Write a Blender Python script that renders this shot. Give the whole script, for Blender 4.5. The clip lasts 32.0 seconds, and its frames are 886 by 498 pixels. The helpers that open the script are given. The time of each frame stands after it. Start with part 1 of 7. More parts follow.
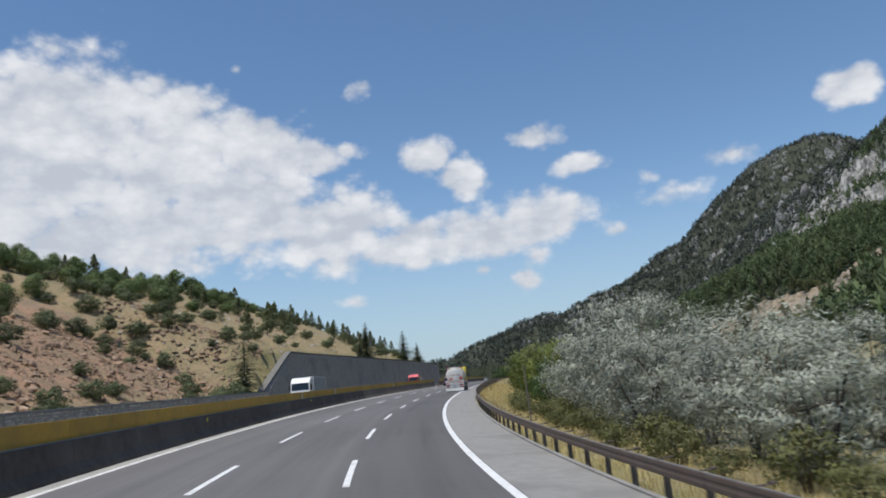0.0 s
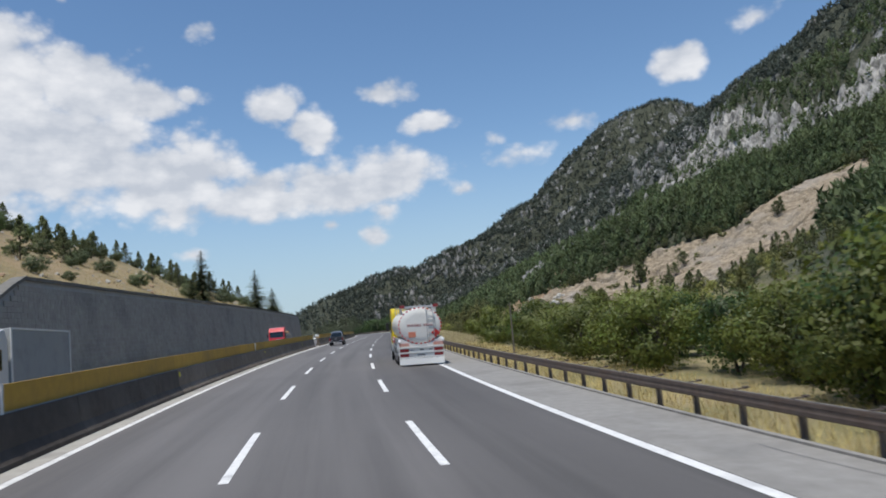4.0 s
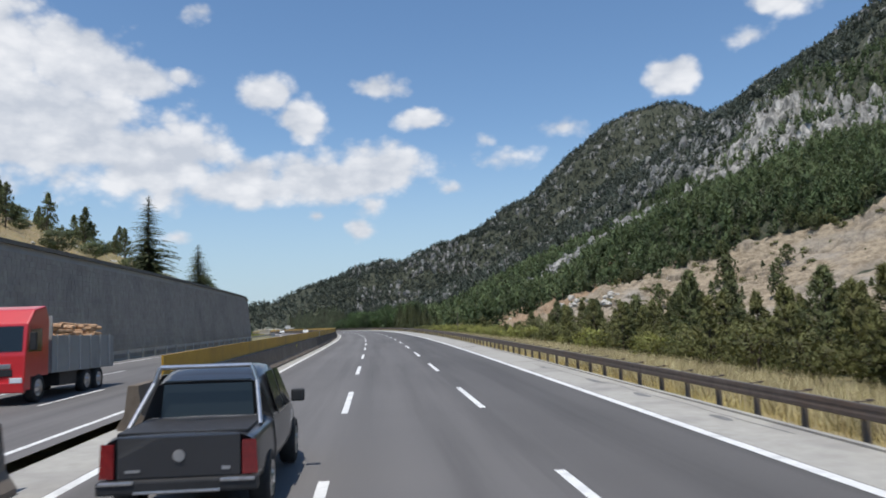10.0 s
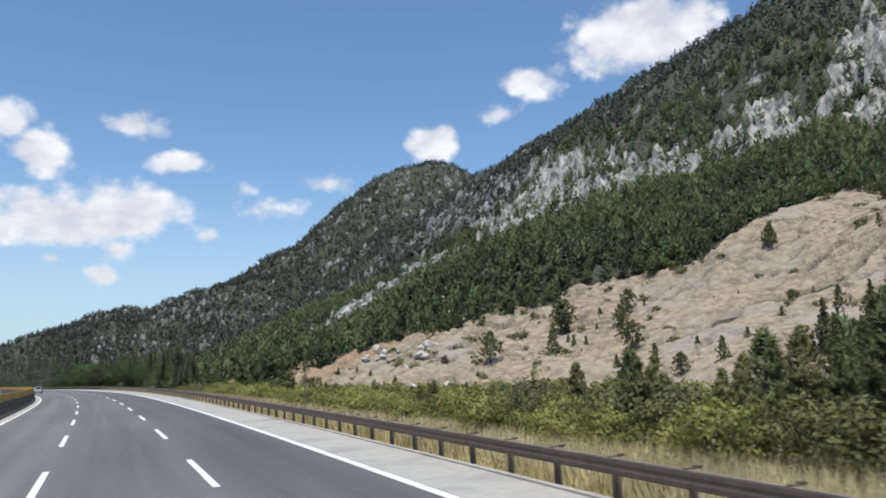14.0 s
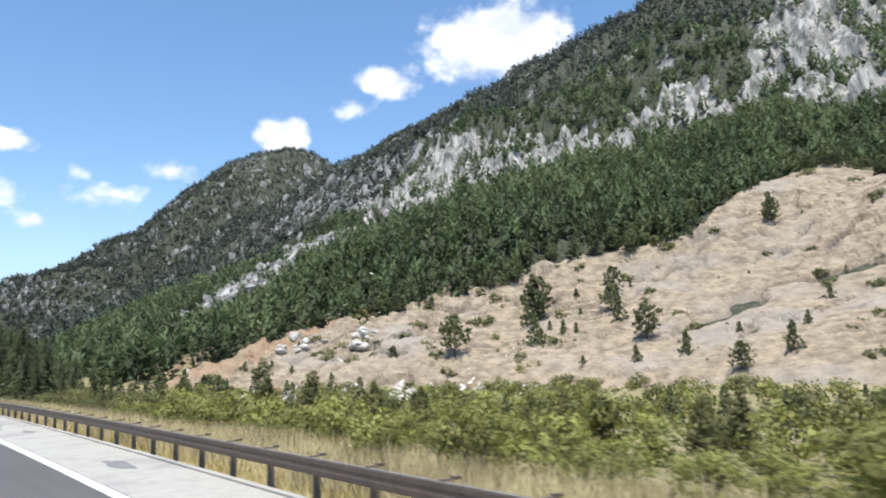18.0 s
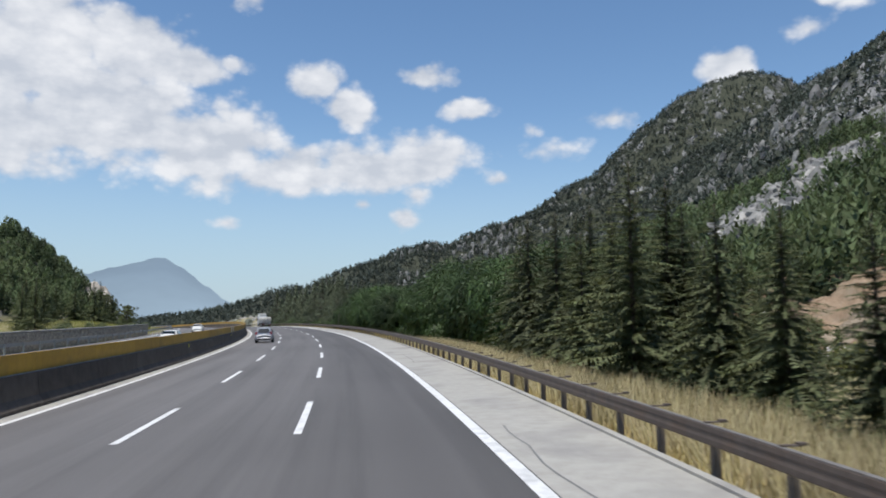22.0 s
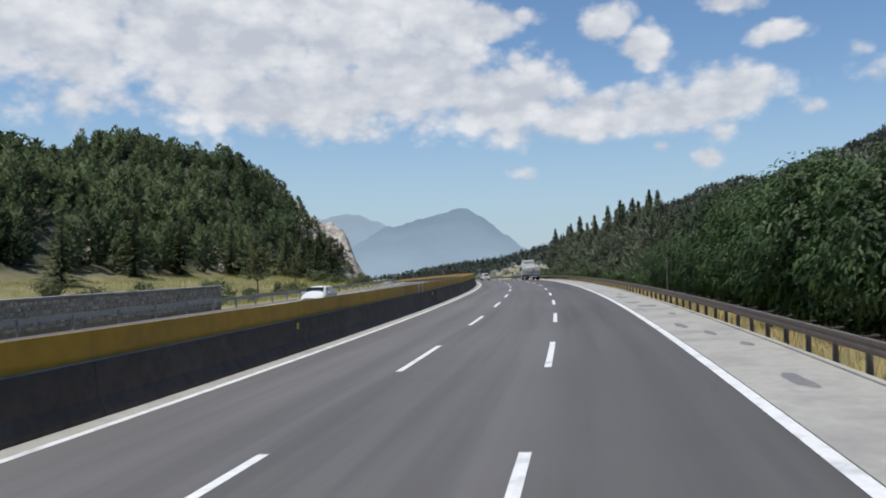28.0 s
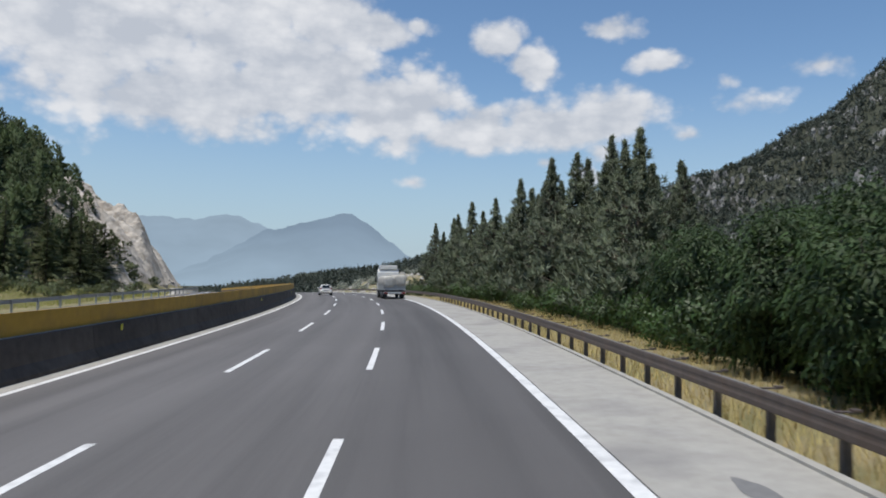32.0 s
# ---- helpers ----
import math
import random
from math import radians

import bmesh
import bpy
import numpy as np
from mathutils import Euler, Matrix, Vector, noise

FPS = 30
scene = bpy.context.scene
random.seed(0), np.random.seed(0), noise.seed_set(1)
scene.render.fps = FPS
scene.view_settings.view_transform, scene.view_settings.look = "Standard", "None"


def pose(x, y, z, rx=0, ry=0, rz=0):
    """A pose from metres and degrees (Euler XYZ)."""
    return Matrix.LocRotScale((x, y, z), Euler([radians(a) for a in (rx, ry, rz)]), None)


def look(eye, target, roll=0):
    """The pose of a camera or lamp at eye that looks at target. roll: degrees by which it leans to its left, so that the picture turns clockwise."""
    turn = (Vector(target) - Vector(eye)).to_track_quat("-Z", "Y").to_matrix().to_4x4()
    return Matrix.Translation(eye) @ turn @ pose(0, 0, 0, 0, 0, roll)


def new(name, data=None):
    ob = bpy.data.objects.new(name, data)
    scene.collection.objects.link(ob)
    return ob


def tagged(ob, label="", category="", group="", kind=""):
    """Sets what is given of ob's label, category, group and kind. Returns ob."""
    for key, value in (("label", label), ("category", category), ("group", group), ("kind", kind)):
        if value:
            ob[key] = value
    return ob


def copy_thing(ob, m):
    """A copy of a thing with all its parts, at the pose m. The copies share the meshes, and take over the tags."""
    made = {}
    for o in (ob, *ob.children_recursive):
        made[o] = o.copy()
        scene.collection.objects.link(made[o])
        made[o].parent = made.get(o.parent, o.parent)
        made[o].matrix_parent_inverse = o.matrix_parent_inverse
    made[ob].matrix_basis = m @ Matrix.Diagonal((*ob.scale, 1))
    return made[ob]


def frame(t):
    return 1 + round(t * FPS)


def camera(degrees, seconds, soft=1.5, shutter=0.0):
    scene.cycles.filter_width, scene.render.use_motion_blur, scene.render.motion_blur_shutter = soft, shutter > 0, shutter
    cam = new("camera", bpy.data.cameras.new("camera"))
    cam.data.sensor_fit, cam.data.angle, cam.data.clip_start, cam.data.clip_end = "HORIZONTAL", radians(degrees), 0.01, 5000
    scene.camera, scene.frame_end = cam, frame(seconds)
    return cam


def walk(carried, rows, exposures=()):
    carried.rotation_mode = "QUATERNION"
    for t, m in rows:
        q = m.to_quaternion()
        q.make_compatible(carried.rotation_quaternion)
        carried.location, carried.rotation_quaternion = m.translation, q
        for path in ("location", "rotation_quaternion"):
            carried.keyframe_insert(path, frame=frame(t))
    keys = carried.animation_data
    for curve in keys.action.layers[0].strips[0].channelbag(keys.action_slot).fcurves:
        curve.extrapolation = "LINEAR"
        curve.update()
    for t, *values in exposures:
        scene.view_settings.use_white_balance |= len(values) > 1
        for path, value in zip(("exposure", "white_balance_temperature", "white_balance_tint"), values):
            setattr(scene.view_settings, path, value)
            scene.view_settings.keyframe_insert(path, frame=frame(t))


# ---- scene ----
cam = camera(60.61, 32.0, soft=1.8, shutter=0.2)
ROWS = [
    (0, pose(-3.29, -0.59, 2.62, 100.95, 5.18, 0.00)),
    (1, pose(-5.47, 15.60, 3.08, 100.35, 6.54, -1.36)),
    (2, pose(-7.29, 31.28, 3.56, 99.85, 9.07, -4.82)),
    (3, pose(-8.50, 46.96, 4.04, 98.01, 8.26, -9.17)),
    (3.5, pose(-8.78, 54.88, 4.27, 96.47, 6.86, -10.86)),
    (5.5, pose(-7.76, 86.70, 5.14, 96.95, 2.48, -10.90)),
    (6, pose(-7.19, 94.45, 5.34, 95.76, 3.06, -11.17)),
    (7, pose(-5.89, 110.13, 5.73, 95.63, 2.27, -11.09)),
    (8, pose(-4.46, 125.75, 6.12, 96.19, 2.46, -11.40)),
    (9, pose(-2.79, 141.16, 6.49, 96.32, 1.79, -11.26)),
    (10, pose(-1.13, 156.18, 6.84, 96.33, 2.14, -13.20)),
    (11, pose(0.79, 171.48, 7.18, 99.96, 0.75, -14.39)),
    (12, pose(2.98, 186.11, 7.49, 99.62, -0.15, -16.34)),
    (13, pose(5.38, 200.66, 7.78, 99.23, 1.42, -26.16)),
    (14, pose(7.86, 215.51, 8.07, 99.79, 2.10, -31.35)),
    (15, pose(10.10, 229.65, 8.33, 98.59, 2.95, -36.25)),
    (17.5, pose(15.96, 264.94, 8.95, 96.82, 5.08, -46.48)),
    (18, pose(17.21, 272.19, 9.08, 99.15, 2.14, -42.90)),
    (19, pose(19.11, 286.87, 9.32, 97.30, 1.36, -34.95)),
    (20, pose(21.14, 301.87, 9.57, 97.93, 2.23, -24.71)),
    (21, pose(22.93, 315.86, 9.79, 98.73, 0.33, -16.43)),
    (22, pose(24.30, 330.12, 10.01, 95.68, 0.50, -9.99)),
    (23, pose(25.26, 344.33, 10.22, 95.86, 0.58, -6.59)),
    (24, pose(25.60, 358.44, 10.41, 93.37, -1.53, -0.90)),
    (25, pose(25.95, 372.68, 10.60, 94.37, -0.21, -0.62)),
    (26, pose(26.09, 386.12, 10.77, 95.67, -0.36, 2.16)),
    (26.5, pose(26.00, 392.91, 10.85, 93.96, 1.08, 6.22)),
    (28.5, pose(25.59, 420.78, 11.19, 91.48, 0.68, 12.60)),
    (29, pose(25.32, 427.75, 11.27, 90.98, 2.35, 6.70)),
    (30, pose(24.64, 441.44, 11.43, 95.43, -1.14, 0.39)),
    (31, pose(23.82, 455.29, 11.58, 92.57, -1.54, 2.07)),
    (32, pose(22.90, 469.42, 11.73, 92.52, -0.95, 3.58)),
]
BEND = [-5.32, -3.68, -2.04, -1.16, -0.64, 0.08, 0.44, 0.49, 1.28, 1.04, 1.23, 0.99, 1.71, 2.25, 2.52, 2.60, 2.54, 2.39, 2.20, 1.98, 1.75]
GRADE = [2.79, 2.96, 2.50, 1.80, 1.47, 1.14, 0.67, -1.30, -3.80, -4.00, -4.00]
SLOPE = [2.79, 2.96, 2.50, 1.80, 1.47, 1.14, 0.67, 0.28, -0.08, -0.42, -0.75]
BANK = [6.40, 4.26, 1.20, -1.35, -2.91, -3.42, -2.40, -1.20, -0.38, 0.14, 0.53]
PSI0 = 8.585
walk(cam, ROWS, ((0, 0.12), (6, 0.18), (10, 0.22), (13, 0.32), (15, 0.54), (16.5, 0.74), (17.5, 0.84), (18, 0.88), (19, 0.78), (20.5, 0.45), (22, 0.22), (26, 0.12), (32, 0.06)))


# ---- sky, sun ----
def link(nt, a, ao, b, bi):
    nt.links.new(a.outputs[ao], b.inputs[bi])


def node(nt, kind, **kw):
    n = nt.nodes.new(kind)
    for k, v in kw.items():
        if k == "op":
            n.operation = v
        elif k == "clamp":
            n.use_clamp = v
    return n


def math_node(nt, op, a, b=None, clamp=False):
    n = node(nt, "ShaderNodeMath", op=op)
    n.use_clamp = clamp
    for i, v in enumerate((a, b)):
        if v is None:
            continue
        if isinstance(v, (int, float)):
            n.inputs[i].default_value = v
        else:
            nt.links.new(v, n.inputs[i])
    return n.outputs[0]


SUN_AZ, SUN_EL = -140.0, 72.0
CLOUDS = [  # azimuth, elevation, half width, half height (degrees), weight
    (-42, 19, 12, 9, 1.0), (-19, 16.8, 5, 3.4, 1.0), (-29, 17.5, 11, 8.0, 1.0), (-25, 21.5, 7.5, 4.4, 1.0), (-18, 19.6, 5.4, 4.3, 1.0), (-13, 19.2, 4.6, 3.2, 1.0), (-8.6, 18.4, 3.6, 1.9, 0.95),
    (-5.8, 18.8, 1.9, 1.0, 0.8), (-15, 14.6, 10, 4.8, 1.0), (-7.5, 13.0, 7, 3.5, 1.0), (-22, 13.2, 10, 3.6, 1.0), (-1.5, 11.4, 5.4, 2.1, 1.0), (4, 11.7, 5.2, 2.3, 1.0),
    (8.6, 12.2, 4.6, 2.4, 1.0), (8.2, 9.7, 1.8, 1.2, 0.8), (3.9, 9.0, 1.2, 0.8, 0.7), (0.4, 18.1, 2.5, 1.7, 0.9), (3.0, 16.2, 2.2, 2.0, 0.9), (8.6, 18.5, 3.4, 1.3, 0.72),
    (12.4, 16.0, 2.9, 1.0, 0.85), (7.3, 7.8, 1.5, 1.2, 0.8), (14.1, 10.8, 2.0, 0.9, 0.6), (18.8, 13.0, 4.6, 1.5, 0.6), (17.0, 14.4, 1.6, 1.2, 0.6), (22.9, 14.9, 3.2, 1.2, 0.6),
    (-6.0, 7.5, 2.0, 0.7, 0.62), (31.0, 17.5, 2.3, 1.7, 0.9), (48, 24.3, 6.6, 3.4, 1.0), (39.2, 22.0, 3.4, 1.7, 0.8), (36.8, 19.6, 2.4, 1.6, 0.64), (-4.4, 23.3, 2.4, 1.0, 0.64), (-14, 24.7, 1.2, 1.0, 0.58)]
world = bpy.data.worlds.new("sky")
scene.world = world
world.use_nodes = True
wt = world.node_tree
wt.nodes.clear()
sky = wt.nodes.new("ShaderNodeTexSky")
sky.sky_type, sky.sun_disc = "NISHITA", False
sky.sun_elevation, sky.sun_rotation = radians(SUN_EL), radians(SUN_AZ % 360)
sky.air_density, sky.dust_density, sky.ozone_density = 1.0, 0.15, 1.6
tc = wt.nodes.new("ShaderNodeTexCoord")
sep = wt.nodes.new("ShaderNodeSeparateXYZ")
link(wt, tc, "Generated", sep, 0)
az = math_node(wt, "ARCTAN2", sep.outputs[0], sep.outputs[1])
el = math_node(wt, "ARCSINE", sep.outputs[2])
flat = wt.nodes.new("ShaderNodeCombineXYZ")
wt.links.new(az, flat.inputs[0])
wt.links.new(el, flat.inputs[1])
total = None
for a, e, ra, re, weight in CLOUDS:
    sub = node(wt, "ShaderNodeVectorMath", op="SUBTRACT")
    wt.links.new(flat.outputs[0], sub.inputs[0])
    sub.inputs[1].default_value = (radians(a), radians(e), 0)
    mul = node(wt, "ShaderNodeVectorMath", op="MULTIPLY")
    wt.links.new(sub.outputs[0], mul.inputs[0])
    mul.inputs[1].default_value = (1 / radians(ra), 1 / radians(re), 0)
    ln = node(wt, "ShaderNodeVectorMath", op="LENGTH")
    wt.links.new(mul.outputs[0], ln.inputs[0])
    v = math_node(wt, "MULTIPLY", math_node(wt, "SUBTRACT", 1.0, ln.outputs["Value"]), 2.0)
    v = math_node(wt, "ADD", math_node(wt, "MULTIPLY", math_node(wt, "MAXIMUM", v, -1.0), weight), weight - 1.0)
    total = v if total is None else math_node(wt, "MAXIMUM", total, v)


def sky_noise(scale, detail, rough, stretch=1.6):
    m = node(wt, "ShaderNodeVectorMath", op="MULTIPLY")
    wt.links.new(flat.outputs[0], m.inputs[0])
    m.inputs[1].default_value = (1.0, stretch, 1.0)
    n = wt.nodes.new("ShaderNodeTexNoise")
    n.inputs["Scale"].default_value, n.inputs["Detail"].default_value, n.inputs["Roughness"].default_value = scale, detail, rough
    wt.links.new(m.outputs[0], n.inputs["Vector"])
    return n.outputs[0]


puff = sky_noise(13.0, 9.0, 0.5)
bil = wt.nodes.new("ShaderNodeTexVoronoi")
bil.feature = "SMOOTH_F1"
bil.inputs["Scale"].default_value, bil.inputs["Detail"].default_value, bil.inputs["Roughness"].default_value, bil.inputs["Smoothness"].default_value = 24.0, 3.0, 0.5, 0.35
wide_el = node(wt, "ShaderNodeVectorMath", op="MULTIPLY")
wt.links.new(flat.outputs[0], wide_el.inputs[0])
wide_el.inputs[1].default_value = (1.0, 1.35, 1.0)
link(wt, wide_el, 0, bil, "Vector")
billow = math_node(wt, "MULTIPLY", math_node(wt, "SUBTRACT", 0.74, bil.outputs["Distance"]), 0.95)
dens = math_node(wt, "ADD", math_node(wt, "ADD", total, billow), math_node(wt, "MULTIPLY", math_node(wt, "SUBTRACT", puff, 0.41), 1.9))
edge = wt.nodes.new("ShaderNodeMapRange")
edge.interpolation_type = "SMOOTHSTEP"
wt.links.new(dens, edge.inputs["Value"])
edge.inputs["From Min"].default_value, edge.inputs["From Max"].default_value = -0.12, 0.85
edge.inputs["To Max"].default_value = 0.95
relief = math_node(wt, "ADD", math_node(wt, "MULTIPLY", billow, 0.7), math_node(wt, "MULTIPLY", math_node(wt, "SUBTRACT", sky_noise(8.0, 6.0, 0.55, 2.4), 0.5), 2.6))
shade = wt.nodes.new("ShaderNodeMapRange")
wt.links.new(relief, shade.inputs["Value"])
shade.inputs["From Min"].default_value, shade.inputs["From Max"].default_value = -0.5, 0.32
tone = wt.nodes.new("ShaderNodeMix")
tone.data_type = "RGBA"
wt.links.new(shade.outputs[0], tone.inputs["Factor"])
tone.inputs["A"].default_value, tone.inputs["B"].default_value = (4.3, 4.6, 5.15, 1), (6.4, 6.5, 6.75, 1)
mixc = wt.nodes.new("ShaderNodeMix")
mixc.data_type = "RGBA"
wt.links.new(edge.outputs[0], mixc.inputs["Factor"])
rich = wt.nodes.new("ShaderNodeHueSaturation")
rich.inputs["Saturation"].default_value = 1.12
link(wt, sky, 0, rich, "Color")
low = wt.nodes.new("ShaderNodeMapRange")
low.interpolation_type = "SMOOTHSTEP"
wt.links.new(el, low.inputs["Value"])
low.inputs["From Min"].default_value, low.inputs["From Max"].default_value = radians(-1), radians(16)
low.inputs["To Min"].default_value, low.inputs["To Max"].default_value = 0.85, 0.0
hazy = wt.nodes.new("ShaderNodeMix")
hazy.data_type = "RGBA"
wt.links.new(low.outputs[0], hazy.inputs["Factor"])
link(wt, rich, 0, hazy, "A")
hazy.inputs["B"].default_value = (2.9, 3.95, 5.0, 1)
wt.links.new(hazy.outputs["Result"], mixc.inputs["A"])
wt.links.new(tone.outputs["Result"], mixc.inputs["B"])
bg = wt.nodes.new("ShaderNodeBackground")
bg.inputs["Strength"].default_value = 0.116
wt.links.new(mixc.outputs["Result"], bg.inputs["Color"])
wo = wt.nodes.new("ShaderNodeOutputWorld")
link(wt, bg, 0, wo, 0)

sun_data = bpy.data.lights.new("sun", "SUN")
sun_data.energy, sun_data.angle, sun_data.color = 3.6, radians(0.53), (1.0, 0.955, 0.89)
sun = new("sun", sun_data)
sa, se = radians(SUN_AZ), radians(SUN_EL)
sun.matrix_world = look((0, 0, 300), (-math.sin(sa) * math.cos(se) * 100, -math.cos(sa) * math.cos(se) * 100, 300 - math.sin(se) * 100))


# ---- materials ----
def material(name, low, high, scale=1.0, detail=6.0, rough=0.8, metal=0.0, bump=0.0, bump_scale=None, stain=None, stain_scale=0.2,
             stain_amount=0.5, random_amount=0.0, island=0.0, coat=0.0, space="Object", stretch=(1, 1, 1), through_light=0.0, span=(0.3, 0.7), tint=0.0, crack=None):
    """A surface with grain between two colours, larger stains, and variation from piece to piece."""
    m = bpy.data.materials.new(name)
    m.use_nodes = True
    nt = m.node_tree
    b = nt.nodes["Principled BSDF"]
    co = nt.nodes.new("ShaderNodeTexCoord")
    mp = nt.nodes.new("ShaderNodeMapping")
    mp.inputs["Scale"].default_value = stretch
    link(nt, co, space, mp, 0)
    n = nt.nodes.new("ShaderNodeTexNoise")
    n.inputs["Scale"].default_value, n.inputs["Detail"].default_value, n.inputs["Roughness"].default_value = scale, detail, 0.65
    link(nt, mp, 0, n, "Vector")
    r = nt.nodes.new("ShaderNodeMapRange")
    r.inputs["From Min"].default_value, r.inputs["From Max"].default_value = span
    link(nt, n, 0, r, 0)
    c = nt.nodes.new("ShaderNodeMix")
    c.data_type = "RGBA"
    c.inputs["A"].default_value, c.inputs["B"].default_value = (*low, 1), (*high, 1)
    link(nt, r, 0, c, "Factor")
    out = c.outputs["Result"]
    if stain:
        sn = nt.nodes.new("ShaderNodeTexNoise")
        sn.inputs["Scale"].default_value, sn.inputs["Detail"].default_value = stain_scale, 5.0
        link(nt, mp, 0, sn, "Vector")
        sr = nt.nodes.new("ShaderNodeMapRange")
        sr.inputs["From Min"].default_value, sr.inputs["From Max"].default_value = 0.5, 0.72
        sr.inputs["To Max"].default_value = stain_amount
        link(nt, sn, 0, sr, 0)
        sm = nt.nodes.new("ShaderNodeMix")
        sm.data_type = "RGBA"
        link(nt, sr, 0, sm, "Factor")
        nt.links.new(out, sm.inputs["A"])
        sm.inputs["B"].default_value = (*stain, 1)
        out = sm.outputs["Result"]
    # dark tone by attribute: shade in open cracks put into the colour, and stained rock
    if crack:
        ca = nt.nodes.new("ShaderNodeAttribute")
        ca.attribute_name = "crack"
        cm = nt.nodes.new("ShaderNodeMix")
        cm.data_type = "RGBA"
        link(nt, ca, "Fac", cm, "Factor")
        nt.links.new(out, cm.inputs["A"])
        cm.inputs["B"].default_value = (*crack, 1)
        out = cm.outputs["Result"]
    if random_amount or island or tint:
        hv = nt.nodes.new("ShaderNodeHueSaturation")
        nt.links.new(out, hv.inputs["Color"])
        val = 1.0
        if random_amount:
            oi = nt.nodes.new("ShaderNodeObjectInfo")
            val = math_node(nt, "ADD", math_node(nt, "MULTIPLY", oi.outputs["Random"], 2 * random_amount), 1 - random_amount)
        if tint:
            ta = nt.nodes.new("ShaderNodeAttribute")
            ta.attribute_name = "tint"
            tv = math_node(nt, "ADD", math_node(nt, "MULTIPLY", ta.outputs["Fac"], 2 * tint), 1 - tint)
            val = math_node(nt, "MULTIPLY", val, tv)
        if island:
            ge = nt.nodes.new("ShaderNodeNewGeometry")
            iv = math_node(nt, "ADD", math_node(nt, "MULTIPLY", ge.outputs["Random Per Island"], 2 * island), 1 - island)
            val = math_node(nt, "MULTIPLY", val, iv)
            hue = math_node(nt, "ADD", math_node(nt, "MULTIPLY", ge.outputs["Random Per Island"], 0.03), 0.485)
            nt.links.new(hue, hv.inputs["Hue"])
        nt.links.new(val, hv.inputs["Value"]) if not isinstance(val, float) else None
        out = hv.outputs["Color"]
    nt.links.new(out, b.inputs["Base Color"])
    b.inputs["Roughness"].default_value, b.inputs["Metallic"].default_value = rough, metal
    b.inputs["Coat Weight"].default_value = coat
    if bump:
        bn = nt.nodes.new("ShaderNodeBump")
        bn.inputs["Strength"].default_value, bn.inputs["Distance"].default_value = min(1.0, bump), 0.02 + bump * 0.03 + max(0.0, bump - 1) * 0.05
        if bump_scale:
            n2 = nt.nodes.new("ShaderNodeTexNoise")
            n2.inputs["Scale"].default_value, n2.inputs["Detail"].default_value = bump_scale, 8.0
            link(nt, mp, 0, n2, "Vector")
            link(nt, n2, 0, bn, "Height")
        else:
            link(nt, n, 0, bn, "Height")
        link(nt, bn, 0, b, "Normal")
    if through_light:
        tr = nt.nodes.new("ShaderNodeBsdfTranslucent")
        nt.links.new(out, tr.inputs["Color"])
        ms = nt.nodes.new("ShaderNodeMixShader")
        ms.inputs[0].default_value = through_light
        link(nt, b, 0, ms, 1)
        link(nt, tr, 0, ms, 2)
        link(nt, ms, 0, nt.nodes["Material Output"], 0)
    return m


def asphalt_material(name, worn):
    """Aggregate grain, long tyre streaks, and a darker lane where heavy lorries run; across the road by its offset in metres."""
    m = bpy.data.materials.new(name)
    m.use_nodes = True
    nt = m.node_tree
    b = nt.nodes["Principled BSDF"]
    b.inputs["Roughness"].default_value, b.inputs["Specular IOR Level"].default_value = 0.8, 0.4
    co, sp = nt.nodes.new("ShaderNodeTexCoord"), nt.nodes.new("ShaderNodeSeparateXYZ")
    link(nt, co, "UV", sp, 0)

    def grain(scale, detail, stretch):
        mp, n = nt.nodes.new("ShaderNodeMapping"), nt.nodes.new("ShaderNodeTexNoise")
        mp.inputs["Scale"].default_value = stretch
        link(nt, co, "UV", mp, 0)
        n.inputs["Scale"].default_value, n.inputs["Detail"].default_value, n.inputs["Roughness"].default_value = scale, detail, 0.6
        link(nt, mp, 0, n, "Vector")
        return n.outputs[0]

    def span(v, a, c, lo, hi):
        r = nt.nodes.new("ShaderNodeMapRange")
        r.interpolation_type = "SMOOTHSTEP"
        nt.links.new(v, r.inputs[0])
        for k, q in (("From Min", a), ("From Max", c), ("To Min", lo), ("To Max", hi)):
            r.inputs[k].default_value = q
        return r.outputs[0]

    shift = math_node(nt, "ADD", sp.outputs[0], math_node(nt, "MULTIPLY", math_node(nt, "SUBTRACT", grain(0.05, 3, (0.2, 1, 1)), 0.5), 1.6))
    lane = span(shift, 2.2, 4.4, worn, 1.0)
    lane = math_node(nt, "MULTIPLY", lane, span(shift, 6.6, 8.2, 1.0, 1.1))
    track = math_node(nt, "ADD", math_node(nt, "MULTIPLY", math_node(nt, "SINE", math_node(nt, "MULTIPLY", sp.outputs[0], 2 * math.pi / 1.82)), 0.05), 1.0)
    value = math_node(nt, "MULTIPLY", math_node(nt, "MULTIPLY", lane, track), span(grain(60, 8, (1, 0.4, 1)), 0.3, 0.7, 0.9, 1.1))
    value = math_node(nt, "MULTIPLY", value, span(grain(0.9, 6, (1, 0.025, 1)), 0.42, 0.68, 1.08, 0.82))
    value = math_node(nt, "MULTIPLY", value, span(grain(0.06, 4, (0.6, 1, 1)), 0.35, 0.65, 0.94, 1.06))
    mul = node(nt, "ShaderNodeVectorMath", op="SCALE")
    mul.inputs[0].default_value = (0.121, 0.115, 0.111)
    nt.links.new(value, mul.inputs["Scale"])
    link(nt, mul, 0, b, "Base Color")
    bn = nt.nodes.new("ShaderNodeBump")
    bn.inputs["Strength"].default_value, bn.inputs["Distance"].default_value = 0.25, 0.01
    nt.links.new(grain(90, 4, (1, 1, 1)), bn.inputs["Height"])
    link(nt, bn, 0, b, "Normal")
    return m


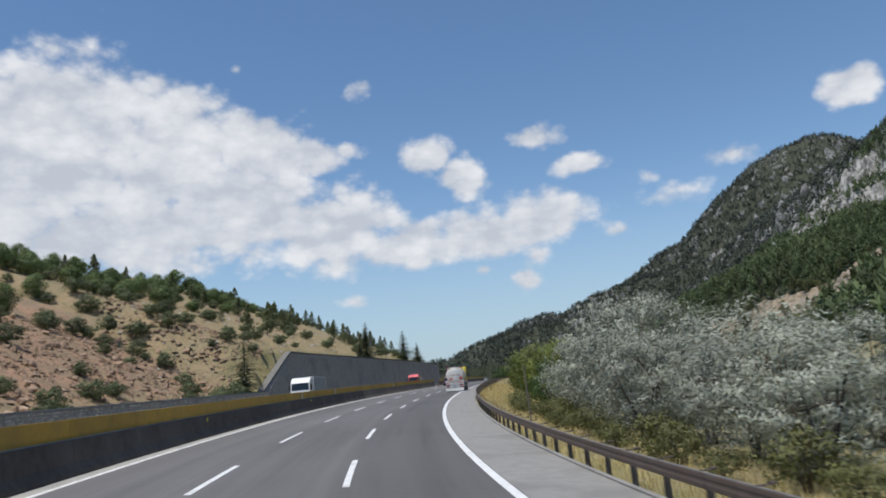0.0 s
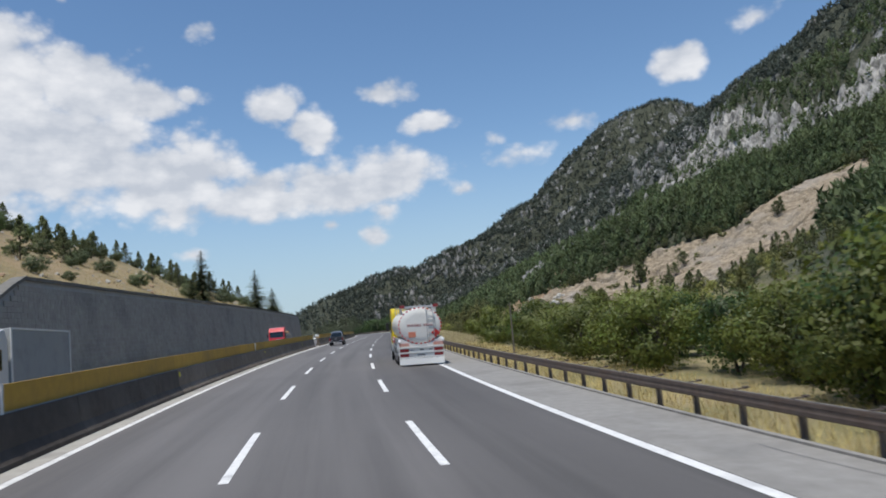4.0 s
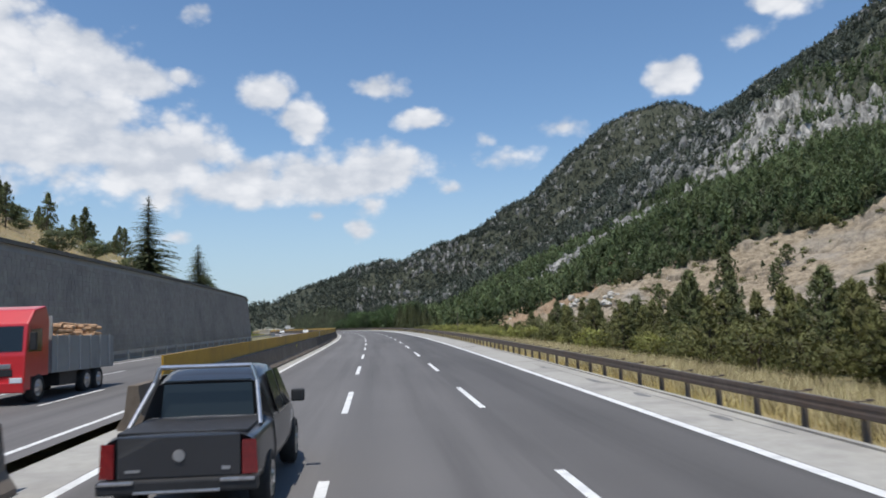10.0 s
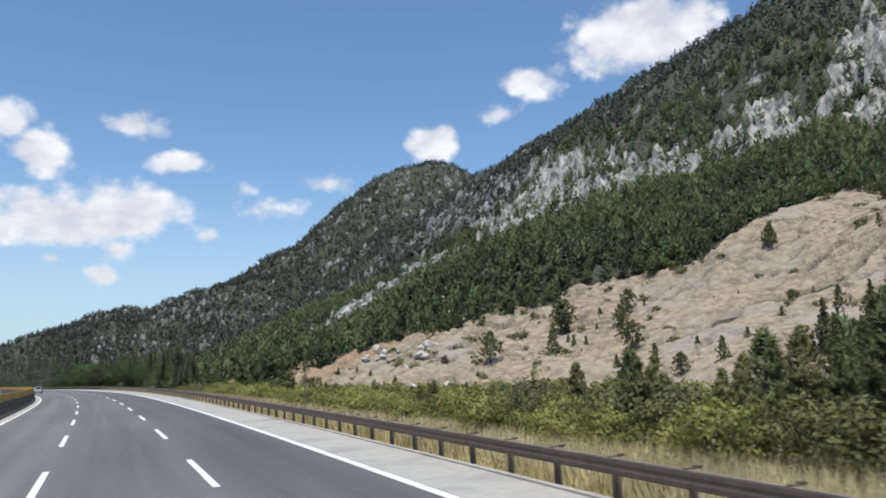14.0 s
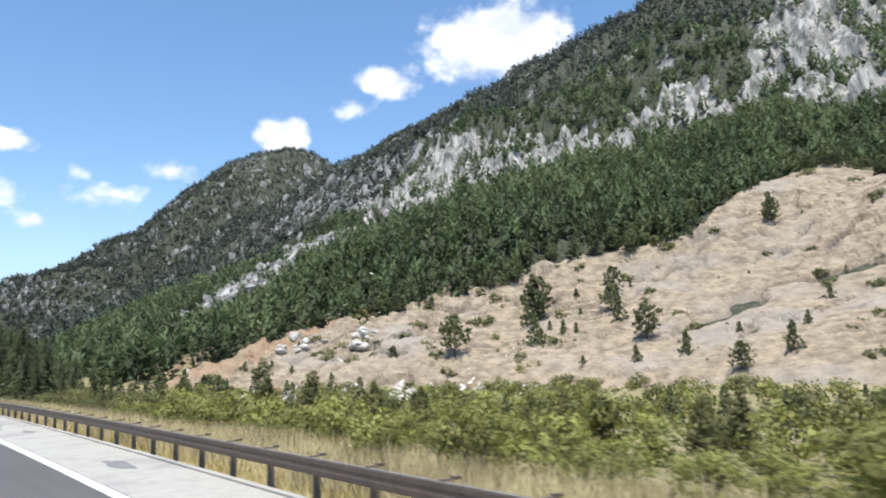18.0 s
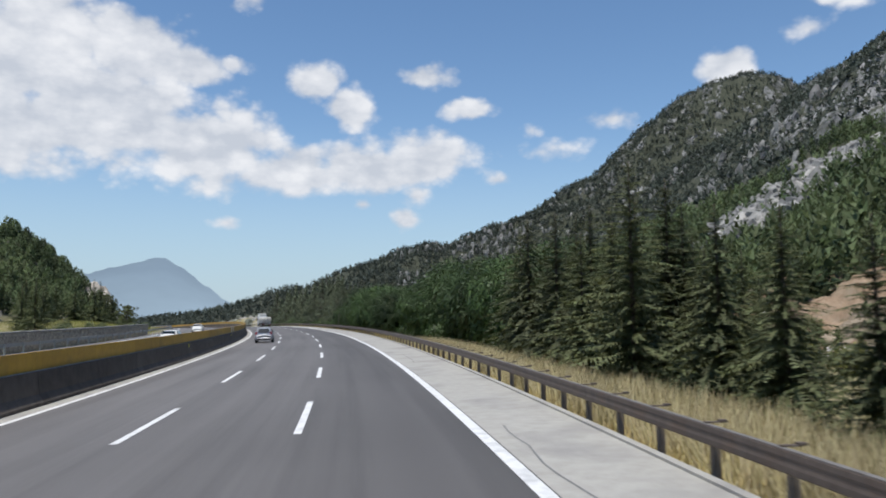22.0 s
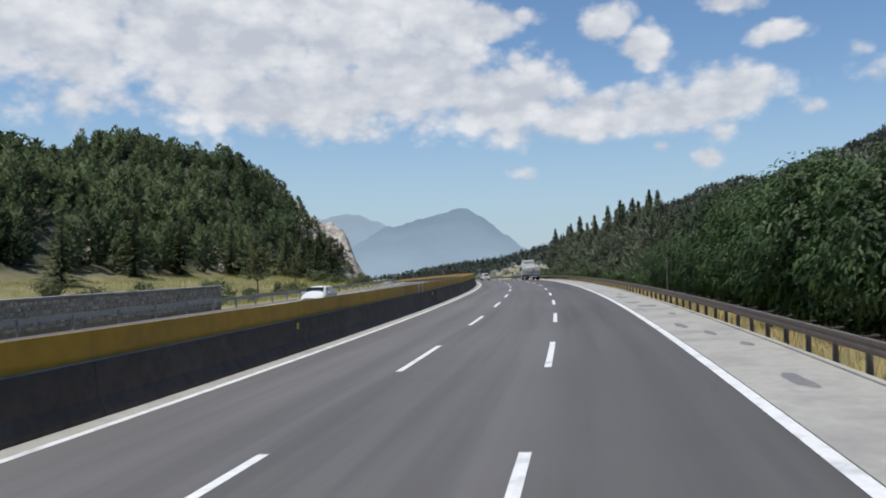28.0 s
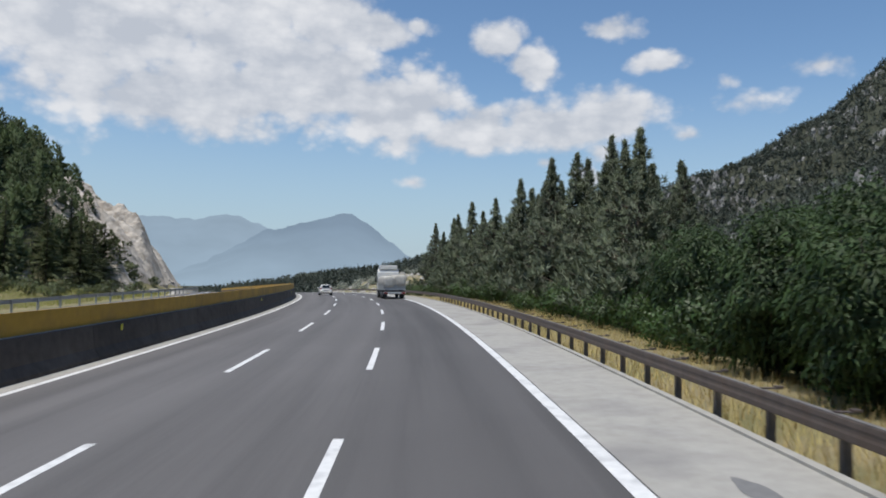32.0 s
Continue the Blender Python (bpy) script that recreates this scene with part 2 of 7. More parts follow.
ASPHALT, ASPHALT_FAR = asphalt_material("asphalt", 0.78), asphalt_material("opposite_asphalt", 0.95)
CONCRETE_OLD = material("old_shoulder_concrete", (0.215, 0.207, 0.19), (0.285, 0.275, 0.255), 3, 9, 0.9, bump=0.2, bump_scale=40, stain=(0.15, 0.145, 0.135), stain_scale=0.4, stain_amount=0.7)
CONCRETE = material("shoulder_concrete", (0.32, 0.306, 0.272), (0.405, 0.39, 0.35), 3, 9, 0.9, bump=0.2, bump_scale=40, stain=(0.22, 0.21, 0.20), stain_scale=0.5, stain_amount=0.7)
PAINT = material("road_paint", (0.62, 0.62, 0.60), (0.78, 0.78, 0.76), 8, 9, 0.7, stain=(0.3, 0.3, 0.3), stain_scale=2.5, stain_amount=0.55)
BARRIER = material("barrier_concrete", (0.05, 0.039, 0.031), (0.09, 0.073, 0.06), 2.5, 8, 0.9, bump=0.3, bump_scale=30, stain=(0.15, 0.13, 0.11), stain_scale=0.35, stain_amount=0.4, random_amount=0.15)
BARRIER_PALE = material("pale_barrier_concrete", (0.28, 0.275, 0.26), (0.38, 0.37, 0.35), 2.5, 8, 0.9, bump=0.3, bump_scale=30, stain=(0.15, 0.145, 0.14), stain_scale=0.7, stain_amount=0.7)
YELLOW = material("yellow_screen", (0.41, 0.23, 0.014), (0.52, 0.3, 0.022), 3, 6, 0.55, stain=(0.28, 0.17, 0.03), stain_scale=0.6, stain_amount=0.7, random_amount=0.1)
STEEL = material("weathered_steel", (0.075, 0.056, 0.046), (0.125, 0.096, 0.08), 4, 8, 0.65, 0.1, bump=0.1, stain=(0.12, 0.072, 0.046), stain_scale=1.2, stain_amount=0.6)
DUSTY = material("dusty_steel", (0.15, 0.135, 0.12), (0.24, 0.22, 0.2), 5, 8, 0.6, 0.2, stain=(0.13, 0.11, 0.095), stain_scale=1.5, stain_amount=0.6)
POST = material("weathered_post", (0.1, 0.08, 0.066), (0.17, 0.14, 0.115), 6, 8, 0.7, 0.2, random_amount=0.2)
GALV = material("galvanised_steel", (0.35, 0.36, 0.37), (0.5, 0.51, 0.52), 6, 6, 0.45, 0.7)
WALLSTONE = material("retaining_wall_stone", (0.34, 0.33, 0.315), (0.43, 0.42, 0.4), 1.4, 9, 0.92, bump=0.5, bump_scale=2.5, stain=(0.28, 0.27, 0.26), stain_scale=0.35, stain_amount=0.6)
BARRIER_MID = material("brown_barrier_concrete", (0.115, 0.088, 0.064), (0.19, 0.15, 0.113), 2.5, 8, 0.9, bump=0.3, bump_scale=30, stain=(0.24, 0.21, 0.18), stain_scale=0.35, stain_amount=0.5, random_amount=0.12)
COPING = material("coping", (0.13, 0.125, 0.11), (0.2, 0.19, 0.17), 2, 7, 0.9, bump=0.3)
RUBBLE = material("rubble_stone", (0.36, 0.318, 0.27), (0.6, 0.54, 0.465), 3, 8, 0.92, bump=0.5, island=0.3, random_amount=0.2)
SLAB = material("tan_limestone", (0.165, 0.128, 0.086), (0.34, 0.278, 0.195), 0.45, 15, 0.95, bump=5.0, bump_scale=0.8, stain=(0.29, 0.265, 0.23), stain_scale=0.06, stain_amount=0.8, stretch=(1, 0.8, 1.3), span=(0.36, 0.62), crack=(0.12, 0.1, 0.08))
RUST = material("rusty_limestone", (0.21, 0.135, 0.08), (0.34, 0.25, 0.165), 0.4, 12, 0.95, bump=3.0, bump_scale=0.7, stain=(0.21, 0.185, 0.135), stain_scale=0.15, stain_amount=0.8, crack=(0.12, 0.09, 0.07))
BOULDER = material("grey_boulder", (0.28, 0.265, 0.235), (0.53, 0.505, 0.455), 0.9, 12, 0.95, bump=1.5, bump_scale=2.0, random_amount=0.2, span=(0.36, 0.62))
CUTROCK = material("cutting_rock", (0.3, 0.265, 0.22), (0.6, 0.55, 0.48), 0.6, 12, 0.95, bump=3.0, bump_scale=0.9, stain=(0.2, 0.17, 0.13), stain_scale=0.2, stain_amount=0.6, span=(0.36, 0.62))
ORANGE_ROCK = material("orange_rock", (0.26, 0.165, 0.105), (0.42, 0.30, 0.21), 0.6, 9, 0.95, bump=0.8, bump_scale=2.0, random_amount=0.3)
ROCKFACE = material("grey_cliff", (0.11, 0.108, 0.1), (0.43, 0.415, 0.38), 0.22, 14, 0.95, bump=8.0, bump_scale=0.3, stain=(0.1, 0.1, 0.085), stain_scale=0.09, stain_amount=0.75, stretch=(1, 1, 0.45), span=(0.4, 0.58))
OUTCROP = material("limestone_outcrop", (0.14, 0.137, 0.13), (0.32, 0.312, 0.29), 0.25, 12, 0.95, bump=3.0, bump_scale=0.6, stain=(0.1, 0.1, 0.09), stain_scale=0.12, stain_amount=0.7, stretch=(1, 1, 0.5), island=0.15)
BARK = material("bark", (0.05, 0.04, 0.03), (0.11, 0.085, 0.065), 9, 8, 0.95, bump=0.5)
SPRUCE = material("spruce_needles", (0.055, 0.07, 0.026), (0.125, 0.135, 0.05), 1.5, 5, 0.7, island=0.2, random_amount=0.25, through_light=0.2, tint=0.3)
TALLPINE = material("tall_pine_needles", (0.06, 0.08, 0.046), (0.135, 0.16, 0.092), 1.5, 5, 0.6, island=0.2, random_amount=0.2, through_light=0.2, tint=0.3)
PINE = material("pine_needles", (0.06, 0.08, 0.028), (0.13, 0.145, 0.055), 3, 5, 0.75, island=0.2, random_amount=0.2, through_light=0.2, tint=0.25)
FARPINE = material("far_pines", (0.06, 0.09, 0.04), (0.115, 0.15, 0.068), 0.03, 9, 0.85, island=0.08, through_light=0.35, span=(0.34, 0.66), tint=0.48)
# Needle colours greyed and blued: haze over distant trees put into the colour.
HAZE_PINE = material("hazed_pines", (0.041, 0.054, 0.044), (0.077, 0.093, 0.071), 0.02, 9, 0.85, island=0.08, through_light=0.25, span=(0.34, 0.66), tint=0.35)
GREENLEAF = material("green_leaves", (0.035, 0.07, 0.016), (0.09, 0.145, 0.036), 0.5, 5, 0.5, island=0.22, random_amount=0.25, through_light=0.3, tint=0.3)
ROBINIALEAF = material("robinia_leaves", (0.027, 0.056, 0.013), (0.07, 0.118, 0.028), 0.5, 5, 0.62, island=0.2, random_amount=0.3, through_light=0.18, tint=0.32)
BUSHLEAF = material("bush_leaves", (0.09, 0.12, 0.02), (0.17, 0.19, 0.038), 0.6, 5, 0.55, island=0.22, random_amount=0.22, through_light=0.32, tint=0.3)
CRESTLEAF = material("crest_leaves", (0.085, 0.13, 0.04), (0.15, 0.2, 0.07), 0.7, 5, 0.7, island=0.15, random_amount=0.2, through_light=0.3, tint=0.25)
HILLEAF = material("hill_leaves", (0.08, 0.105, 0.045), (0.145, 0.17, 0.075), 0.7, 5, 0.7, island=0.15, random_amount=0.22, through_light=0.3, tint=0.25)
OLIVELEAF = material("silver_leaves", (0.2, 0.22, 0.165), (0.42, 0.44, 0.36), 1.2, 5, 0.55, island=0.3, random_amount=0.12, through_light=0.25, tint=0.25)
OLIVESHRUB = material("olive_leaves", (0.09, 0.1, 0.03), (0.165, 0.165, 0.055), 1.5, 5, 0.7, island=0.25, random_amount=0.2, through_light=0.25, tint=0.25)
SHRUBLEAF = material("shrub_leaves", (0.16, 0.175, 0.04), (0.3, 0.3, 0.085), 1.0, 5, 0.65, island=0.25, random_amount=0.22, through_light=0.38, tint=0.25)
PALEGRASS = material("pale_grass", (0.3, 0.26, 0.14), (0.47, 0.41, 0.25), 1.2, 5, 0.9, island=0.25, through_light=0.3, tint=0.25)
DRYGRASS = material("dry_grass", (0.33, 0.255, 0.1), (0.5, 0.405, 0.18), 2, 5, 0.9, island=0.25, through_light=0.3, tint=0.25)


def ground_material():
    """Grass and soil on the flat, pale limestone where the ground is steep, speckled scree between."""
    m = bpy.data.materials.new("hillside_ground")
    m.use_nodes = True
    nt = m.node_tree
    b = nt.nodes["Principled BSDF"]
    b.inputs["Roughness"].default_value = 0.95
    co = nt.nodes.new("ShaderNodeTexCoord")

    def noise_out(scale, detail, stretch=(1, 1, 1)):
        mp = nt.nodes.new("ShaderNodeMapping")
        mp.inputs["Scale"].default_value = stretch
        link(nt, co, "Object", mp, 0)
        n = nt.nodes.new("ShaderNodeTexNoise")
        n.inputs["Scale"].default_value, n.inputs["Detail"].default_value, n.inputs["Roughness"].default_value = scale, detail, 0.65
        link(nt, mp, 0, n, "Vector")
        return n.outputs[0]

    def ramp(v, a, c):
        r = nt.nodes.new("ShaderNodeMapRange")
        r.interpolation_type = "SMOOTHSTEP"
        nt.links.new(v, r.inputs[0])
        r.inputs["From Min"].default_value, r.inputs["From Max"].default_value = a, c
        return r.outputs[0]

    def mix(fac, a, c):
        x = nt.nodes.new("ShaderNodeMix")
        x.data_type = "RGBA"
        nt.links.new(fac, x.inputs["Factor"])
        for s, v in (("A", a), ("B", c)):
            if isinstance(v, tuple):
                x.inputs[s].default_value = (*v, 1)
            else:
                nt.links.new(v, x.inputs[s])
        return x.outputs["Result"]

    soil = mix(ramp(noise_out(0.35, 8), 0.35, 0.65), (0.33, 0.275, 0.15), (0.21, 0.2, 0.085))
    attr = nt.nodes.new("ShaderNodeAttribute")
    attr.attribute_name = "cover"
    ac = nt.nodes.new("ShaderNodeSeparateColor")
    link(nt, attr, "Color", ac, 0)
    wood = mix(ramp(noise_out(0.5, 12), 0.4, 0.6), (0.028, 0.036, 0.02), (0.07, 0.072, 0.045))
    col = mix(ac.outputs[1], soil, wood)
    orange = mix(ramp(noise_out(0.2, 10), 0.42, 0.6), (0.35, 0.215, 0.135), (0.26, 0.19, 0.12))
    orange = mix(ramp(noise_out(0.9, 9), 0.55, 0.72), orange, (0.15, 0.15, 0.06))
    col = mix(ac.outputs[2], col, orange)
    rock = mix(ramp(noise_out(0.05, 12, (1, 1, 0.35)), 0.36, 0.62), (0.075, 0.078, 0.075), (0.27, 0.268, 0.26))
    patch = math_node(nt, "ADD", ac.outputs[0], math_node(nt, "MULTIPLY", math_node(nt, "SUBTRACT", noise_out(0.045, 12, (1, 1, 0.4)), 0.5), 2.2))
    col = mix(ramp(patch, 0.53, 0.64), col, rock)
    nt.links.new(col, b.inputs["Base Color"])
    bn = nt.nodes.new("ShaderNodeBump")
    bn.inputs["Strength"].default_value, bn.inputs["Distance"].default_value = 0.9, 2.0
    nt.links.new(noise_out(0.12, 12), bn.inputs["Height"])
    link(nt, bn, 0, b, "Normal")
    return m


GROUND = ground_material()


# ---- the road's line: distance along it, offset to the left of its right edge line, height over it ----
STEP = 2.0
LINE_S = np.arange(-40, 900, STEP)


def road_line():
    k = np.interp(LINE_S, np.arange(-40, 901, 47.0), BEND) * 1e-3
    g = np.interp(LINE_S, np.arange(-40, 901, 94.0), GRADE) * 1e-2
    g2 = np.interp(LINE_S, np.arange(-40, 901, 94.0), SLOPE) * 1e-2
    zero = int(40 / STEP)

    def total_of(v):
        c = np.concatenate([[0], np.cumsum((v[1:] + v[:-1]) / 2 * STEP)])
        return c - c[zero]

    turn = total_of(k) + radians(PSI0)
    return total_of(-np.sin(total_of(k))), total_of(np.cos(total_of(k))), total_of(g), turn, total_of(g2)


_lx, _ly, LINE_Z, LINE_TURN, HILL_Z = road_line()
_c, _s = math.cos(radians(PSI0)), math.sin(radians(PSI0))
LINE_X, LINE_Y = _lx * _c - _ly * _s, _lx * _s + _ly * _c
LINE_BANK = np.interp(LINE_S, np.arange(-40, 901, 94.0), BANK) * 1e-2


def on_road(s, e, dz=0.0):
    """World points for arrays of distance, offset and height over the road."""
    s, e, dz = np.broadcast_arrays(np.asarray(s, float), np.asarray(e, float), np.asarray(dz, float))
    x, y, z, a, b = (np.interp(s, LINE_S, q) for q in (LINE_X, LINE_Y, LINE_Z, LINE_TURN, LINE_BANK))
    return np.stack([x - e * np.cos(a), y - e * np.sin(a), z + np.clip(e, -3, 12.6) * b + dz], -1)


def heading(s):
    return math.degrees(float(np.interp(s, LINE_S, LINE_TURN)))


def on_road_pose(s, e, dz=0.0, turn=0.0):
    x, y, z = on_road(s, e, dz)
    return pose(x, y, z, 0, 0, heading(s) + turn)


def to_road(x, y):
    """Distance and offset of world points (flat arrays)."""
    s, e = np.empty(len(x)), np.empty(len(x))
    for i in range(0, len(x), 4000):
        px, py = x[i:i + 4000, None], y[i:i + 4000, None]
        j = ((px - LINE_X) ** 2 + (py - LINE_Y) ** 2).argmin(1)
        dx, dy, a = px[:, 0] - LINE_X[j], py[:, 0] - LINE_Y[j], LINE_TURN[j]
        s[i:i + 4000] = LINE_S[j] - dx * np.sin(a) + dy * np.cos(a)
        e[i:i + 4000] = -dx * np.cos(a) - dy * np.sin(a)
    return s, e


# ---- mesh helpers ----
def mesh_object(name, verts, faces, mat, parent=None, smooth=False, label=""):
    me = bpy.data.meshes.new(name)
    me.from_pydata(np.asarray(verts, float).tolist() if not isinstance(verts, list) else verts, [], faces if isinstance(faces, list) else faces.tolist())
    me.update()
    if mat:
        me.materials.append(mat)
    if smooth:
        me.polygons.foreach_set("use_smooth", [True] * len(me.polygons))
    ob = new(name, me)
    if parent:
        ob.parent = parent
    if label:
        ob["label"] = label
    return ob


def part(name, bm, mat, parent=None, label="", smooth=False):
    me = bpy.data.meshes.new(name)
    bm.to_mesh(me)
    bm.free()
    me.materials.append(mat)
    if smooth:
        me.polygons.foreach_set("use_smooth", [True] * len(me.polygons))
    ob = new(name, me)
    if parent:
        ob.parent = parent
    if label:
        ob["label"] = label
    return ob


def rail_shift(s):
    """How far the shoulder's outer edge and its rail wander from their mean line."""
    return np.interp(s, [0, 60, 160, 240, 300, 400], [-0.12, -0.12, 0.5, 0.25, 0.12, -0.06])


def sweep(name, s0, s1, step, profile, mat, parent=None, closed=True, smooth=False, label="", follow=False):
    """A profile of (offset, height) points drawn along the road from s0 to s1, with end caps."""
    n = max(2, int(round((s1 - s0) / step)) + 1)
    ss = np.linspace(s0, s1, n)
    k = len(profile)
    e = np.array([q[0] for q in profile])
    dz = np.array([q[1] for q in profile])
    ee = e[None] + (rail_shift(ss)[:, None] * (e < -1)[None] if follow else 0 * ss[:, None])
    v = on_road(ss[:, None], ee, dz[None]).reshape(-1, 3)
    f = []
    for i in range(n - 1):
        for j in range(k if closed else k - 1):
            a, b = i * k + j, i * k + (j + 1) % k
            f.append((a, b, b + k, a + k))
    if closed:
        f += [tuple(range(k - 1, -1, -1)), tuple(range((n - 1) * k, n * k))]
    return mesh_object(name, v, f, mat, parent, smooth, label)


def ribbon(name, s0, s1, e0, e1, dz, mat, parent=None, step=2.0, cross=2, label=""):
    n = max(2, int(round((s1 - s0) / step)) + 1)
    ss, ee = np.linspace(s0, s1, n), np.linspace(e0, e1, cross)
    v = on_road(ss[:, None], ee[None], dz).reshape(-1, 3)
    f = [(i * cross + j + 1, i * cross + j, (i + 1) * cross + j, (i + 1) * cross + j + 1) for i in range(n - 1) for j in range(cross - 1)]
    ob = mesh_object(name, v, f, mat, parent, label=label)
    uv = np.stack(np.broadcast_arrays(ee[None], ss[:, None]), -1).reshape(-1, 2)
    lay = ob.data.uv_layers.new(name="road")
    idx = np.empty(len(ob.data.loops), dtype=np.int32)
    ob.data.loops.foreach_get("vertex_index", idx)
    lay.data.foreach_set("uv", uv[idx].ravel())
    return ob


def box(bm, x0, x1, y0, y1, z0, z1, bevel=0.0):
    r = bmesh.ops.create_cube(bm, size=1.0)
    vs = r["verts"]
    for v in vs:
        v.co = Vector(((x0 + x1) / 2 + v.co.x * (x1 - x0), (y0 + y1) / 2 + v.co.y * (y1 - y0), (z0 + z1) / 2 + v.co.z * (z1 - z0)))
    if bevel:
        es = list({e for v in vs for e in v.link_edges})
        bmesh.ops.bevel(bm, geom=es, offset=bevel, segments=2, affect="EDGES", profile=0.6)


def rod(bm, a, b, r0, r1=None, sides=8):
    a, b = Vector(a), Vector(b)
    m = Matrix.Translation((a + b) / 2) @ (b - a).to_track_quat("Z", "Y").to_matrix().to_4x4()
    bmesh.ops.create_cone(bm, cap_ends=True, segments=sides, radius1=r0, radius2=r0 if r1 is None else r1, depth=(b - a).length, matrix=m)


# ---- terrain ----
def fractal(x, y, scale, octaves=5, seed=0.0):
    out = np.empty(len(x))
    for i, (a, b) in enumerate(zip(x * scale, y * scale)):
        out[i] = noise.fractal(Vector((a, b, seed)), 0.9, 2.1, octaves)
    return out


def smooth(v, a, b):
    t = np.clip((v - a) / (b - a), 0, 1)
    return t * t * (3 - 2 * t)


FAR = 1850.0


def slope_foot(y):
    """How far from the road's edge the right-hand slope begins."""
    return np.interp(y, [200, 250, 300, 345, 385, 411, 440, 480], [60, 95, 116, 112, 94, 71, 52, 45])


def hill_toe(s):
    """Offset at which the wooded hill beyond the meadow begins to rise."""
    return np.interp(s, [415, 450, 530, 568, 600, 620, 650, 700], [44, 50, 49, 45, 38.5, 34, 29.5, 28.8])


def height(x, y, detail=True):
    """Height of the ground in the world, and its covers: rock, wood, orange scree."""
    x, y = np.asarray(x, float).ravel(), np.asarray(y, float).ravel()
    s, e = to_road(x, y)
    sc = np.clip(s, -40, 890)
    away = smooth(np.maximum(-e - 14, e - 30), 0, 30)
    zr = np.interp(sc, LINE_S, LINE_Z) * (1 - away) + np.interp(sc, LINE_S, HILL_Z) * away + np.clip(e, -3, 12.6) * np.interp(sc, LINE_S, LINE_BANK)
    d = np.maximum(0, -e)
    foot = np.interp(y, LINE_Y[:260], LINE_X[:260])
    far_on = smooth(y, 430, 560)
    d = d * (1 - far_on) + np.maximum(0, np.where(e < 0, x - foot, 0)) * far_on
    d = np.where((y > 560) & (x > 30), x - 26, d)
    # slope on the right, its crest farther off and higher up the valley
    up = np.clip(y - 650, 0, 1250)
    dw = d / (1 + 0.0007 * up)
    knots = [(0, -0.25), (3, -0.3), (9, -0.7), (40, -1.2), (58, 0.5), (100, 12), (170, 44), (250, 76), (320, 112), (385, 182), (430, 206), (540, 284), (640, 352), (760, 330), (1100, 150), (2200, 60)]
    right = np.interp(dw, [q[0] for q in knots], [q[1] for q in knots])
    rise = d - slope_foot(y)
    near = np.where(rise < 131, np.interp(rise, [-8, 0, 15, 35, 52, 66, 80, 131], [-3.4, -1.6, 4.8, 12.5, 21, 33, 40, 60]), right)
    near = np.where(rise < -8, np.interp(d, [9, 28, 55], [-0.7, -2.4, -3.4]), near)
    far_part = 60 + (112 - 60) * np.clip((rise - 131) / np.maximum(20, 320 - slope_foot(y) - 131), 0, 1)
    near = np.where((rise >= 131) & (d < 320), far_part, near)
    here = smooth(y, 200, 285) * (1 - smooth(y, 430, 500)) * (1 - smooth(d, 315, 330))
    right = np.where(d > 12, right * (1 - here) + near * here, right)
    grown = np.where(right > 0, right * (1 + 0.0005 * up), right)
    start = smooth(y, -500, 150)
    grown = np.where(grown > 0, grown * (0.35 + 0.65 * start), grown)
    fall = 1 - smooth(y, FAR - 80, FAR + 900)
    wide = smooth(s, 540, 760)
    grown = np.where(d > 0, grown * fall - wide * np.minimum(d, 60) * 0.02, grown)
    # far ridge that closes the valley
    rx = [-1100, -700, -420, -291, -161, -81, -36, 45, 130, 238, 463, 618, 731, 880, 1008, 1120, 1300, 2200]
    rz = [-60, -30, 10, 34, 52, 74, 88, 100, 118, 146, 216, 310, 416, 520, 556, 525, 430, 120]
    ridge = np.interp(x, rx, rz) * np.exp(-((y - FAR) / 330) ** 2)
    # left side
    l = np.maximum(0, e - 30)
    hill = 8.2 * smooth(s, 108, 122) * (1 - smooth(s, 306, 318))
    bank = np.where(e > 33.4, np.interp(l, [0, 4, 20, 62, 110, 300], [0.0, 0.6, 10, 33, 46, 50]), 0)
    along = smooth(s, -140, 20) * (1 - smooth(s, 290, 400))
    first = np.where(e > 33.4, hill + bank * along * np.where((s > 112) & (s < 316), 0.8, 1.0), 0)
    toe = hill_toe(s)
    l2 = np.maximum(0, e - toe)
    soft = np.interp(l2, [0, 6, 14, 26, 50, 120, 400], [0, 3.2, 10, 16.2, 21.2, 23.5, 24.5])
    steep = np.interp(l2, [0, 3, 6, 14, 22, 32, 60, 400], [0, 3.2, 6.6, 12.8, 18.6, 27, 32, 32])
    second = 2.0 * smooth(e, 31, 50) * smooth(s, 430, 460) * (1 - smooth(s, 540, 600)) + (soft + (steep - soft) * smooth(s, 570, 615)) * np.interp(s, [415, 450, 560, 600, 650, 668, 688, 706, 724], [0, 0.8, 0.95, 1.0, 1.05, 0.95, 0.65, 0.2, 0.0])
    left = np.where(e < 27.5, -0.45, -0.2) + first + second
    mound = 6.0 * np.exp(-((s - 672) / 34) ** 2 - ((e + 27) / 13) ** 2)
    right_side = (e < 0) | ((y > 560) & (x > 30) & (e < 0))
    base = np.where(right_side, grown, left)
    base = np.where(y > 900, np.maximum(np.where(x > 26, grown, -0.4), ridge - 3), base)
    base = base - 24 * smooth(y, 620, 1000) * (1 - smooth(x, 10, 130))
    z = zr + base + mound
    off = np.maximum(0, np.maximum(-e - 45, e - 33))
    rough_zone = smooth(off, 0, 60)
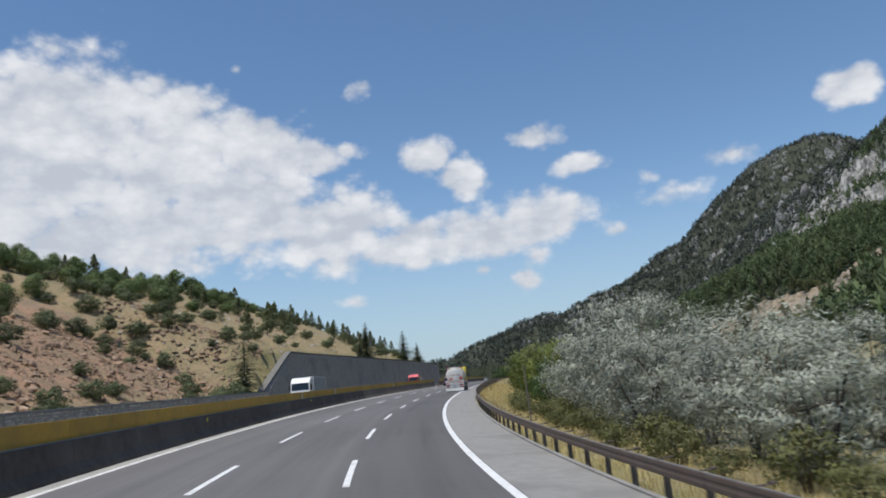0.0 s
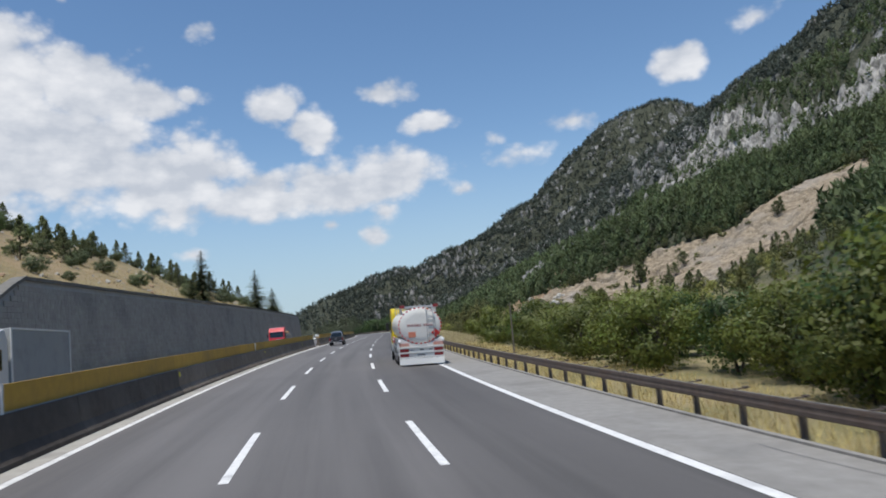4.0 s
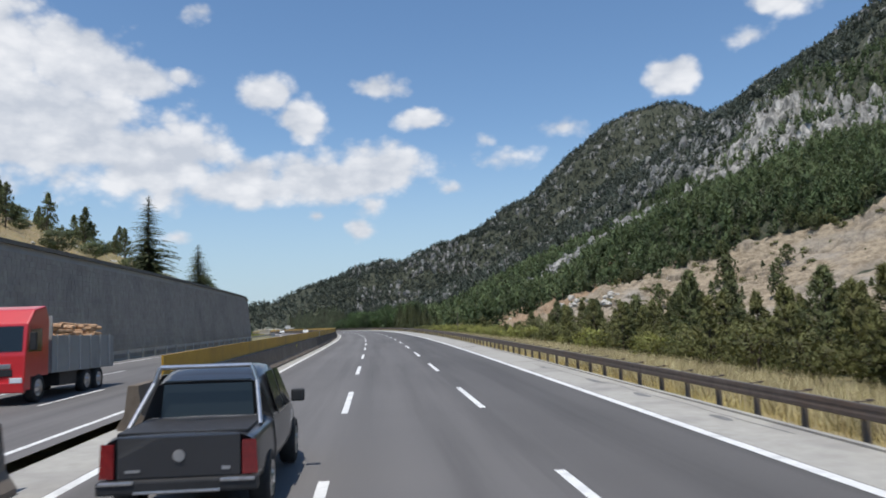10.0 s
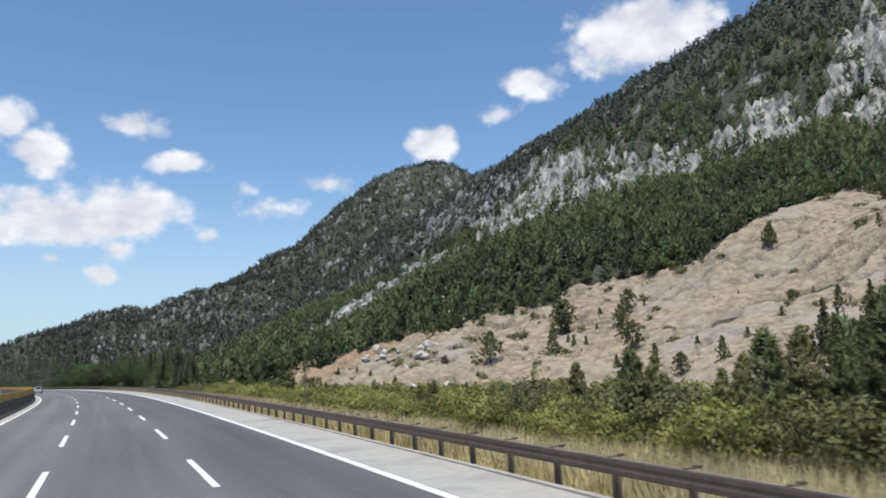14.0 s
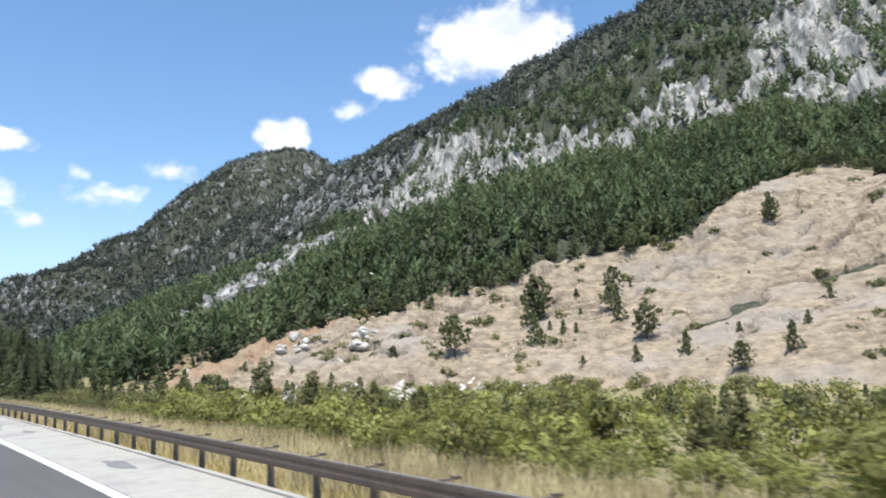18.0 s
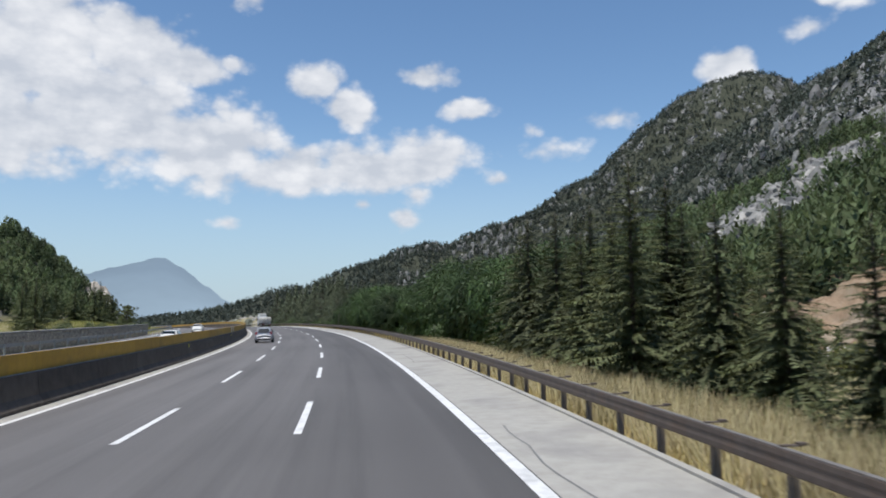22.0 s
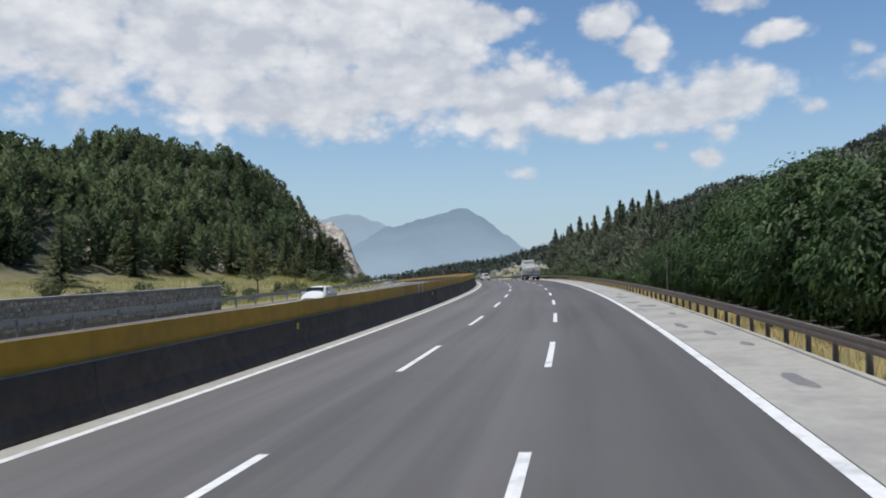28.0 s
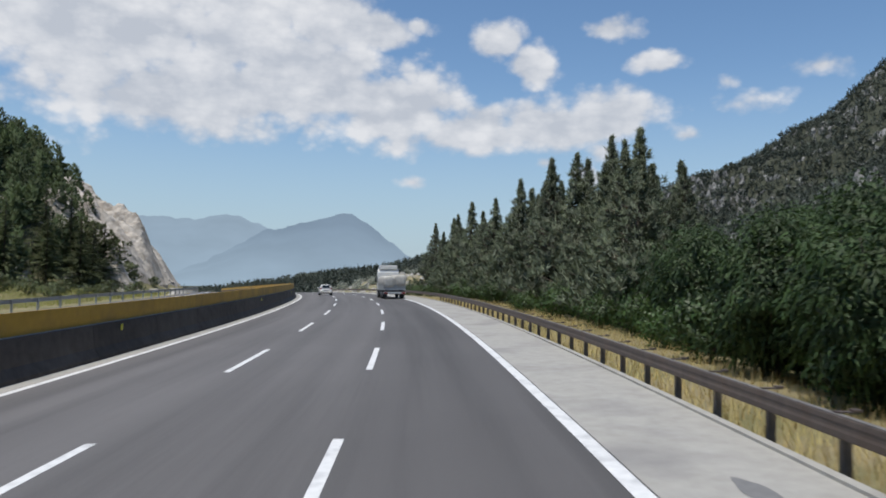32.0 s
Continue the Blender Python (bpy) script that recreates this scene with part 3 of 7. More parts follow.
    if detail:
        n1, n2 = fractal(x, y, 0.011, 5, 3.1), fractal(x, y, 0.045, 4, 7.7)
        big = np.clip(base / 120, 0.05, 1.0)
        z = z + rough_zone * (n1 * 16 * big + n2 * 4.5 * big)
        cliff = smooth(dw, 315, 330) * (1 - smooth(dw, 400, 440)) * smooth(y, 300, 420) * (1 - smooth(y, 800, 1000))
        z = z + cliff * (np.abs(fractal(x, y, 0.06, 4, 1.3)) * 16 - 6)
    else:
        cliff = np.zeros(len(x))
        n1 = np.zeros(len(x))
    rock = np.where(e < 0, 0.08 + 0.3 * cliff + 0.36 * smooth(base, 50, 160) * smooth(y, 500, 800), 0.0)
    rock += 0.08 * smooth(dw, 500, 620) * (e < 0) + 0.55 * ((e > hill_toe(s)) & (s > 600) & (s < 720)) * (1 - smooth(e, 46, 54))
    wood = np.where(e < 0, smooth(d - np.where(y < 200, 50, slope_foot(y)), 0, 30), smooth(s, 430, 480) * smooth(e - hill_toe(s), -2, 5))
    wood = np.maximum(wood, smooth(y, 900, 1100))
    scree = np.where(e > 31, (1 - smooth(s, 200, 330)) * smooth(e, 33, 40), 0) * np.where(s > 112, 0.45, 1.0)
    return z, np.stack([np.clip(rock, 0, 1), np.clip(wood, 0, 1), np.clip(scree, 0, 1)], -1)


def ground_z(x, y):
    return height(np.atleast_1d(x), np.atleast_1d(y))[0]


def grid_coords(pieces):
    out = []
    for a, b, n in pieces:
        out += list(np.linspace(a, b, n, endpoint=False))
    return np.array(out + [pieces[-1][1]])


def build_ground():
    gx = grid_coords([(-4200, -500, 14), (-500, -110, 26), (-110, 190, 84), (190, 800, 76), (800, 1500, 34), (1500, 4200, 10)])
    gy = grid_coords([(-900, -60, 14), (-60, 640, 150), (640, 1100, 48), (1100, 2200, 66), (2200, 4800, 12)])
    xx, yy = np.meshgrid(gx, gy)
    z, cover = height(xx, yy)
    v = np.stack([xx.ravel(), yy.ravel(), z], -1)
    nx, ny = len(gx), len(gy)
    i = (np.arange(ny - 1)[:, None] * nx + np.arange(nx - 1)[None]).ravel()
    f = np.stack([i, i + 1, i + nx + 1, i + nx], -1)
    ob = mesh_object("ground", v, f, GROUND, smooth=True)
    at = ob.data.color_attributes.new("cover", "FLOAT_COLOR", "POINT")
    at.data.foreach_set("color", np.concatenate([cover, np.ones((len(cover), 1))], 1).ravel())
    return tagged(ob, "dry grassy ground rising to a wooded limestone mountainside", "ground", kind="structure")


build_ground()

# ---- carriageways ----
road = ribbon("road", -38, 880, -0.15, 11.35, 0.0, ASPHALT, cross=8)
tagged(road, "grey asphalt motorway carriageway with three lanes", "road", kind="structure")
old_shoulder = sweep("pavement", -38, 131.9, 2.0, [(-0.15, 0.004), (-2.3, 0.004), (-2.34, -0.3), (-0.15, -0.3)], CONCRETE_OLD, follow=True)
tagged(old_shoulder, "worn darker concrete hard shoulder along the first bend", "shoulder", kind="structure")
shoulder = sweep("pavement", 132, 880, 2.0, [(-0.15, 0.004), (-2.3, 0.004), (-2.34, -0.3), (-0.15, -0.3)], CONCRETE, follow=True)
tagged(shoulder, "pale concrete hard shoulder with cracks and tar stains", "shoulder", kind="structure")
sweep("kerb", -38, 131.9, 2.0, [(-2.3, -0.1), (-2.3, 0.05), (-2.45, 0.05), (-2.5, -0.3)], CONCRETE_OLD, old_shoulder, follow=True)
sweep("kerb", 132, 700, 2.0, [(-2.3, -0.1), (-2.3, 0.05), (-2.45, 0.05), (-2.5, -0.3)], CONCRETE, shoulder, follow=True)
strip = ribbon("verge_strip", -38, 880, 11.35, 12.7, 0.0, CONCRETE)
tagged(strip, "narrow concrete strip at the foot of the median barrier", "strip", kind="structure")
ribbon("edge_line", -38, 880, -0.12, 0.12, 0.007, PAINT, road)
ribbon("edge_line", -38, 880, 11.12, 11.32, 0.005, PAINT, road)
DASH, FIRST_END = 14.3386, 24.437
for k in range(-4, 50):
    for e in (3.65, 7.3):
        end = FIRST_END + DASH * k
        ribbon("lane_dash", end - 6.0, end, e - 0.085, e + 0.085, 0.005, PAINT, road)
other = ribbon("opposite_road", -38, 880, 13.3, 26.6, -0.02, ASPHALT_FAR, cross=4)
tagged(other, "grey asphalt carriageway for the oncoming lanes", "road", kind="structure")
ribbon("edge_line", -38, 880, 13.75, 13.92, -0.014, PAINT, other)
ribbon("edge_line", -38, 880, 25.0, 25.2, -0.014, PAINT, other)
for k in range(-3, 46):
    for e in (17.5, 21.2):
        ribbon("lane_dash", FIRST_END + DASH * k, FIRST_END + DASH * k + 6, e - 0.08, e + 0.08, -0.014, PAINT, other)

# ---- median barrier: concrete blocks with a yellow screen on top ----
JERSEY = [(12.54, -0.05), (11.82, -0.05), (11.82, 0.1), (11.98, 0.36), (12.06, 1.04), (12.3, 1.04), (12.38, 0.36), (12.54, 0.1)]
barrier = tagged(new("median_barrier"), "dark stained concrete block barrier with a yellow screen on top", "barrier", kind="structure")
MAIN_E = 12.18
blocks = [(a, a + 5.97) for a in np.arange(-36, 168, 6.0)] + [(174.6, 177.0)] + [(a, a + 5.97) for a in np.arange(177.05, 700, 6.0)]
for a, b in blocks:
    sweep("barrier_block", a, min(b, 171.3) if a < 171 else b, 3.0, JERSEY, BARRIER_MID if 94 < a < 230 else BARRIER, barrier)
for a in list(np.arange(-36, 168, 6.0)) + list(np.arange(177.1, 700, 6.0)):
    b = min(a + 5.99, 170.2) if a < 170 else a + 5.99
    sweep("yellow_panel", a, b, 3.0, [(MAIN_E + 0.02, 1.07), (MAIN_E - 0.02, 1.07), (MAIN_E - 0.03, 1.64), (MAIN_E + 0.03, 1.64)], YELLOW, barrier)
    sweep("screen_foot", a, b, 3.0, [(MAIN_E + 0.06, 1.042), (MAIN_E - 0.06, 1.042), (MAIN_E - 0.05, 1.068), (MAIN_E + 0.05, 1.068)], BARRIER_PALE, barrier, label="pale fixing strip under the yellow screen")
REFLECT = material("reflector", (0.62, 0.56, 0.02), (0.72, 0.66, 0.04), 5, 3, 0.4)
for s in np.arange(38.9 - 28.65 * 2, 640, 28.65):
    bm = bmesh.new()
    box(bm, -0.012, 0.012, -0.07, 0.07, -0.1, 0.1, 0.004)
    r = part("reflector_plate", bm, REFLECT, barrier)
    r.matrix_basis = on_road_pose(s, 12.005, 0.84) @ pose(0, 0, 0, 0, 0, 0)

# ---- guard rail on the right ----
rail = tagged(new("guard_rail"), "weathered brown steel guard rail on short posts", "guard rail", kind="structure")
RE = -2.62
BEAM = [(RE + 0.03, 0.69), (RE + 0.10, 0.69), (RE + 0.118, 0.68), (RE + 0.122, 0.62), (RE + 0.112, 0.585), (RE + 0.112, 0.545), (RE + 0.122, 0.51), (RE + 0.118, 0.44), (RE + 0.10, 0.42), (RE + 0.03, 0.42),
        (RE + 0.03, 0.435), (RE + 0.09, 0.44), (RE + 0.095, 0.51), (RE + 0.09, 0.545), (RE + 0.09, 0.585), (RE + 0.095, 0.62), (RE + 0.095, 0.67), (RE + 0.03, 0.675)]
TOPRAIL = [(RE + 0.108, 0.692), (RE + 0.108, 0.704), (RE + 0.03, 0.704), (RE + 0.03, 0.692)]
for a in np.arange(-36, 660, 8.0):
    sweep("beam", a, a + 7.99, 2.0, BEAM, STEEL, rail, follow=True)
    sweep("top_rail", a, a + 7.99, 2.0, TOPRAIL, DUSTY, rail, label="dusty grey flat top of the rail", follow=True)
bm = bmesh.new()
box(bm, 0.0, 0.11, -0.06, 0.06, -0.45, 0.6, 0.012)
post_one = part("post", bm, POST, rail)
post_one.matrix_basis = on_road_pose(-30, RE - 0.12, 0)
bm = bmesh.new()
box(bm, -0.085, 0.0, -0.05, 0.05, 0.46, 0.64, 0.008)
spacer_one = part("spacer", bm, STEEL, rail)
spacer_one.matrix_basis = on_road_pose(-30, RE - 0.12, 0)
bm = bmesh.new()
box(bm, -0.08, 0.2, -0.045, 0.045, 0.706, 0.726, 0.006)
box(bm, 0.12, 0.24, -0.05, 0.05, 0.716, 0.752, 0.008)
cap_one = part("rail_bracket", bm, STEEL, rail)
cap_one.matrix_basis = on_road_pose(-30, RE - 0.12, 0)
for i in range(1, 296):
    s = -30 + i * 1.95
    for one in (post_one, spacer_one, cap_one):
        o = one.copy()
        scene.collection.objects.link(o)
        o.matrix_basis = on_road_pose(s, RE + float(rail_shift(s)), 0)

# ---- far rail and retaining wall on the left ----
rng_wall = np.random.default_rng(8)
FACING = material("facing_stone", (0.305, 0.28, 0.25), (0.405, 0.375, 0.335), 1.4, 9, 0.92, bump=0.4, bump_scale=3.0, island=0.05, stain=(0.2, 0.19, 0.175), stain_scale=0.22, stain_amount=0.6)
far_rail = tagged(new("far_guard_rail"), "galvanised steel guard rail beside the oncoming lanes", "guard rail", kind="structure")
for a in np.arange(-36, 700, 12.0):
    sweep("beam", a, a + 12.02, 3.0, [(q[0] + 2.62 + 26.9, q[1] + 0.06) for q in BEAM], GALV, far_rail)
bm = bmesh.new()
box(bm, -0.10, 0.03, -0.05, 0.05, -0.4, 0.7, 0.01)
far_post = part("post", bm, GALV, far_rail)
far_post.matrix_basis = on_road_pose(-34, 26.9, 0)
for i in range(1, 180):
    o = far_post.copy()
    scene.collection.objects.link(o)
    o.matrix_basis = on_road_pose(-34 + i * 4, 26.9, 0)

wall = tagged(new("retaining_wall"), "tall dark grey stone-faced retaining wall with a coping", "retaining wall", kind="structure")


def wall_top(s):
    return np.interp(s, [108.5, 122.0, 306.0, 309.0], [2.0, 8.0, 8.0, 7.4])


n = 102
ws = np.linspace(108.5, 309, n)
top = wall_top(ws)
vv = np.concatenate([on_road(ws, 28.4, -0.4), on_road(ws, 29.2, top), on_road(ws, 29.9, top), on_road(ws, 29.9, -0.4)])
ff = [(j * n + i, ((j + 1) % 4) * n + i, ((j + 1) % 4) * n + i + 1, j * n + i + 1) for j in range(4) for i in range(n - 1)] + [(0, 3 * n, 2 * n, n), (n - 1, 2 * n - 1, 3 * n - 1, 4 * n - 1)]
mesh_object("core", vv, ff, WALLSTONE, wall)
vv = np.concatenate([on_road(ws, 29.0, top), on_road(ws, 29.0, top + 0.28), on_road(ws, 30.0, top + 0.28), on_road(ws, 30.0, top)])
mesh_object("coping", vv, ff, COPING, wall)

V, F = [], []
for z0 in np.arange(0.0, 7.7, 0.42):
    s_now = 108.7
    while s_now < 308.6:
        L, H = rng_wall.uniform(0.45, 1.05), 0.4
        if z0 + H < float(wall_top(s_now)) - 0.05:
            lean = 28.4 + (z0 + 0.4) / 8.4 * 0.8
            o = lean - 0.02 - rng_wall.uniform(0, 0.012)
            k = len(V)
            V += on_road([s_now, s_now + L - 0.006, s_now + L - 0.006, s_now] + [s_now + 0.01, s_now + L - 0.016, s_now + L - 0.016, s_now + 0.01], [lean + 0.08] * 4 + [o] * 4,
                         [z0, z0, z0 + H + 0.014, z0 + H + 0.014, z0 + 0.01, z0 + 0.01, z0 + H + 0.004, z0 + H + 0.004]).tolist()
            F += [(k + 4, k + 5, k + 6, k + 7), (k, k + 1, k + 5, k + 4), (k + 1, k + 2, k + 6, k + 5), (k + 2, k + 3, k + 7, k + 6), (k + 3, k, k + 4, k + 7)]
        s_now += L
stones = mesh_object("stone", V, F, FACING, wall)
stones["kind"] = "stuff"

# ---- plants ----
rng = np.random.default_rng(5)


def leafy(name, tri, out, mat, parent=None, blend=0.65, tint=None):
    """Leaves as loose triangles (n, 3, 3) that face away from their clump, softly shaded as one rounded mass."""
    n = len(tri)
    g = np.cross(tri[:, 1] - tri[:, 0], tri[:, 2] - tri[:, 0])
    g /= np.linalg.norm(g, axis=1)[:, None] + 1e-12
    out = out / (np.linalg.norm(out, axis=1)[:, None] + 1e-12)
    back = (g * out).sum(1) < 0
    tri = tri.copy()
    tri[back] = tri[back][:, ::-1]
    g[back] *= -1
    nrm = out * blend + g * (1 - blend)
    nrm /= np.linalg.norm(nrm, axis=1)[:, None] + 1e-12
    me = bpy.data.meshes.new(name)
    me.vertices.add(3 * n)
    me.vertices.foreach_set("co", tri.reshape(-1).astype(np.float32))
    me.loops.add(3 * n)
    me.loops.foreach_set("vertex_index", np.arange(3 * n, dtype=np.int32))
    me.polygons.add(n)
    me.polygons.foreach_set("loop_start", np.arange(0, 3 * n, 3, dtype=np.int32))
    me.polygons.foreach_set("use_smooth", np.ones(n, dtype=bool))
    me.update(calc_edges=True)
    at = me.attributes.new("custom_normal", "FLOAT_VECTOR", "POINT")
    at.data.foreach_set("vector", np.repeat(nrm, 3, 0).reshape(-1).astype(np.float32))
    ta = me.attributes.new("tint", "FLOAT", "POINT")
    ta.data.foreach_set("value", np.repeat(np.full(n, 0.5) if tint is None else tint, 3).astype(np.float32))
    me.materials.append(mat)
    ob = new(name, me)
    if parent:
        ob.parent = parent
    return ob


def leaf_triangles(points, out, length, width, gen, droop=0.0):
    """A pointed leaf at each point, lying loosely across the way out of its clump."""
    n = len(points)
    out = out / (np.linalg.norm(out, axis=1)[:, None] + 1e-9) + gen.normal(0, 0.45, (n, 3))
    a = np.cross(out, gen.normal(size=(n, 3)))
    a[:, 2] -= droop * np.linalg.norm(a, axis=1)
    a /= np.linalg.norm(a, axis=1)[:, None] + 1e-9
    b = np.cross(a, out)
    b /= np.linalg.norm(b, axis=1)[:, None] + 1e-9
    k = gen.uniform(0.7, 1.3, (n, 1))
    a, b = a * length / 2 * k, b * width / 2 * k
    return np.stack([points - a * 0.8 - b, points - a * 0.8 + b, points + a * 1.2], 1)


def frond_triangles(points, out, length, gen, pairs=6):
    """Feathered fronds that arch out of the clump and droop, each with pairs of leaflets."""
    n = len(points)
    way = out / (np.linalg.norm(out, axis=1)[:, None] + 1e-9) + gen.normal(0, 0.55, (n, 3))
    way /= np.linalg.norm(way, axis=1)[:, None]
    side = np.cross(way, gen.normal(0, 0.35, (n, 3)) + np.array([0, 0, 1.0]))
    side /= np.linalg.norm(side, axis=1)[:, None] + 1e-9
    L = length * gen.uniform(0.7, 1.25, (n, 1))
    tris = []
    for i in range(pairs):
        q = (i + 0.5) / pairs
        c = points + way * L * q + np.array([0, 0, -1.0]) * L * q * q * 0.75
        ahead = way + np.array([0, 0, -1.5]) * q
        w = L * 0.3 * (1.1 - 0.55 * q)
        for sg in (-1, 1):
            tip = c + sg * side * w + ahead * w * 0.4 + np.array([0, 0, -0.25]) * w
            half = ahead * L * 0.1
            tris.append(np.stack([c - half * 0.8, c + half * 1.2, tip], 1))
    return np.stack(tris, 1).reshape(-1, 3, 3)


def limb_mesh(lines, sides=6):
    """Tapered tubes along lists of (point, radius)."""
    v, f = [], []
    for line in lines:
        base = len(v)
        for i, (p, r) in enumerate(line):
            q = Vector(line[min(i + 1, len(line) - 1)][0]) - Vector(line[max(i - 1, 0)][0])
            m = q.to_track_quat("Z", "Y").to_matrix()
            for k in range(sides):
                w = 2 * math.pi * k / sides
                v.append(tuple(Vector(p) + m @ Vector((math.cos(w) * r, math.sin(w) * r, 0))))
        for i in range(len(line) - 1):
            for k in range(sides):
                a, b = base + i * sides + k, base + i * sides + (k + 1) % sides
                f.append((a, b, b + sides, a + sides))
        f.append(tuple(base + (len(line) - 1) * sides + k for k in range(sides)))
    return v, f


def hide_source(root):
    for o in (root, *root.children_recursive):
        bpy.data.objects.remove(o)


def broadleaf(name, seed, h, r, stem, clumps, per, leaf, mat, spread=0.75, low=0.12, stems=1, droop=0.0, column=False, slim=0.6, fronds=False):
    """A bush or tree: tapered stems with limbs, and a crown of leaf clumps with gaps."""
    gen = np.random.default_rng(seed)
    root = new(name)
    lines, centres = [], []
    for j in range(stems):
        w = gen.uniform(0, 6.28)
        lean = 0.0 if stems == 1 else r * 0.45
        tip = np.array([math.cos(w) * lean, math.sin(w) * lean, h * 0.8])
        pts = [(tip * q + gen.normal(0, 0.05, 3) * q * h * 0.15, stem * (1 - 0.85 * q)) for q in np.linspace(0, 1, 6)]
        pts[0] = ((0.12 * math.cos(w) * (stems > 1), 0.12 * math.sin(w) * (stems > 1), -0.3), stem)
        lines.append([(tuple(p), q) for p, q in pts])
    while len(centres) < clumps:
        p = gen.uniform(-1, 1, 3)
        d = np.linalg.norm(p)
        if d > 1 or d < 0.45:
            continue
        zz = (p[2] + 1) / 2
        wide = 1.0 if column else (0.62 + 0.38 * math.sin(math.pi * min(1, zz * 0.9 + 0.1)))
        lump = 0.85 + 0.3 * noise.noise(Vector((p[0] * 1.7 + seed, p[1] * 1.7, p[2] * 1.7)))
        c = np.array([p[0] * r * wide * lump, p[1] * r * wide * lump, h * (low + (1 - low) * zz) * (0.9 + 0.1 * lump)])
        centres.append(c)
    centres = np.array(centres)
    for c in centres[::max(1, clumps // 12)]:
        line = lines[gen.integers(stems)]
        a = np.array(line[gen.integers(1, 4)][0])
        mid = (a + c) / 2 + gen.normal(0, 0.1, 3)
        lines.append([(tuple(a), stem * 0.4), (tuple(mid), stem * 0.25), (tuple(c), stem * 0.08)])
    v, f = limb_mesh(lines, 5)
    mesh_object("trunk", v, f, BARK, root, True)
    rad = gen.uniform(0.6, 1.2, (clumps, 1)).repeat(per, 0) * r * 0.24 * spread
    off = gen.normal(0, 1, (clumps * per, 3))
    off *= (0.55 + 0.75 * gen.uniform(0, 1, (clumps * per, 1))) / np.linalg.norm(off, axis=1)[:, None] * 1.5
    pts = np.repeat(centres, per, 0) + off * rad * np.array([1, 1, 0.7])
    pts[:, 2] = np.maximum(pts[:, 2], 0.05)
    middle = np.array([0, 0, h * (low + 0.4 * (1 - low))])
    big = pts - middle
    big /= np.linalg.norm(big, axis=1)[:, None] + 1e-9
    out = off * 0.42 + big * 0.6 + np.array([0, 0, 0.15])
    shade = gen.uniform(0, 1, clumps).repeat(per)
    if fronds:
        tri = frond_triangles(pts, out, leaf, gen)
        k = len(tri) // len(pts)
        # inner leaves get a fixed darker tint that stands for shade within the crown
        inner = np.repeat(centres * np.array([0.8, 0.8, 0.93]), 40, 0) + gen.normal(0, 0.1 * r, (clumps * 40, 3))
        inner[:, 2] = np.maximum(inner[:, 2], 0.05)
        io = inner - middle
        tri = np.concatenate([tri, leaf_triangles(inner, io, leaf * 0.8, leaf * 0.45, gen)])
        out = np.concatenate([np.repeat(out, k, 0), io])
        shade = np.concatenate([np.repeat(shade, k), np.full(len(inner), 0.25)])
    else:
        tri = leaf_triangles(pts, out, leaf, leaf * slim, gen, droop)
    leafy("crown", tri, out, mat, root, 0.7, shade)
    return root


def spruce(name, seed, h, r, mat, tiers=28, droop=0.35, bare=0.05):
    """A straight trunk with whorls of drooping, fringed boughs."""
    gen = np.random.default_rng(seed)
    root = new(name)
    v, f = limb_mesh([[((0, 0, -0.4), h * 0.016), ((0, 0, h * 0.5), h * 0.01), ((0, 0, h), h * 0.002)]], 8)
    mesh_object("trunk", v, f, BARK, root, True)
    V = []
    for i in range(tiers):
        q = i / (tiers - 1)
        nb = max(5, int(11 - 5 * q))
        for k in range(nb):
            qq = min(1.0, max(0.0, q + gen.uniform(-0.8, 0.8) / tiers))
            z0 = h * (bare + (0.985 - bare) * qq)
            rad = r * (1 - qq) ** 0.85 + 0.05 * r
            w = 2 * math.pi * (k + gen.uniform(-0.4, 0.4)) / nb + i * 1.3
            L = rad * gen.uniform(0.6, 1.2) * (0.97 + 0.4 * noise.noise(Vector((w * 0.8, q * 5, seed))))
            rise = gen.uniform(-0.1, 0.3) * (1 - qq) + 0.4 * qq
            out, side = np.array([math.cos(w), math.sin(w), 0]), np.array([-math.sin(w), math.cos(w), 0])
            segs = 13
            for g in range(segs):
                t0, t1 = g / segs, (g + 1) / segs
                c0 = out * L * t0 + np.array([0, 0, z0 + L * (rise * t0 - droop * t0 * t0)])
                c1 = out * L * t1 + np.array([0, 0, z0 + L * (rise * t1 - droop * t1 * t1)])
                wid = (0.13 * L + 0.08) * (1 - 0.7 * t0) * gen.uniform(0.5, 1.4)
                for sgn in (-1, 1):
                    tip = c0 * 0.35 + c1 * 0.65 + sgn * side * wid + out * wid * 0.6 + np.array([0, 0, wid * gen.uniform(-0.7, 0.15)])
                    V += [c0 * 0.6 + c1 * 0.4, c1, tip]
                    tip2 = (c0 + c1) / 2 + sgn * side * wid * 0.5 + out * wid * 0.3 + np.array([0, 0, -wid * gen.uniform(0.1, 0.8)])
                    V += [c0, c0 * 0.4 + c1 * 0.6, tip2]
    tri = np.array(V).reshape(-1, 3, 3)
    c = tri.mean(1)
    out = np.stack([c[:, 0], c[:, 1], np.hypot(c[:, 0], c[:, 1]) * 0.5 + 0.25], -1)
    # tint paints inner needles darker, as shade inside the crown, and the tips lighter
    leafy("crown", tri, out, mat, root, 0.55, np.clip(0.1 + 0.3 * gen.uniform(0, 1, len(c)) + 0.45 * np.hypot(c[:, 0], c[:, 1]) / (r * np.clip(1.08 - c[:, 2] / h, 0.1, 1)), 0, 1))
    return root


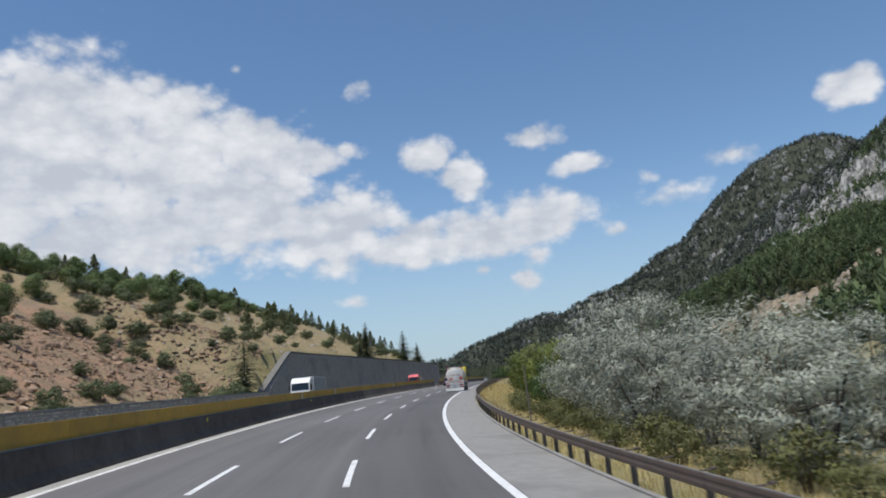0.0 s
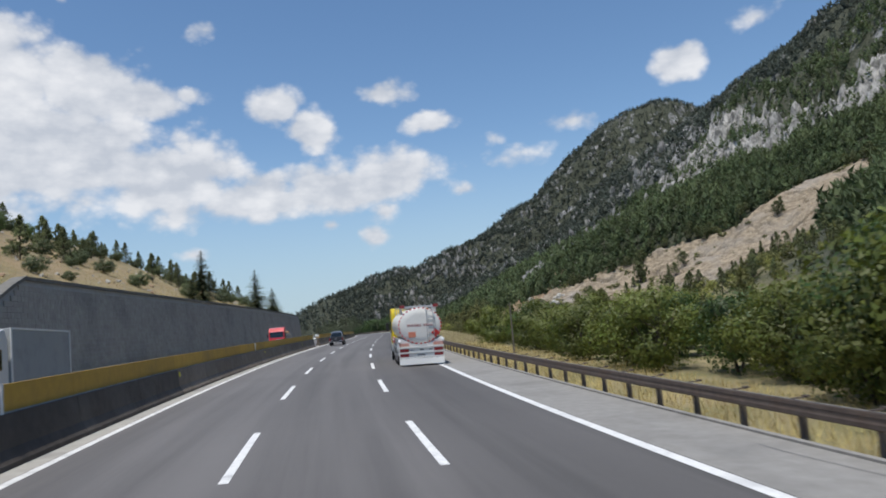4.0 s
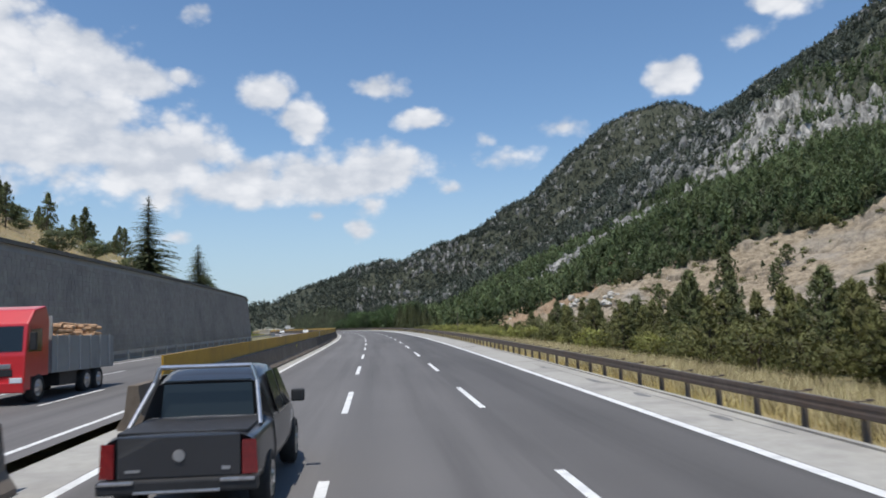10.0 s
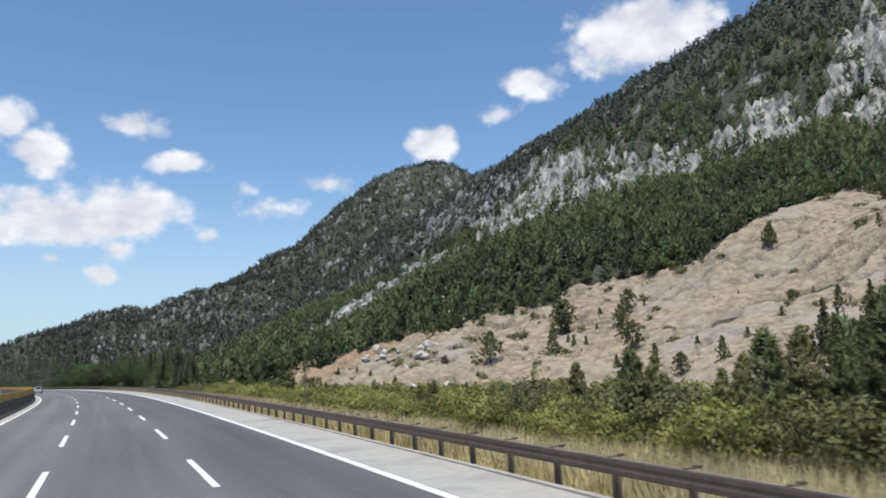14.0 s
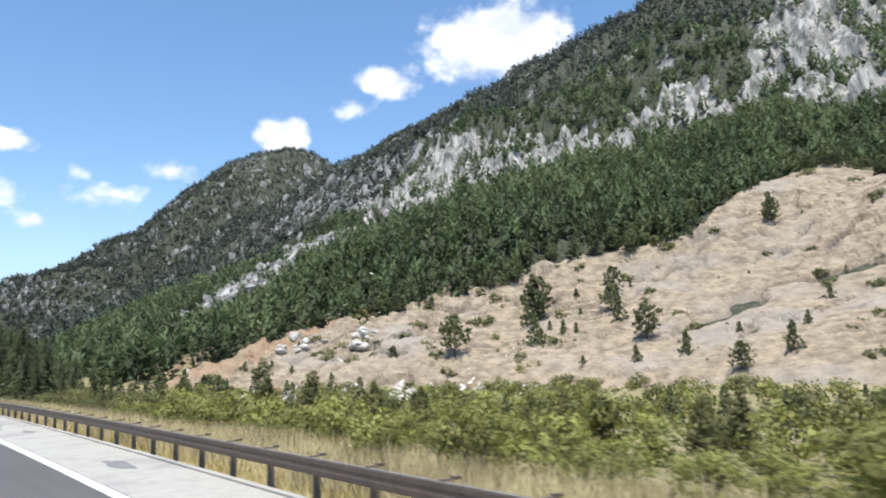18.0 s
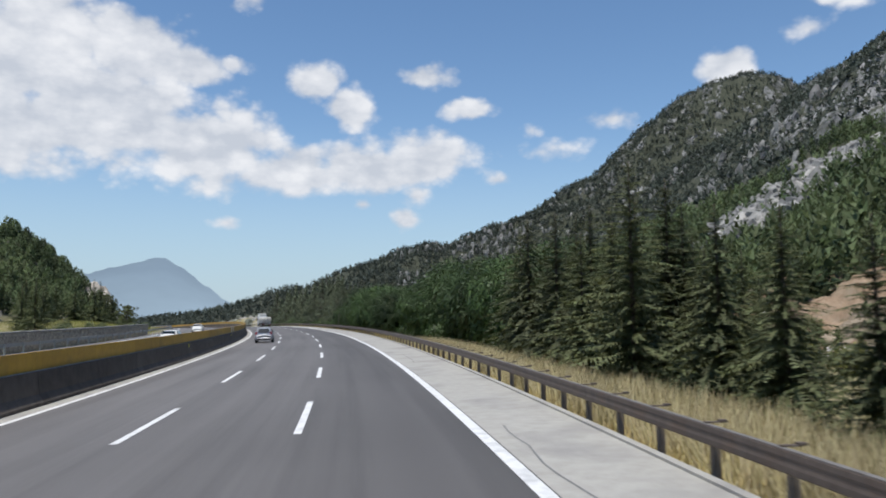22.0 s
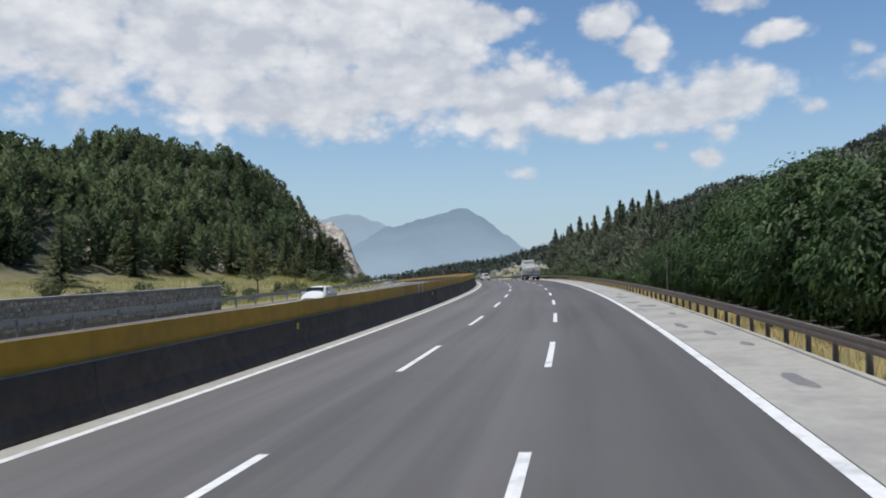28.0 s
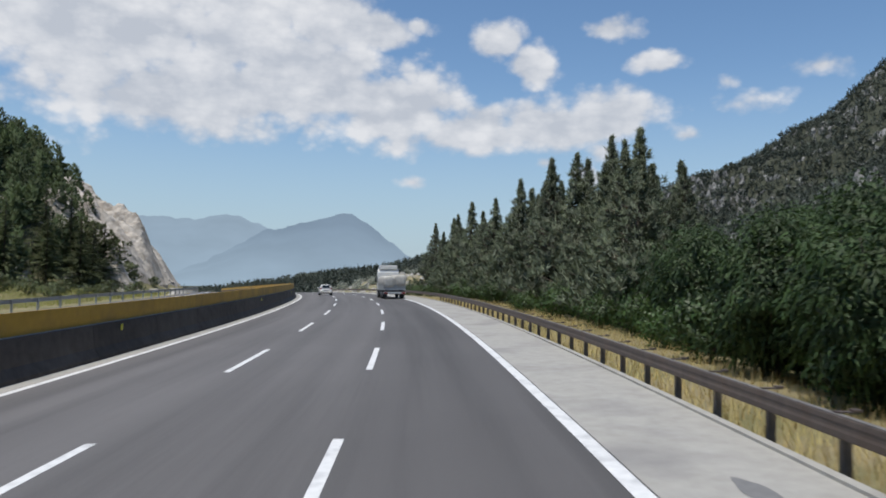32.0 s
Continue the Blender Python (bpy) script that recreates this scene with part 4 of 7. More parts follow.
def pine(name, seed, h, r, mat, tufts=150, low=0.1, blades=22, blade=0.12, spreading=False):
    """A pine: bare-tipped limbs that end in upturned brushes of needles."""
    gen = np.random.default_rng(seed)
    root = new(name)
    lines = [[((0, 0, -0.4), h * 0.02), ((gen.normal(0, 0.02) * h, 0, h * 0.5), h * 0.012), ((0, 0, h * 0.98), h * 0.003)]]
    V, hearts = [], []
    for i in range(tufts):
        q = low + (1 - low) * (i + gen.uniform(0, 1)) / tufts
        w = gen.uniform(0, 2 * math.pi)
        lump = 0.75 + (0.8 if h > 10 else 0.5) * noise.noise(Vector((w * 0.9, q * (11 if h > 10 else 7), seed)))
        rad = r * (1 - (1.25 * q - 0.62) ** 2 * 2.2 if spreading else (1 - q) ** (1.15 if h > 10 else 0.85)) * gen.uniform(0.3, 1.1) * lump + 0.03
        z0 = h * q
        c = np.array([math.cos(w) * rad, math.sin(w) * rad, z0 + rad * 0.25])
        hearts.append(c)
        if i % 3 == 0:
            lines.append([((0, 0, z0 - rad * 0.1), h * 0.006), (tuple(c), h * 0.002)])
        up = np.array([math.cos(w) * 0.5, math.sin(w) * 0.5, 0.8])
        size = max(0.16, 0.05 * h) * gen.uniform(0.7, 1.25) * (1.1 - 0.75 * q if h > 10 else 1)
        dirs = gen.normal(size=(blades, 3)) * 0.75 + up
        dirs /= np.linalg.norm(dirs, axis=1)[:, None]
        side = np.cross(dirs, gen.normal(size=(blades, 3)))
        side /= np.linalg.norm(side, axis=1)[:, None] + 1e-9
        st = c + gen.normal(0, 0.25 * size, (blades, 3))
        V.append(np.stack([st - side * size * blade, st + side * size * blade, st + dirs * size * gen.uniform(0.7, 1.3, (blades, 1))], 1).reshape(-1, 3))
    v, f = limb_mesh(lines, 5)
    mesh_object("trunk", v, f, BARK, root, True)
    tri = np.concatenate(V).reshape(-1, 3, 3)
    c = tri.mean(1)
    mid = np.stack([0 * c[:, 0], 0 * c[:, 0], np.minimum(c[:, 2], h * 0.92) - 0.12 * h], -1)
    tuft = np.repeat(np.array(hearts), blades, 0)
    out = (c - mid) / (np.linalg.norm(c - mid, axis=1)[:, None] + 1e-9) * 0.7 + (c - tuft) / (np.linalg.norm(c - tuft, axis=1)[:, None] + 1e-9) * 0.5
    leafy("crown", tri, out, mat, root, 0.65, gen.uniform(0, 1, tufts).repeat(blades))
    return root


def plant_at(kinds, places, label, category, group, lo, hi, sink=0.05):
    """Copies of some plants at (s, e) places, each turned and scaled."""
    pts = on_road(np.array([q[0] for q in places]), np.array([q[1] for q in places]))
    zs = ground_z(pts[:, 0], pts[:, 1])
    for i, (x, y, _) in enumerate(pts):
        o = copy_thing(kinds[i % len(kinds)], pose(x, y, zs[i] - sink, 0, 0, rng.uniform(0, 360)))
        k = places[i][2] if len(places[i]) > 2 else rng.uniform(lo, hi)
        o.scale = (k * rng.uniform(0.92, 1.08), k * rng.uniform(0.92, 1.08), k)
        tagged(o, label, category, group)
    for kind in kinds:
        hide_source(kind)


def from_world(places):
    """Places given as (x, y, scale) in the world, as (s, e, scale) along the road."""
    s, e = to_road(np.array([float(q[0]) for q in places]), np.array([float(q[1]) for q in places]))
    return [(a, b, q[2]) for a, b, q in zip(s, e, places)]


def scatter(s0, s1, e0, e1, n):
    return [(rng.uniform(s0, s1), rng.uniform(e0, e1)) for _ in range(n)]


def spaced(s0, s1, step, e0, e1):
    return [(s + rng.uniform(-0.35, 0.35) * step, rng.uniform(e0, e1)) for s in np.arange(s0, s1, step)]


# silver bushes beside the first bend
plant_at([broadleaf("silver_bush", 11 + i, 5.4, 3.0, 0.09, 78, 80, 0.18, OLIVELEAF, spread=0.62, slim=0.4, stems=4, low=0.05, droop=0.3) for i in range(3)],
         [(39, -9.0, 1.24), (41.5, -11.5, 1.26), (36.5, -11, 1.16)] + spaced(17, 36, 3.6, -9.2, -7.6) + spaced(44, 54, 3.2, -10.5, -8.6) + spaced(14, 56, 4.4, -15.5, -12.5), "tall silvery-leaved bush with many thin stems beside the guard rail", "bush", "silver bushes", 0.72, 0.98)
plant_at([broadleaf("weedy_shrub", 17 + i, 1.7, 1.3, 0.03, 60, 22, 0.13, OLIVESHRUB, stems=5, low=0.03) for i in range(2)],
         spaced(12, 64, 2.4, -6.6, -5.0), "low yellowish shrub at the foot of the bushes", "shrub", "low shrubs", 0.5, 0.95)
# green bushes
plant_at([broadleaf("green_bush", 21 + i, 4.0, 2.8, 0.08, 60, 110, 0.17, BUSHLEAF if i else GREENLEAF, spread=0.8, stems=4, low=0.04) for i in range(3)],
         [(q[0], q[1], rng.uniform(1.1, 1.38)) for q in spaced(60, 84, 3.6, -12, -9)] + spaced(56, 118, 3.4, -11.5, -8.5) + spaced(58, 150, 4.6, -16.5, -13) + spaced(118, 150, 4.5, -11, -8.5), "dense rounded green bush on the verge", "bush", "green bushes", 0.72, 1.0)
plant_at([pine("young_pine", 31 + i, 4.2, 1.9, OLIVESHRUB, 200, 0.03, 22, 0.13) for i in range(4)],
         spaced(96, 122, 5.5, -15, -11) + [(171, -10.5, 0.95), (174, -11.5, 1.1), (178, -10.8, 0.9), (181, -11.5, 1.05), (186, -10.5, 0.95), (207, -10.5, 0.9)] + spaced(148, 236, 3.0, -13.5, -10.2) + spaced(150, 250, 3.8, -18, -13.5) + [(q[0], q[1], 0.55) for q in spaced(236, 330, 7.0, -17, -11)] + [(q[0], q[1], 1.1) for q in spaced(200, 262, 6.0, -34, -24)] + [(q[0], q[1], 0.62) for q in spaced(180, 330, 8, -26, -20)],
         "bushy young pine behind the guard rail", "pine", "young pines", 0.55, 1.0)
plant_at([pine("dark_young_pine", 34 + i, 4.6, 2.0, PINE, 210, 0.03, 22, 0.13) for i in range(2)],
         spaced(171, 198, 4.5, -14.5, -11) + spaced(204, 238, 3.0, -14.5, -10.5) + [(199, -12, 1.15), (201.5, -13.2, 1.05), (197, -13.6, 1.1), (178, -12, 1.18), (175.5, -13.2, 1.08), (181.5, -13.4, 1.16), (188, -13.5, 1.05)], "dark green young pine among the shrubs", "pine", "dark young pines", 0.6, 0.95)
plant_at([broadleaf("olive_shrub", 36 + i, 2.7, 1.9, 0.05, 64, 22, 0.19, OLIVESHRUB, stems=5, low=0.02) for i in range(3)],
         spaced(146, 246, 2.6, -12.5, -10.0) + spaced(150, 250, 3.4, -17, -13) + [(q[0], q[1], rng.uniform(0.5, 0.75)) for q in spaced(319, 338, 1.7, -9.5, -6.6) + spaced(319, 340, 2.2, -14, -10)], "dense olive-brown shrub behind the dry grass", "shrub", "olive shrubs", 0.65, 1.05)
plant_at([broadleaf("yellow_green_shrub", 41 + i, 2.3, 1.7, 0.04, 62, 20, 0.19, SHRUBLEAF, stems=5, low=0.03) for i in range(4)],
         spaced(200, 232, 4.0, -12, -8.6) + spaced(232, 320, 2.1, -9.6, -7.4) + spaced(230, 320, 2.8, -13, -9.5) + spaced(230, 326, 3.6, -20, -14) + spaced(236, 345, 5.0, -34, -21), "low yellow-green shrub growing in dry grass", "shrub", "roadside shrubs", 0.48, 0.88)
plant_at([broadleaf("columnar_poplar", 51 + i, 5.6, 1.05, 0.07, 90, 40, 0.2, OLIVESHRUB, low=0.02, column=True) for i in range(2)],
         [(330.8, -22, 0.9), (322.8, -22, 0.74), (315.6, -30, 0.58), (312.9, -30, 0.5), (300, -26, 0.55), (293, -27, 0.6), (286, -27, 0.55)], "narrow upright tree in front of the rock slope", "tree", "columnar trees", 1.1, 1.32)
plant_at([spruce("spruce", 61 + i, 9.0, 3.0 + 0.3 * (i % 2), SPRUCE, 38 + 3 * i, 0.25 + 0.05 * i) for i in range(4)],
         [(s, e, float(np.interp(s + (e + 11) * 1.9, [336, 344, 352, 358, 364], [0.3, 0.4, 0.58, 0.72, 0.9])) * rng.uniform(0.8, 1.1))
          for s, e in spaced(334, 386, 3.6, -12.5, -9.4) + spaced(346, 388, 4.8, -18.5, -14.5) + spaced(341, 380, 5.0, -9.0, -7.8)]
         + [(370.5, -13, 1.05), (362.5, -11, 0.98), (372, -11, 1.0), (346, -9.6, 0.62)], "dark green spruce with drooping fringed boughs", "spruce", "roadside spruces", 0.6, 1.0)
ROBINIA = spaced(390, 450, 5.4, -12.8, -10.0)
ROBINIA = [(s, e, rng.uniform(0.74, 1.05) if s < 424 else rng.uniform(0.62, 0.85)) for s, e in ROBINIA] + [(s, e, rng.uniform(1.0, 1.18) if s < 424 else rng.uniform(0.85, 1.0)) for s, e in spaced(392, 452, 5.6, -18.5, -14.5)]
ROBINIA += [(s, e, rng.uniform(0.74, 0.92)) for s, e in spaced(452, 470, 5.0, -12.5, -10.5)] + [(s, e, rng.uniform(0.84, 1.0)) for s, e in spaced(452, 472, 6.2, -18, -15)]
ROBINIA += [(436, -7.4, 0.7), (442, -7.2, 0.75), (447.5, -7.0, 0.78), (453, -8.6, 0.8), (457.5, -8.4, 0.82), (459, -7.9, 0.84), (468.5, -8.0, 0.88), (464, -8.4, 0.9), (452, -8.0, 0.85), (454, -6.4, 0.5), (460, -6.3, 0.52), (465.5, -6.3, 0.5), (471, -6.8, 0.5), (479, -7.8, 0.58), (483, -7.6, 0.55), (488, -8.2, 0.55), (494, -8.4, 0.58), (404, -8.6, 0.75), (413, -8.4, 0.8)]
ROBINIA += [(s, e, rng.uniform(0.48, 0.6)) for s, e in spaced(474, 486, 4.6, -12.5, -10)] + [(s, e, rng.uniform(0.55, 0.68)) for s, e in spaced(476, 486, 6, -18, -15)]
ROBINIA += [(s, e, rng.uniform(0.76, 0.88)) for s, e in spaced(454, 468, 6.0, -10.8, -9.8)]
ROBINIA += [(s, e, rng.uniform(0.56, 0.7)) for s, e in spaced(485, 514, 4.6, -12, -9)] + [(s, e, rng.uniform(0.66, 0.82)) for s, e in spaced(486, 512, 6.0, -17, -13.5)]
plant_at([broadleaf("robinia", 71 + i, 9.0, 4.0, 0.16, 150, 52, 0.33, ROBINIALEAF, spread=0.75, low=0.04, stems=2, fronds=True) for i in range(4)],
         ROBINIA, "broad green roadside tree with feathery leaves", "tree", "roadside trees", 0.8, 1.0)
plant_at([pine("tall_pine", 81 + i, 12.0, 4.9, TALLPINE, 520, 0.03, 20, 0.11) for i in range(4)],
         spaced(510, 600, 3.0, -12.5, -10.2) + spaced(519, 600, 3.6, -17, -13.5) + [(531, -9.8, 1.02), (526, -13, 1.12), (528.5, -12, 1.0), (537, -11.5, 1.02), (519, -12.6, 1.06), (521.5, -13.2, 0.95), (516, -12.2, 0.82), (522.5, -11.4, 0.9)], "tall dark pine behind the guard rail", "pine", "tall pines", 0.6, 1.08)
plant_at([broadleaf("low_green_bush", 91 + i, 2.6, 2.0, 0.05, 80, 26, 0.2, GREENLEAF, spread=0.9, stems=4, low=0.03) for i in range(2)],
         spaced(400, 600, 6.0, -9.0, -7.2), "low green bush at the foot of the trees", "bush", "low bushes", 0.6, 1.0)
plant_at([broadleaf("field_shrub", 171 + i, 3.2, 2.4, 0.05, 28, 16, 0.42, SHRUBLEAF if i < 2 else OLIVESHRUB, stems=4, low=0.02) for i in range(4)],
         scatter(255, 350, -58, -20, 110) + scatter(262, 372, -104, -58, 60) + scatter(350, 424, -112, -36, 80), "rounded yellow-green shrub in the dry field", "shrub", "field shrubs", 0.55, 0.95)
plant_at([pine("field_pine", 175 + i, 4.2, 1.9, PINE, 100, 0.03, 12, 0.3) for i in range(2)],
         [(q[0], q[1], rng.uniform(0.45, 0.75)) for q in scatter(255, 345, -70, -22, 26)] + scatter(340, 374, -32, -15, 22) + scatter(366, 420, -84, -40, 16), "small pine among the field shrubs", "pine", "field pines", 0.6, 1.0)
plant_at([broadleaf("slope_shrub", 187 + i, 3.0, 2.3, 0.05, 28, 18, 0.4, OLIVESHRUB if i else SHRUBLEAF, stems=4, low=0.02) for i in range(2)],
         from_world([(rng.uniform(58, 118), rng.uniform(176, 246), rng.uniform(0.5, 1.1)) for _ in range(75)]), "rounded shrub on the grassy foot of the slope", "shrub", "slope shrubs", 0.5, 1.0)
plant_at([pine("slope_pine", 191, 5.0, 2.3, PINE, 120, 0.03, 14, 0.28)],
         from_world([(rng.uniform(66, 120), rng.uniform(176, 240), rng.uniform(0.6, 1.2)) for _ in range(38)]), "dark pine on the grassy foot of the slope", "pine", "slope pines", 0.6, 1.0)
# old pines at the end of the rock slope
plant_at([pine("old_pine", 181 + i, 11.5, 4.2, SPRUCE, 260, 0.06, 22, 0.3) for i in range(2)],
         [(314, -121, 1.12), (310, -119, 0.95), (306, -112, 1.0), (308, -126, 1.1), (303, -118, 1.1), (300, -110, 0.9), (303, -130, 1.15), (297, -122, 1.2)], "large dark pine at the foot of the rock slope", "pine", "old pines", 0.9, 1.1)

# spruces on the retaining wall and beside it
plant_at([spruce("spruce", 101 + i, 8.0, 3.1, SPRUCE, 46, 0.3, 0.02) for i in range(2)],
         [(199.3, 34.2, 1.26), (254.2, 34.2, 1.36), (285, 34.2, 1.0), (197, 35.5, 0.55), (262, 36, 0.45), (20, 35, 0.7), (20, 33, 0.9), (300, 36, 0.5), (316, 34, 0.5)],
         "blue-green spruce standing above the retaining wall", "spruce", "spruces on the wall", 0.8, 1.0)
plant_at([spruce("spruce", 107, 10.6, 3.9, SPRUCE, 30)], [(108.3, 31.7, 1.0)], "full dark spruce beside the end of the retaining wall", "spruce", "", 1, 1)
plant_at([broadleaf("hill_bush", 111 + i, 2.4, 1.9, 0.05, 34, 60, 0.2, HILLEAF, stems=3, low=0.03) for i in range(3)],
         scatter(30, 130, 34, 80, 85) + scatter(120, 310, 36, 85, 100) + [(104.5, 32, 1.6), (102, 31.5, 1.1), (106, 31, 1.2), (101, 33, 1.4)], "dark rounded bush on the dry hillside", "bush", "hillside bushes", 0.5, 1.2)
plant_at([broadleaf("hill_tree", 121 + i, 5.4, 3.1, 0.1, 54, 70, 0.3, CRESTLEAF, spread=0.9, low=0.04) for i in range(2)],
         scatter(60, 230, 72, 96, 110) + scatter(90, 200, 62, 76, 18), "green tree on the crest of the hill", "tree", "hilltop trees", 0.5, 0.85)
plant_at([pine("hill_pine", 131 + i, 5.6, 2.6, PINE, 170, 0.05, 16, 0.2) for i in range(2)],
         scatter(150, 330, 45, 95, 60) + scatter(318, 420, 40, 80, 18), "dark pine on the dry hillside", "pine", "hillside pines", 0.5, 1.1)
plant_at([spruce("field_conifer", 141 + i, 8.0, 2.8, PINE, 30, 0.25) for i in range(2)],
         [(447, 40, 1.0), (452, 43, 0.8), (462, 45, 0.9), (440, 50, 1.0), (478, 46, 0.9), (498, 49.5, 1.1), (512, 50, 1.0), (527, 48, 1.2), (541, 48, 1.0), (553, 45.5, 1.2), (566, 44.5, 1.3), (577, 43, 1.2), (586, 41, 1.3), (592, 40.5, 1.1), (598, 40, 1.2), (601, 43, 1.15), (594, 44, 1.4), (588, 46, 1.4), (656, 34.2, 0.36)],
         "yellowish green conifer at the edge of the field", "conifer", "field conifers", 0.8, 1.1)


plant_at([pine("meadow_pine", 145, 5.0, 2.6, PINE, 150, 0.3, 22, 0.2, spreading=True)], [(496, 34.5, 1.0), (517, 36, 0.85), (604, 39.5, 1.3), (599, 41.5, 1.6)], "dark round-topped pine standing alone at the edge of the meadow", "pine", "meadow pines", 0.9, 1.1)
plant_at([broadleaf("cutting_shrub", 147, 3.4, 1.7, 0.05, 40, 40, 0.24, HILLEAF, stems=3, low=0.02)], [(610, 37.6, 1.1), (618, 34.4, 0.85), (636, 45, 0.8), (648, 47, 0.9), (668, 42, 0.8)], "dark shrub rooted in the rock cutting", "shrub", "shrubs on the cutting", 0.9, 1.1)


# ---- woods: many small conifers joined ----
def conifer_stuff(name, x, y, hmin, hmax, sprays, mat, label, wide=0.24, taper=0.7, size=0.17, lift=None):
    """Loose conical crowns of needle sprays, one object for a whole wood."""
    z, _ = height(x, y)
    z = z if lift is None else z + lift(x, y)
    n = len(x)
    h = hmin + (hmax - hmin) * rng.uniform(0, 1, n) ** 1.6
    slim = rng.uniform(0.75, 1.35, n)
    V, O = [], []
    for k in range(sprays):
        q = (k + rng.uniform(0, 1, n)) / sprays
        w = rng.uniform(0, 2 * math.pi, n)
        bulge = 0.35 + 0.65 * np.minimum(1, q / 0.22)
        r = h * wide * slim * bulge * (1 - q) ** taper * np.sqrt(rng.uniform(0.25, 1.1, n))
        c = np.stack([x + np.cos(w) * r, y + np.sin(w) * r, z + h * (0.06 + 0.88 * q)], -1)
        L = (h * size * (1.15 - 0.6 * q) * rng.uniform(0.6, 1.3, n))[:, None]
        out = np.stack([np.cos(w), np.sin(w), rng.uniform(-0.5, 0.5, n) + 1.3 * q], -1) + rng.normal(0, 0.35, (n, 3))
        side = np.cross(out, rng.normal(size=(n, 3)))
        side /= np.linalg.norm(side, axis=1)[:, None] + 1e-9
        V.append(np.stack([c + out * L, c - out * L * 0.35 + side * L * 0.62, c - out * L * 0.35 - side * L * 0.62], 1))
        O.append(np.stack([np.cos(w), np.sin(w), 0.25 + 1.6 * q * q], -1) + rng.normal(0, 0.25, (n, 3)))
    ob = leafy(name, np.stack(V, 1).reshape(-1, 3, 3), np.stack(O, 1).reshape(-1, 3), mat, None, 0.75, np.repeat(rng.uniform(0, 1, n), sprays))
    return tagged(ob, label, "woodland", kind="stuff")


def slab_top(y):
    return np.interp(y, [292, 296, 303, 312, 324, 339, 357, 362, 364.5, 367, 373, 384, 392, 397, 403, 409, 418, 427, 431, 435],
                     [100, 118, 148, 188, 211, 224, 230, 227, 205, 176, 168, 158, 152, 146, 128, 116, 104, 95, 70, 45])


def pick(n, x0, x1, y0, y1, density):
    x, y = rng.uniform(x0, x1, n), rng.uniform(y0, y1, n)
    keep = rng.uniform(0, 1, n) < density(x, y)
    return x[keep], y[keep]


def line_x(y):
    return np.interp(y, LINE_Y[:260], LINE_X[:260])


def wobble(x, y, scale, seed):
    return np.array([noise.noise(Vector((a * scale, b * scale, seed))) for a, b in zip(np.ravel(x), np.ravel(y))])


def frayed(core, x, y, *waves):
    """A mask with an uneven edge that never strays far from its core."""
    out = core.copy()
    for scale, seed, amount in waves:
        out = out + wobble(x, y, scale, seed) * amount
    return np.where(core < -16, core, out)


def cliff_inside(x, y):
    lo = np.interp(y, [405, 430, 470, 520, 600, 660, 760, 900], [318, 292, 278, 268, 280, 316, 380, 458])
    hi = np.interp(y, [405, 430, 470, 520, 600, 660, 760, 900], [336, 356, 368, 366, 370, 388, 418, 472])
    return frayed(np.minimum(np.minimum(x - lo, hi - x), np.minimum(y - 412, 700 - y)), x, y, (0.025, 2.0, 26), (0.08, 4.0, 22))


def crag_inside(x, y):
    return frayed(np.minimum(np.minimum(x - np.interp(y, [330, 350, 385, 410], [345, 312, 316, 350]), 415 - x), np.minimum(y - 330, 424 - y)), x, y, (0.05, 6.0, 22))


def band_inside(x, y):
    t = np.clip(((x - 150) * 125 + (y - 535) * 95) / (125 ** 2 + 95 ** 2), 0, 1)
    return frayed(12 - np.hypot(x - 150 - 125 * t, y - 535 - 95 * t), x, y, (0.06, 8.0, 16))


def face_lift(xf, yf, inside, rise):
    """How far a ribbed face of rock stands out of the slope."""
    ribs = np.abs(np.array([noise.fractal(Vector((b * 0.11 + a * 0.02, a * 0.035, 3.0)), 0.8, 2.2, 5) for a, b in zip(xf, yf)]))
    fine = fractal(xf, yf, 0.22, 3, 9.5)
    return np.clip(inside * 0.45, -6, rise * 0.4) + np.clip(inside * 0.2, 0, 1) * (ribs * rise * 1.4 + fine * rise * 0.45)


def on_faces(x, y):
    out = np.zeros(len(x))
    for inside_of, rise in ((cliff_inside, 9.0), (crag_inside, 9.0)):
        inside = inside_of(x, y)
        out = np.where(inside > -9, np.maximum(out, face_lift(x, y, inside, rise)), out)
    return out


def near_density(x, y):
    d = x - line_x(y)
    slab = (y > 272) & (y < 432) & (d < slab_top(y) - 3 + 9 * wobble(x, y, 0.09, 31.0))
    gap = (d < np.where(y < 240, 60, slope_foot(y) + 1)) | slab | ((y < 292) & (x < 0.71 * (y - 47) - 2))
    rocky = np.maximum(cliff_inside(x, y), crag_inside(x, y)) > -2
    ledge = band_inside(x, y) > -3
    clump = wobble(x, y, 0.045, 15.0) + 0.6 * wobble(x, y, 0.13, 16.0)
    return np.where(gap, 0, np.where(rocky, np.clip(0.16 + 1.6 * clump, 0.02, 0.9), np.where(ledge, 0.06, np.clip(0.85 + 0.6 * clump, 0.6, 0.97))))


x, y = pick(25000, 46, 420, 90, 720, near_density)
conifer_stuff("pine_wood", x, y, 3.6, 11.0, 36, FARPINE, "dense dark pine wood on the mountain's lower slope", 0.22, 0.65, 0.125, on_faces)
x, y = pick(9000, 95, 330, 300, 500, near_density)
conifer_stuff("slope_wood", x, y, 3.4, 9.5, 46, FARPINE, "young green pines above the rock slope", 0.23, 0.65, 0.11)


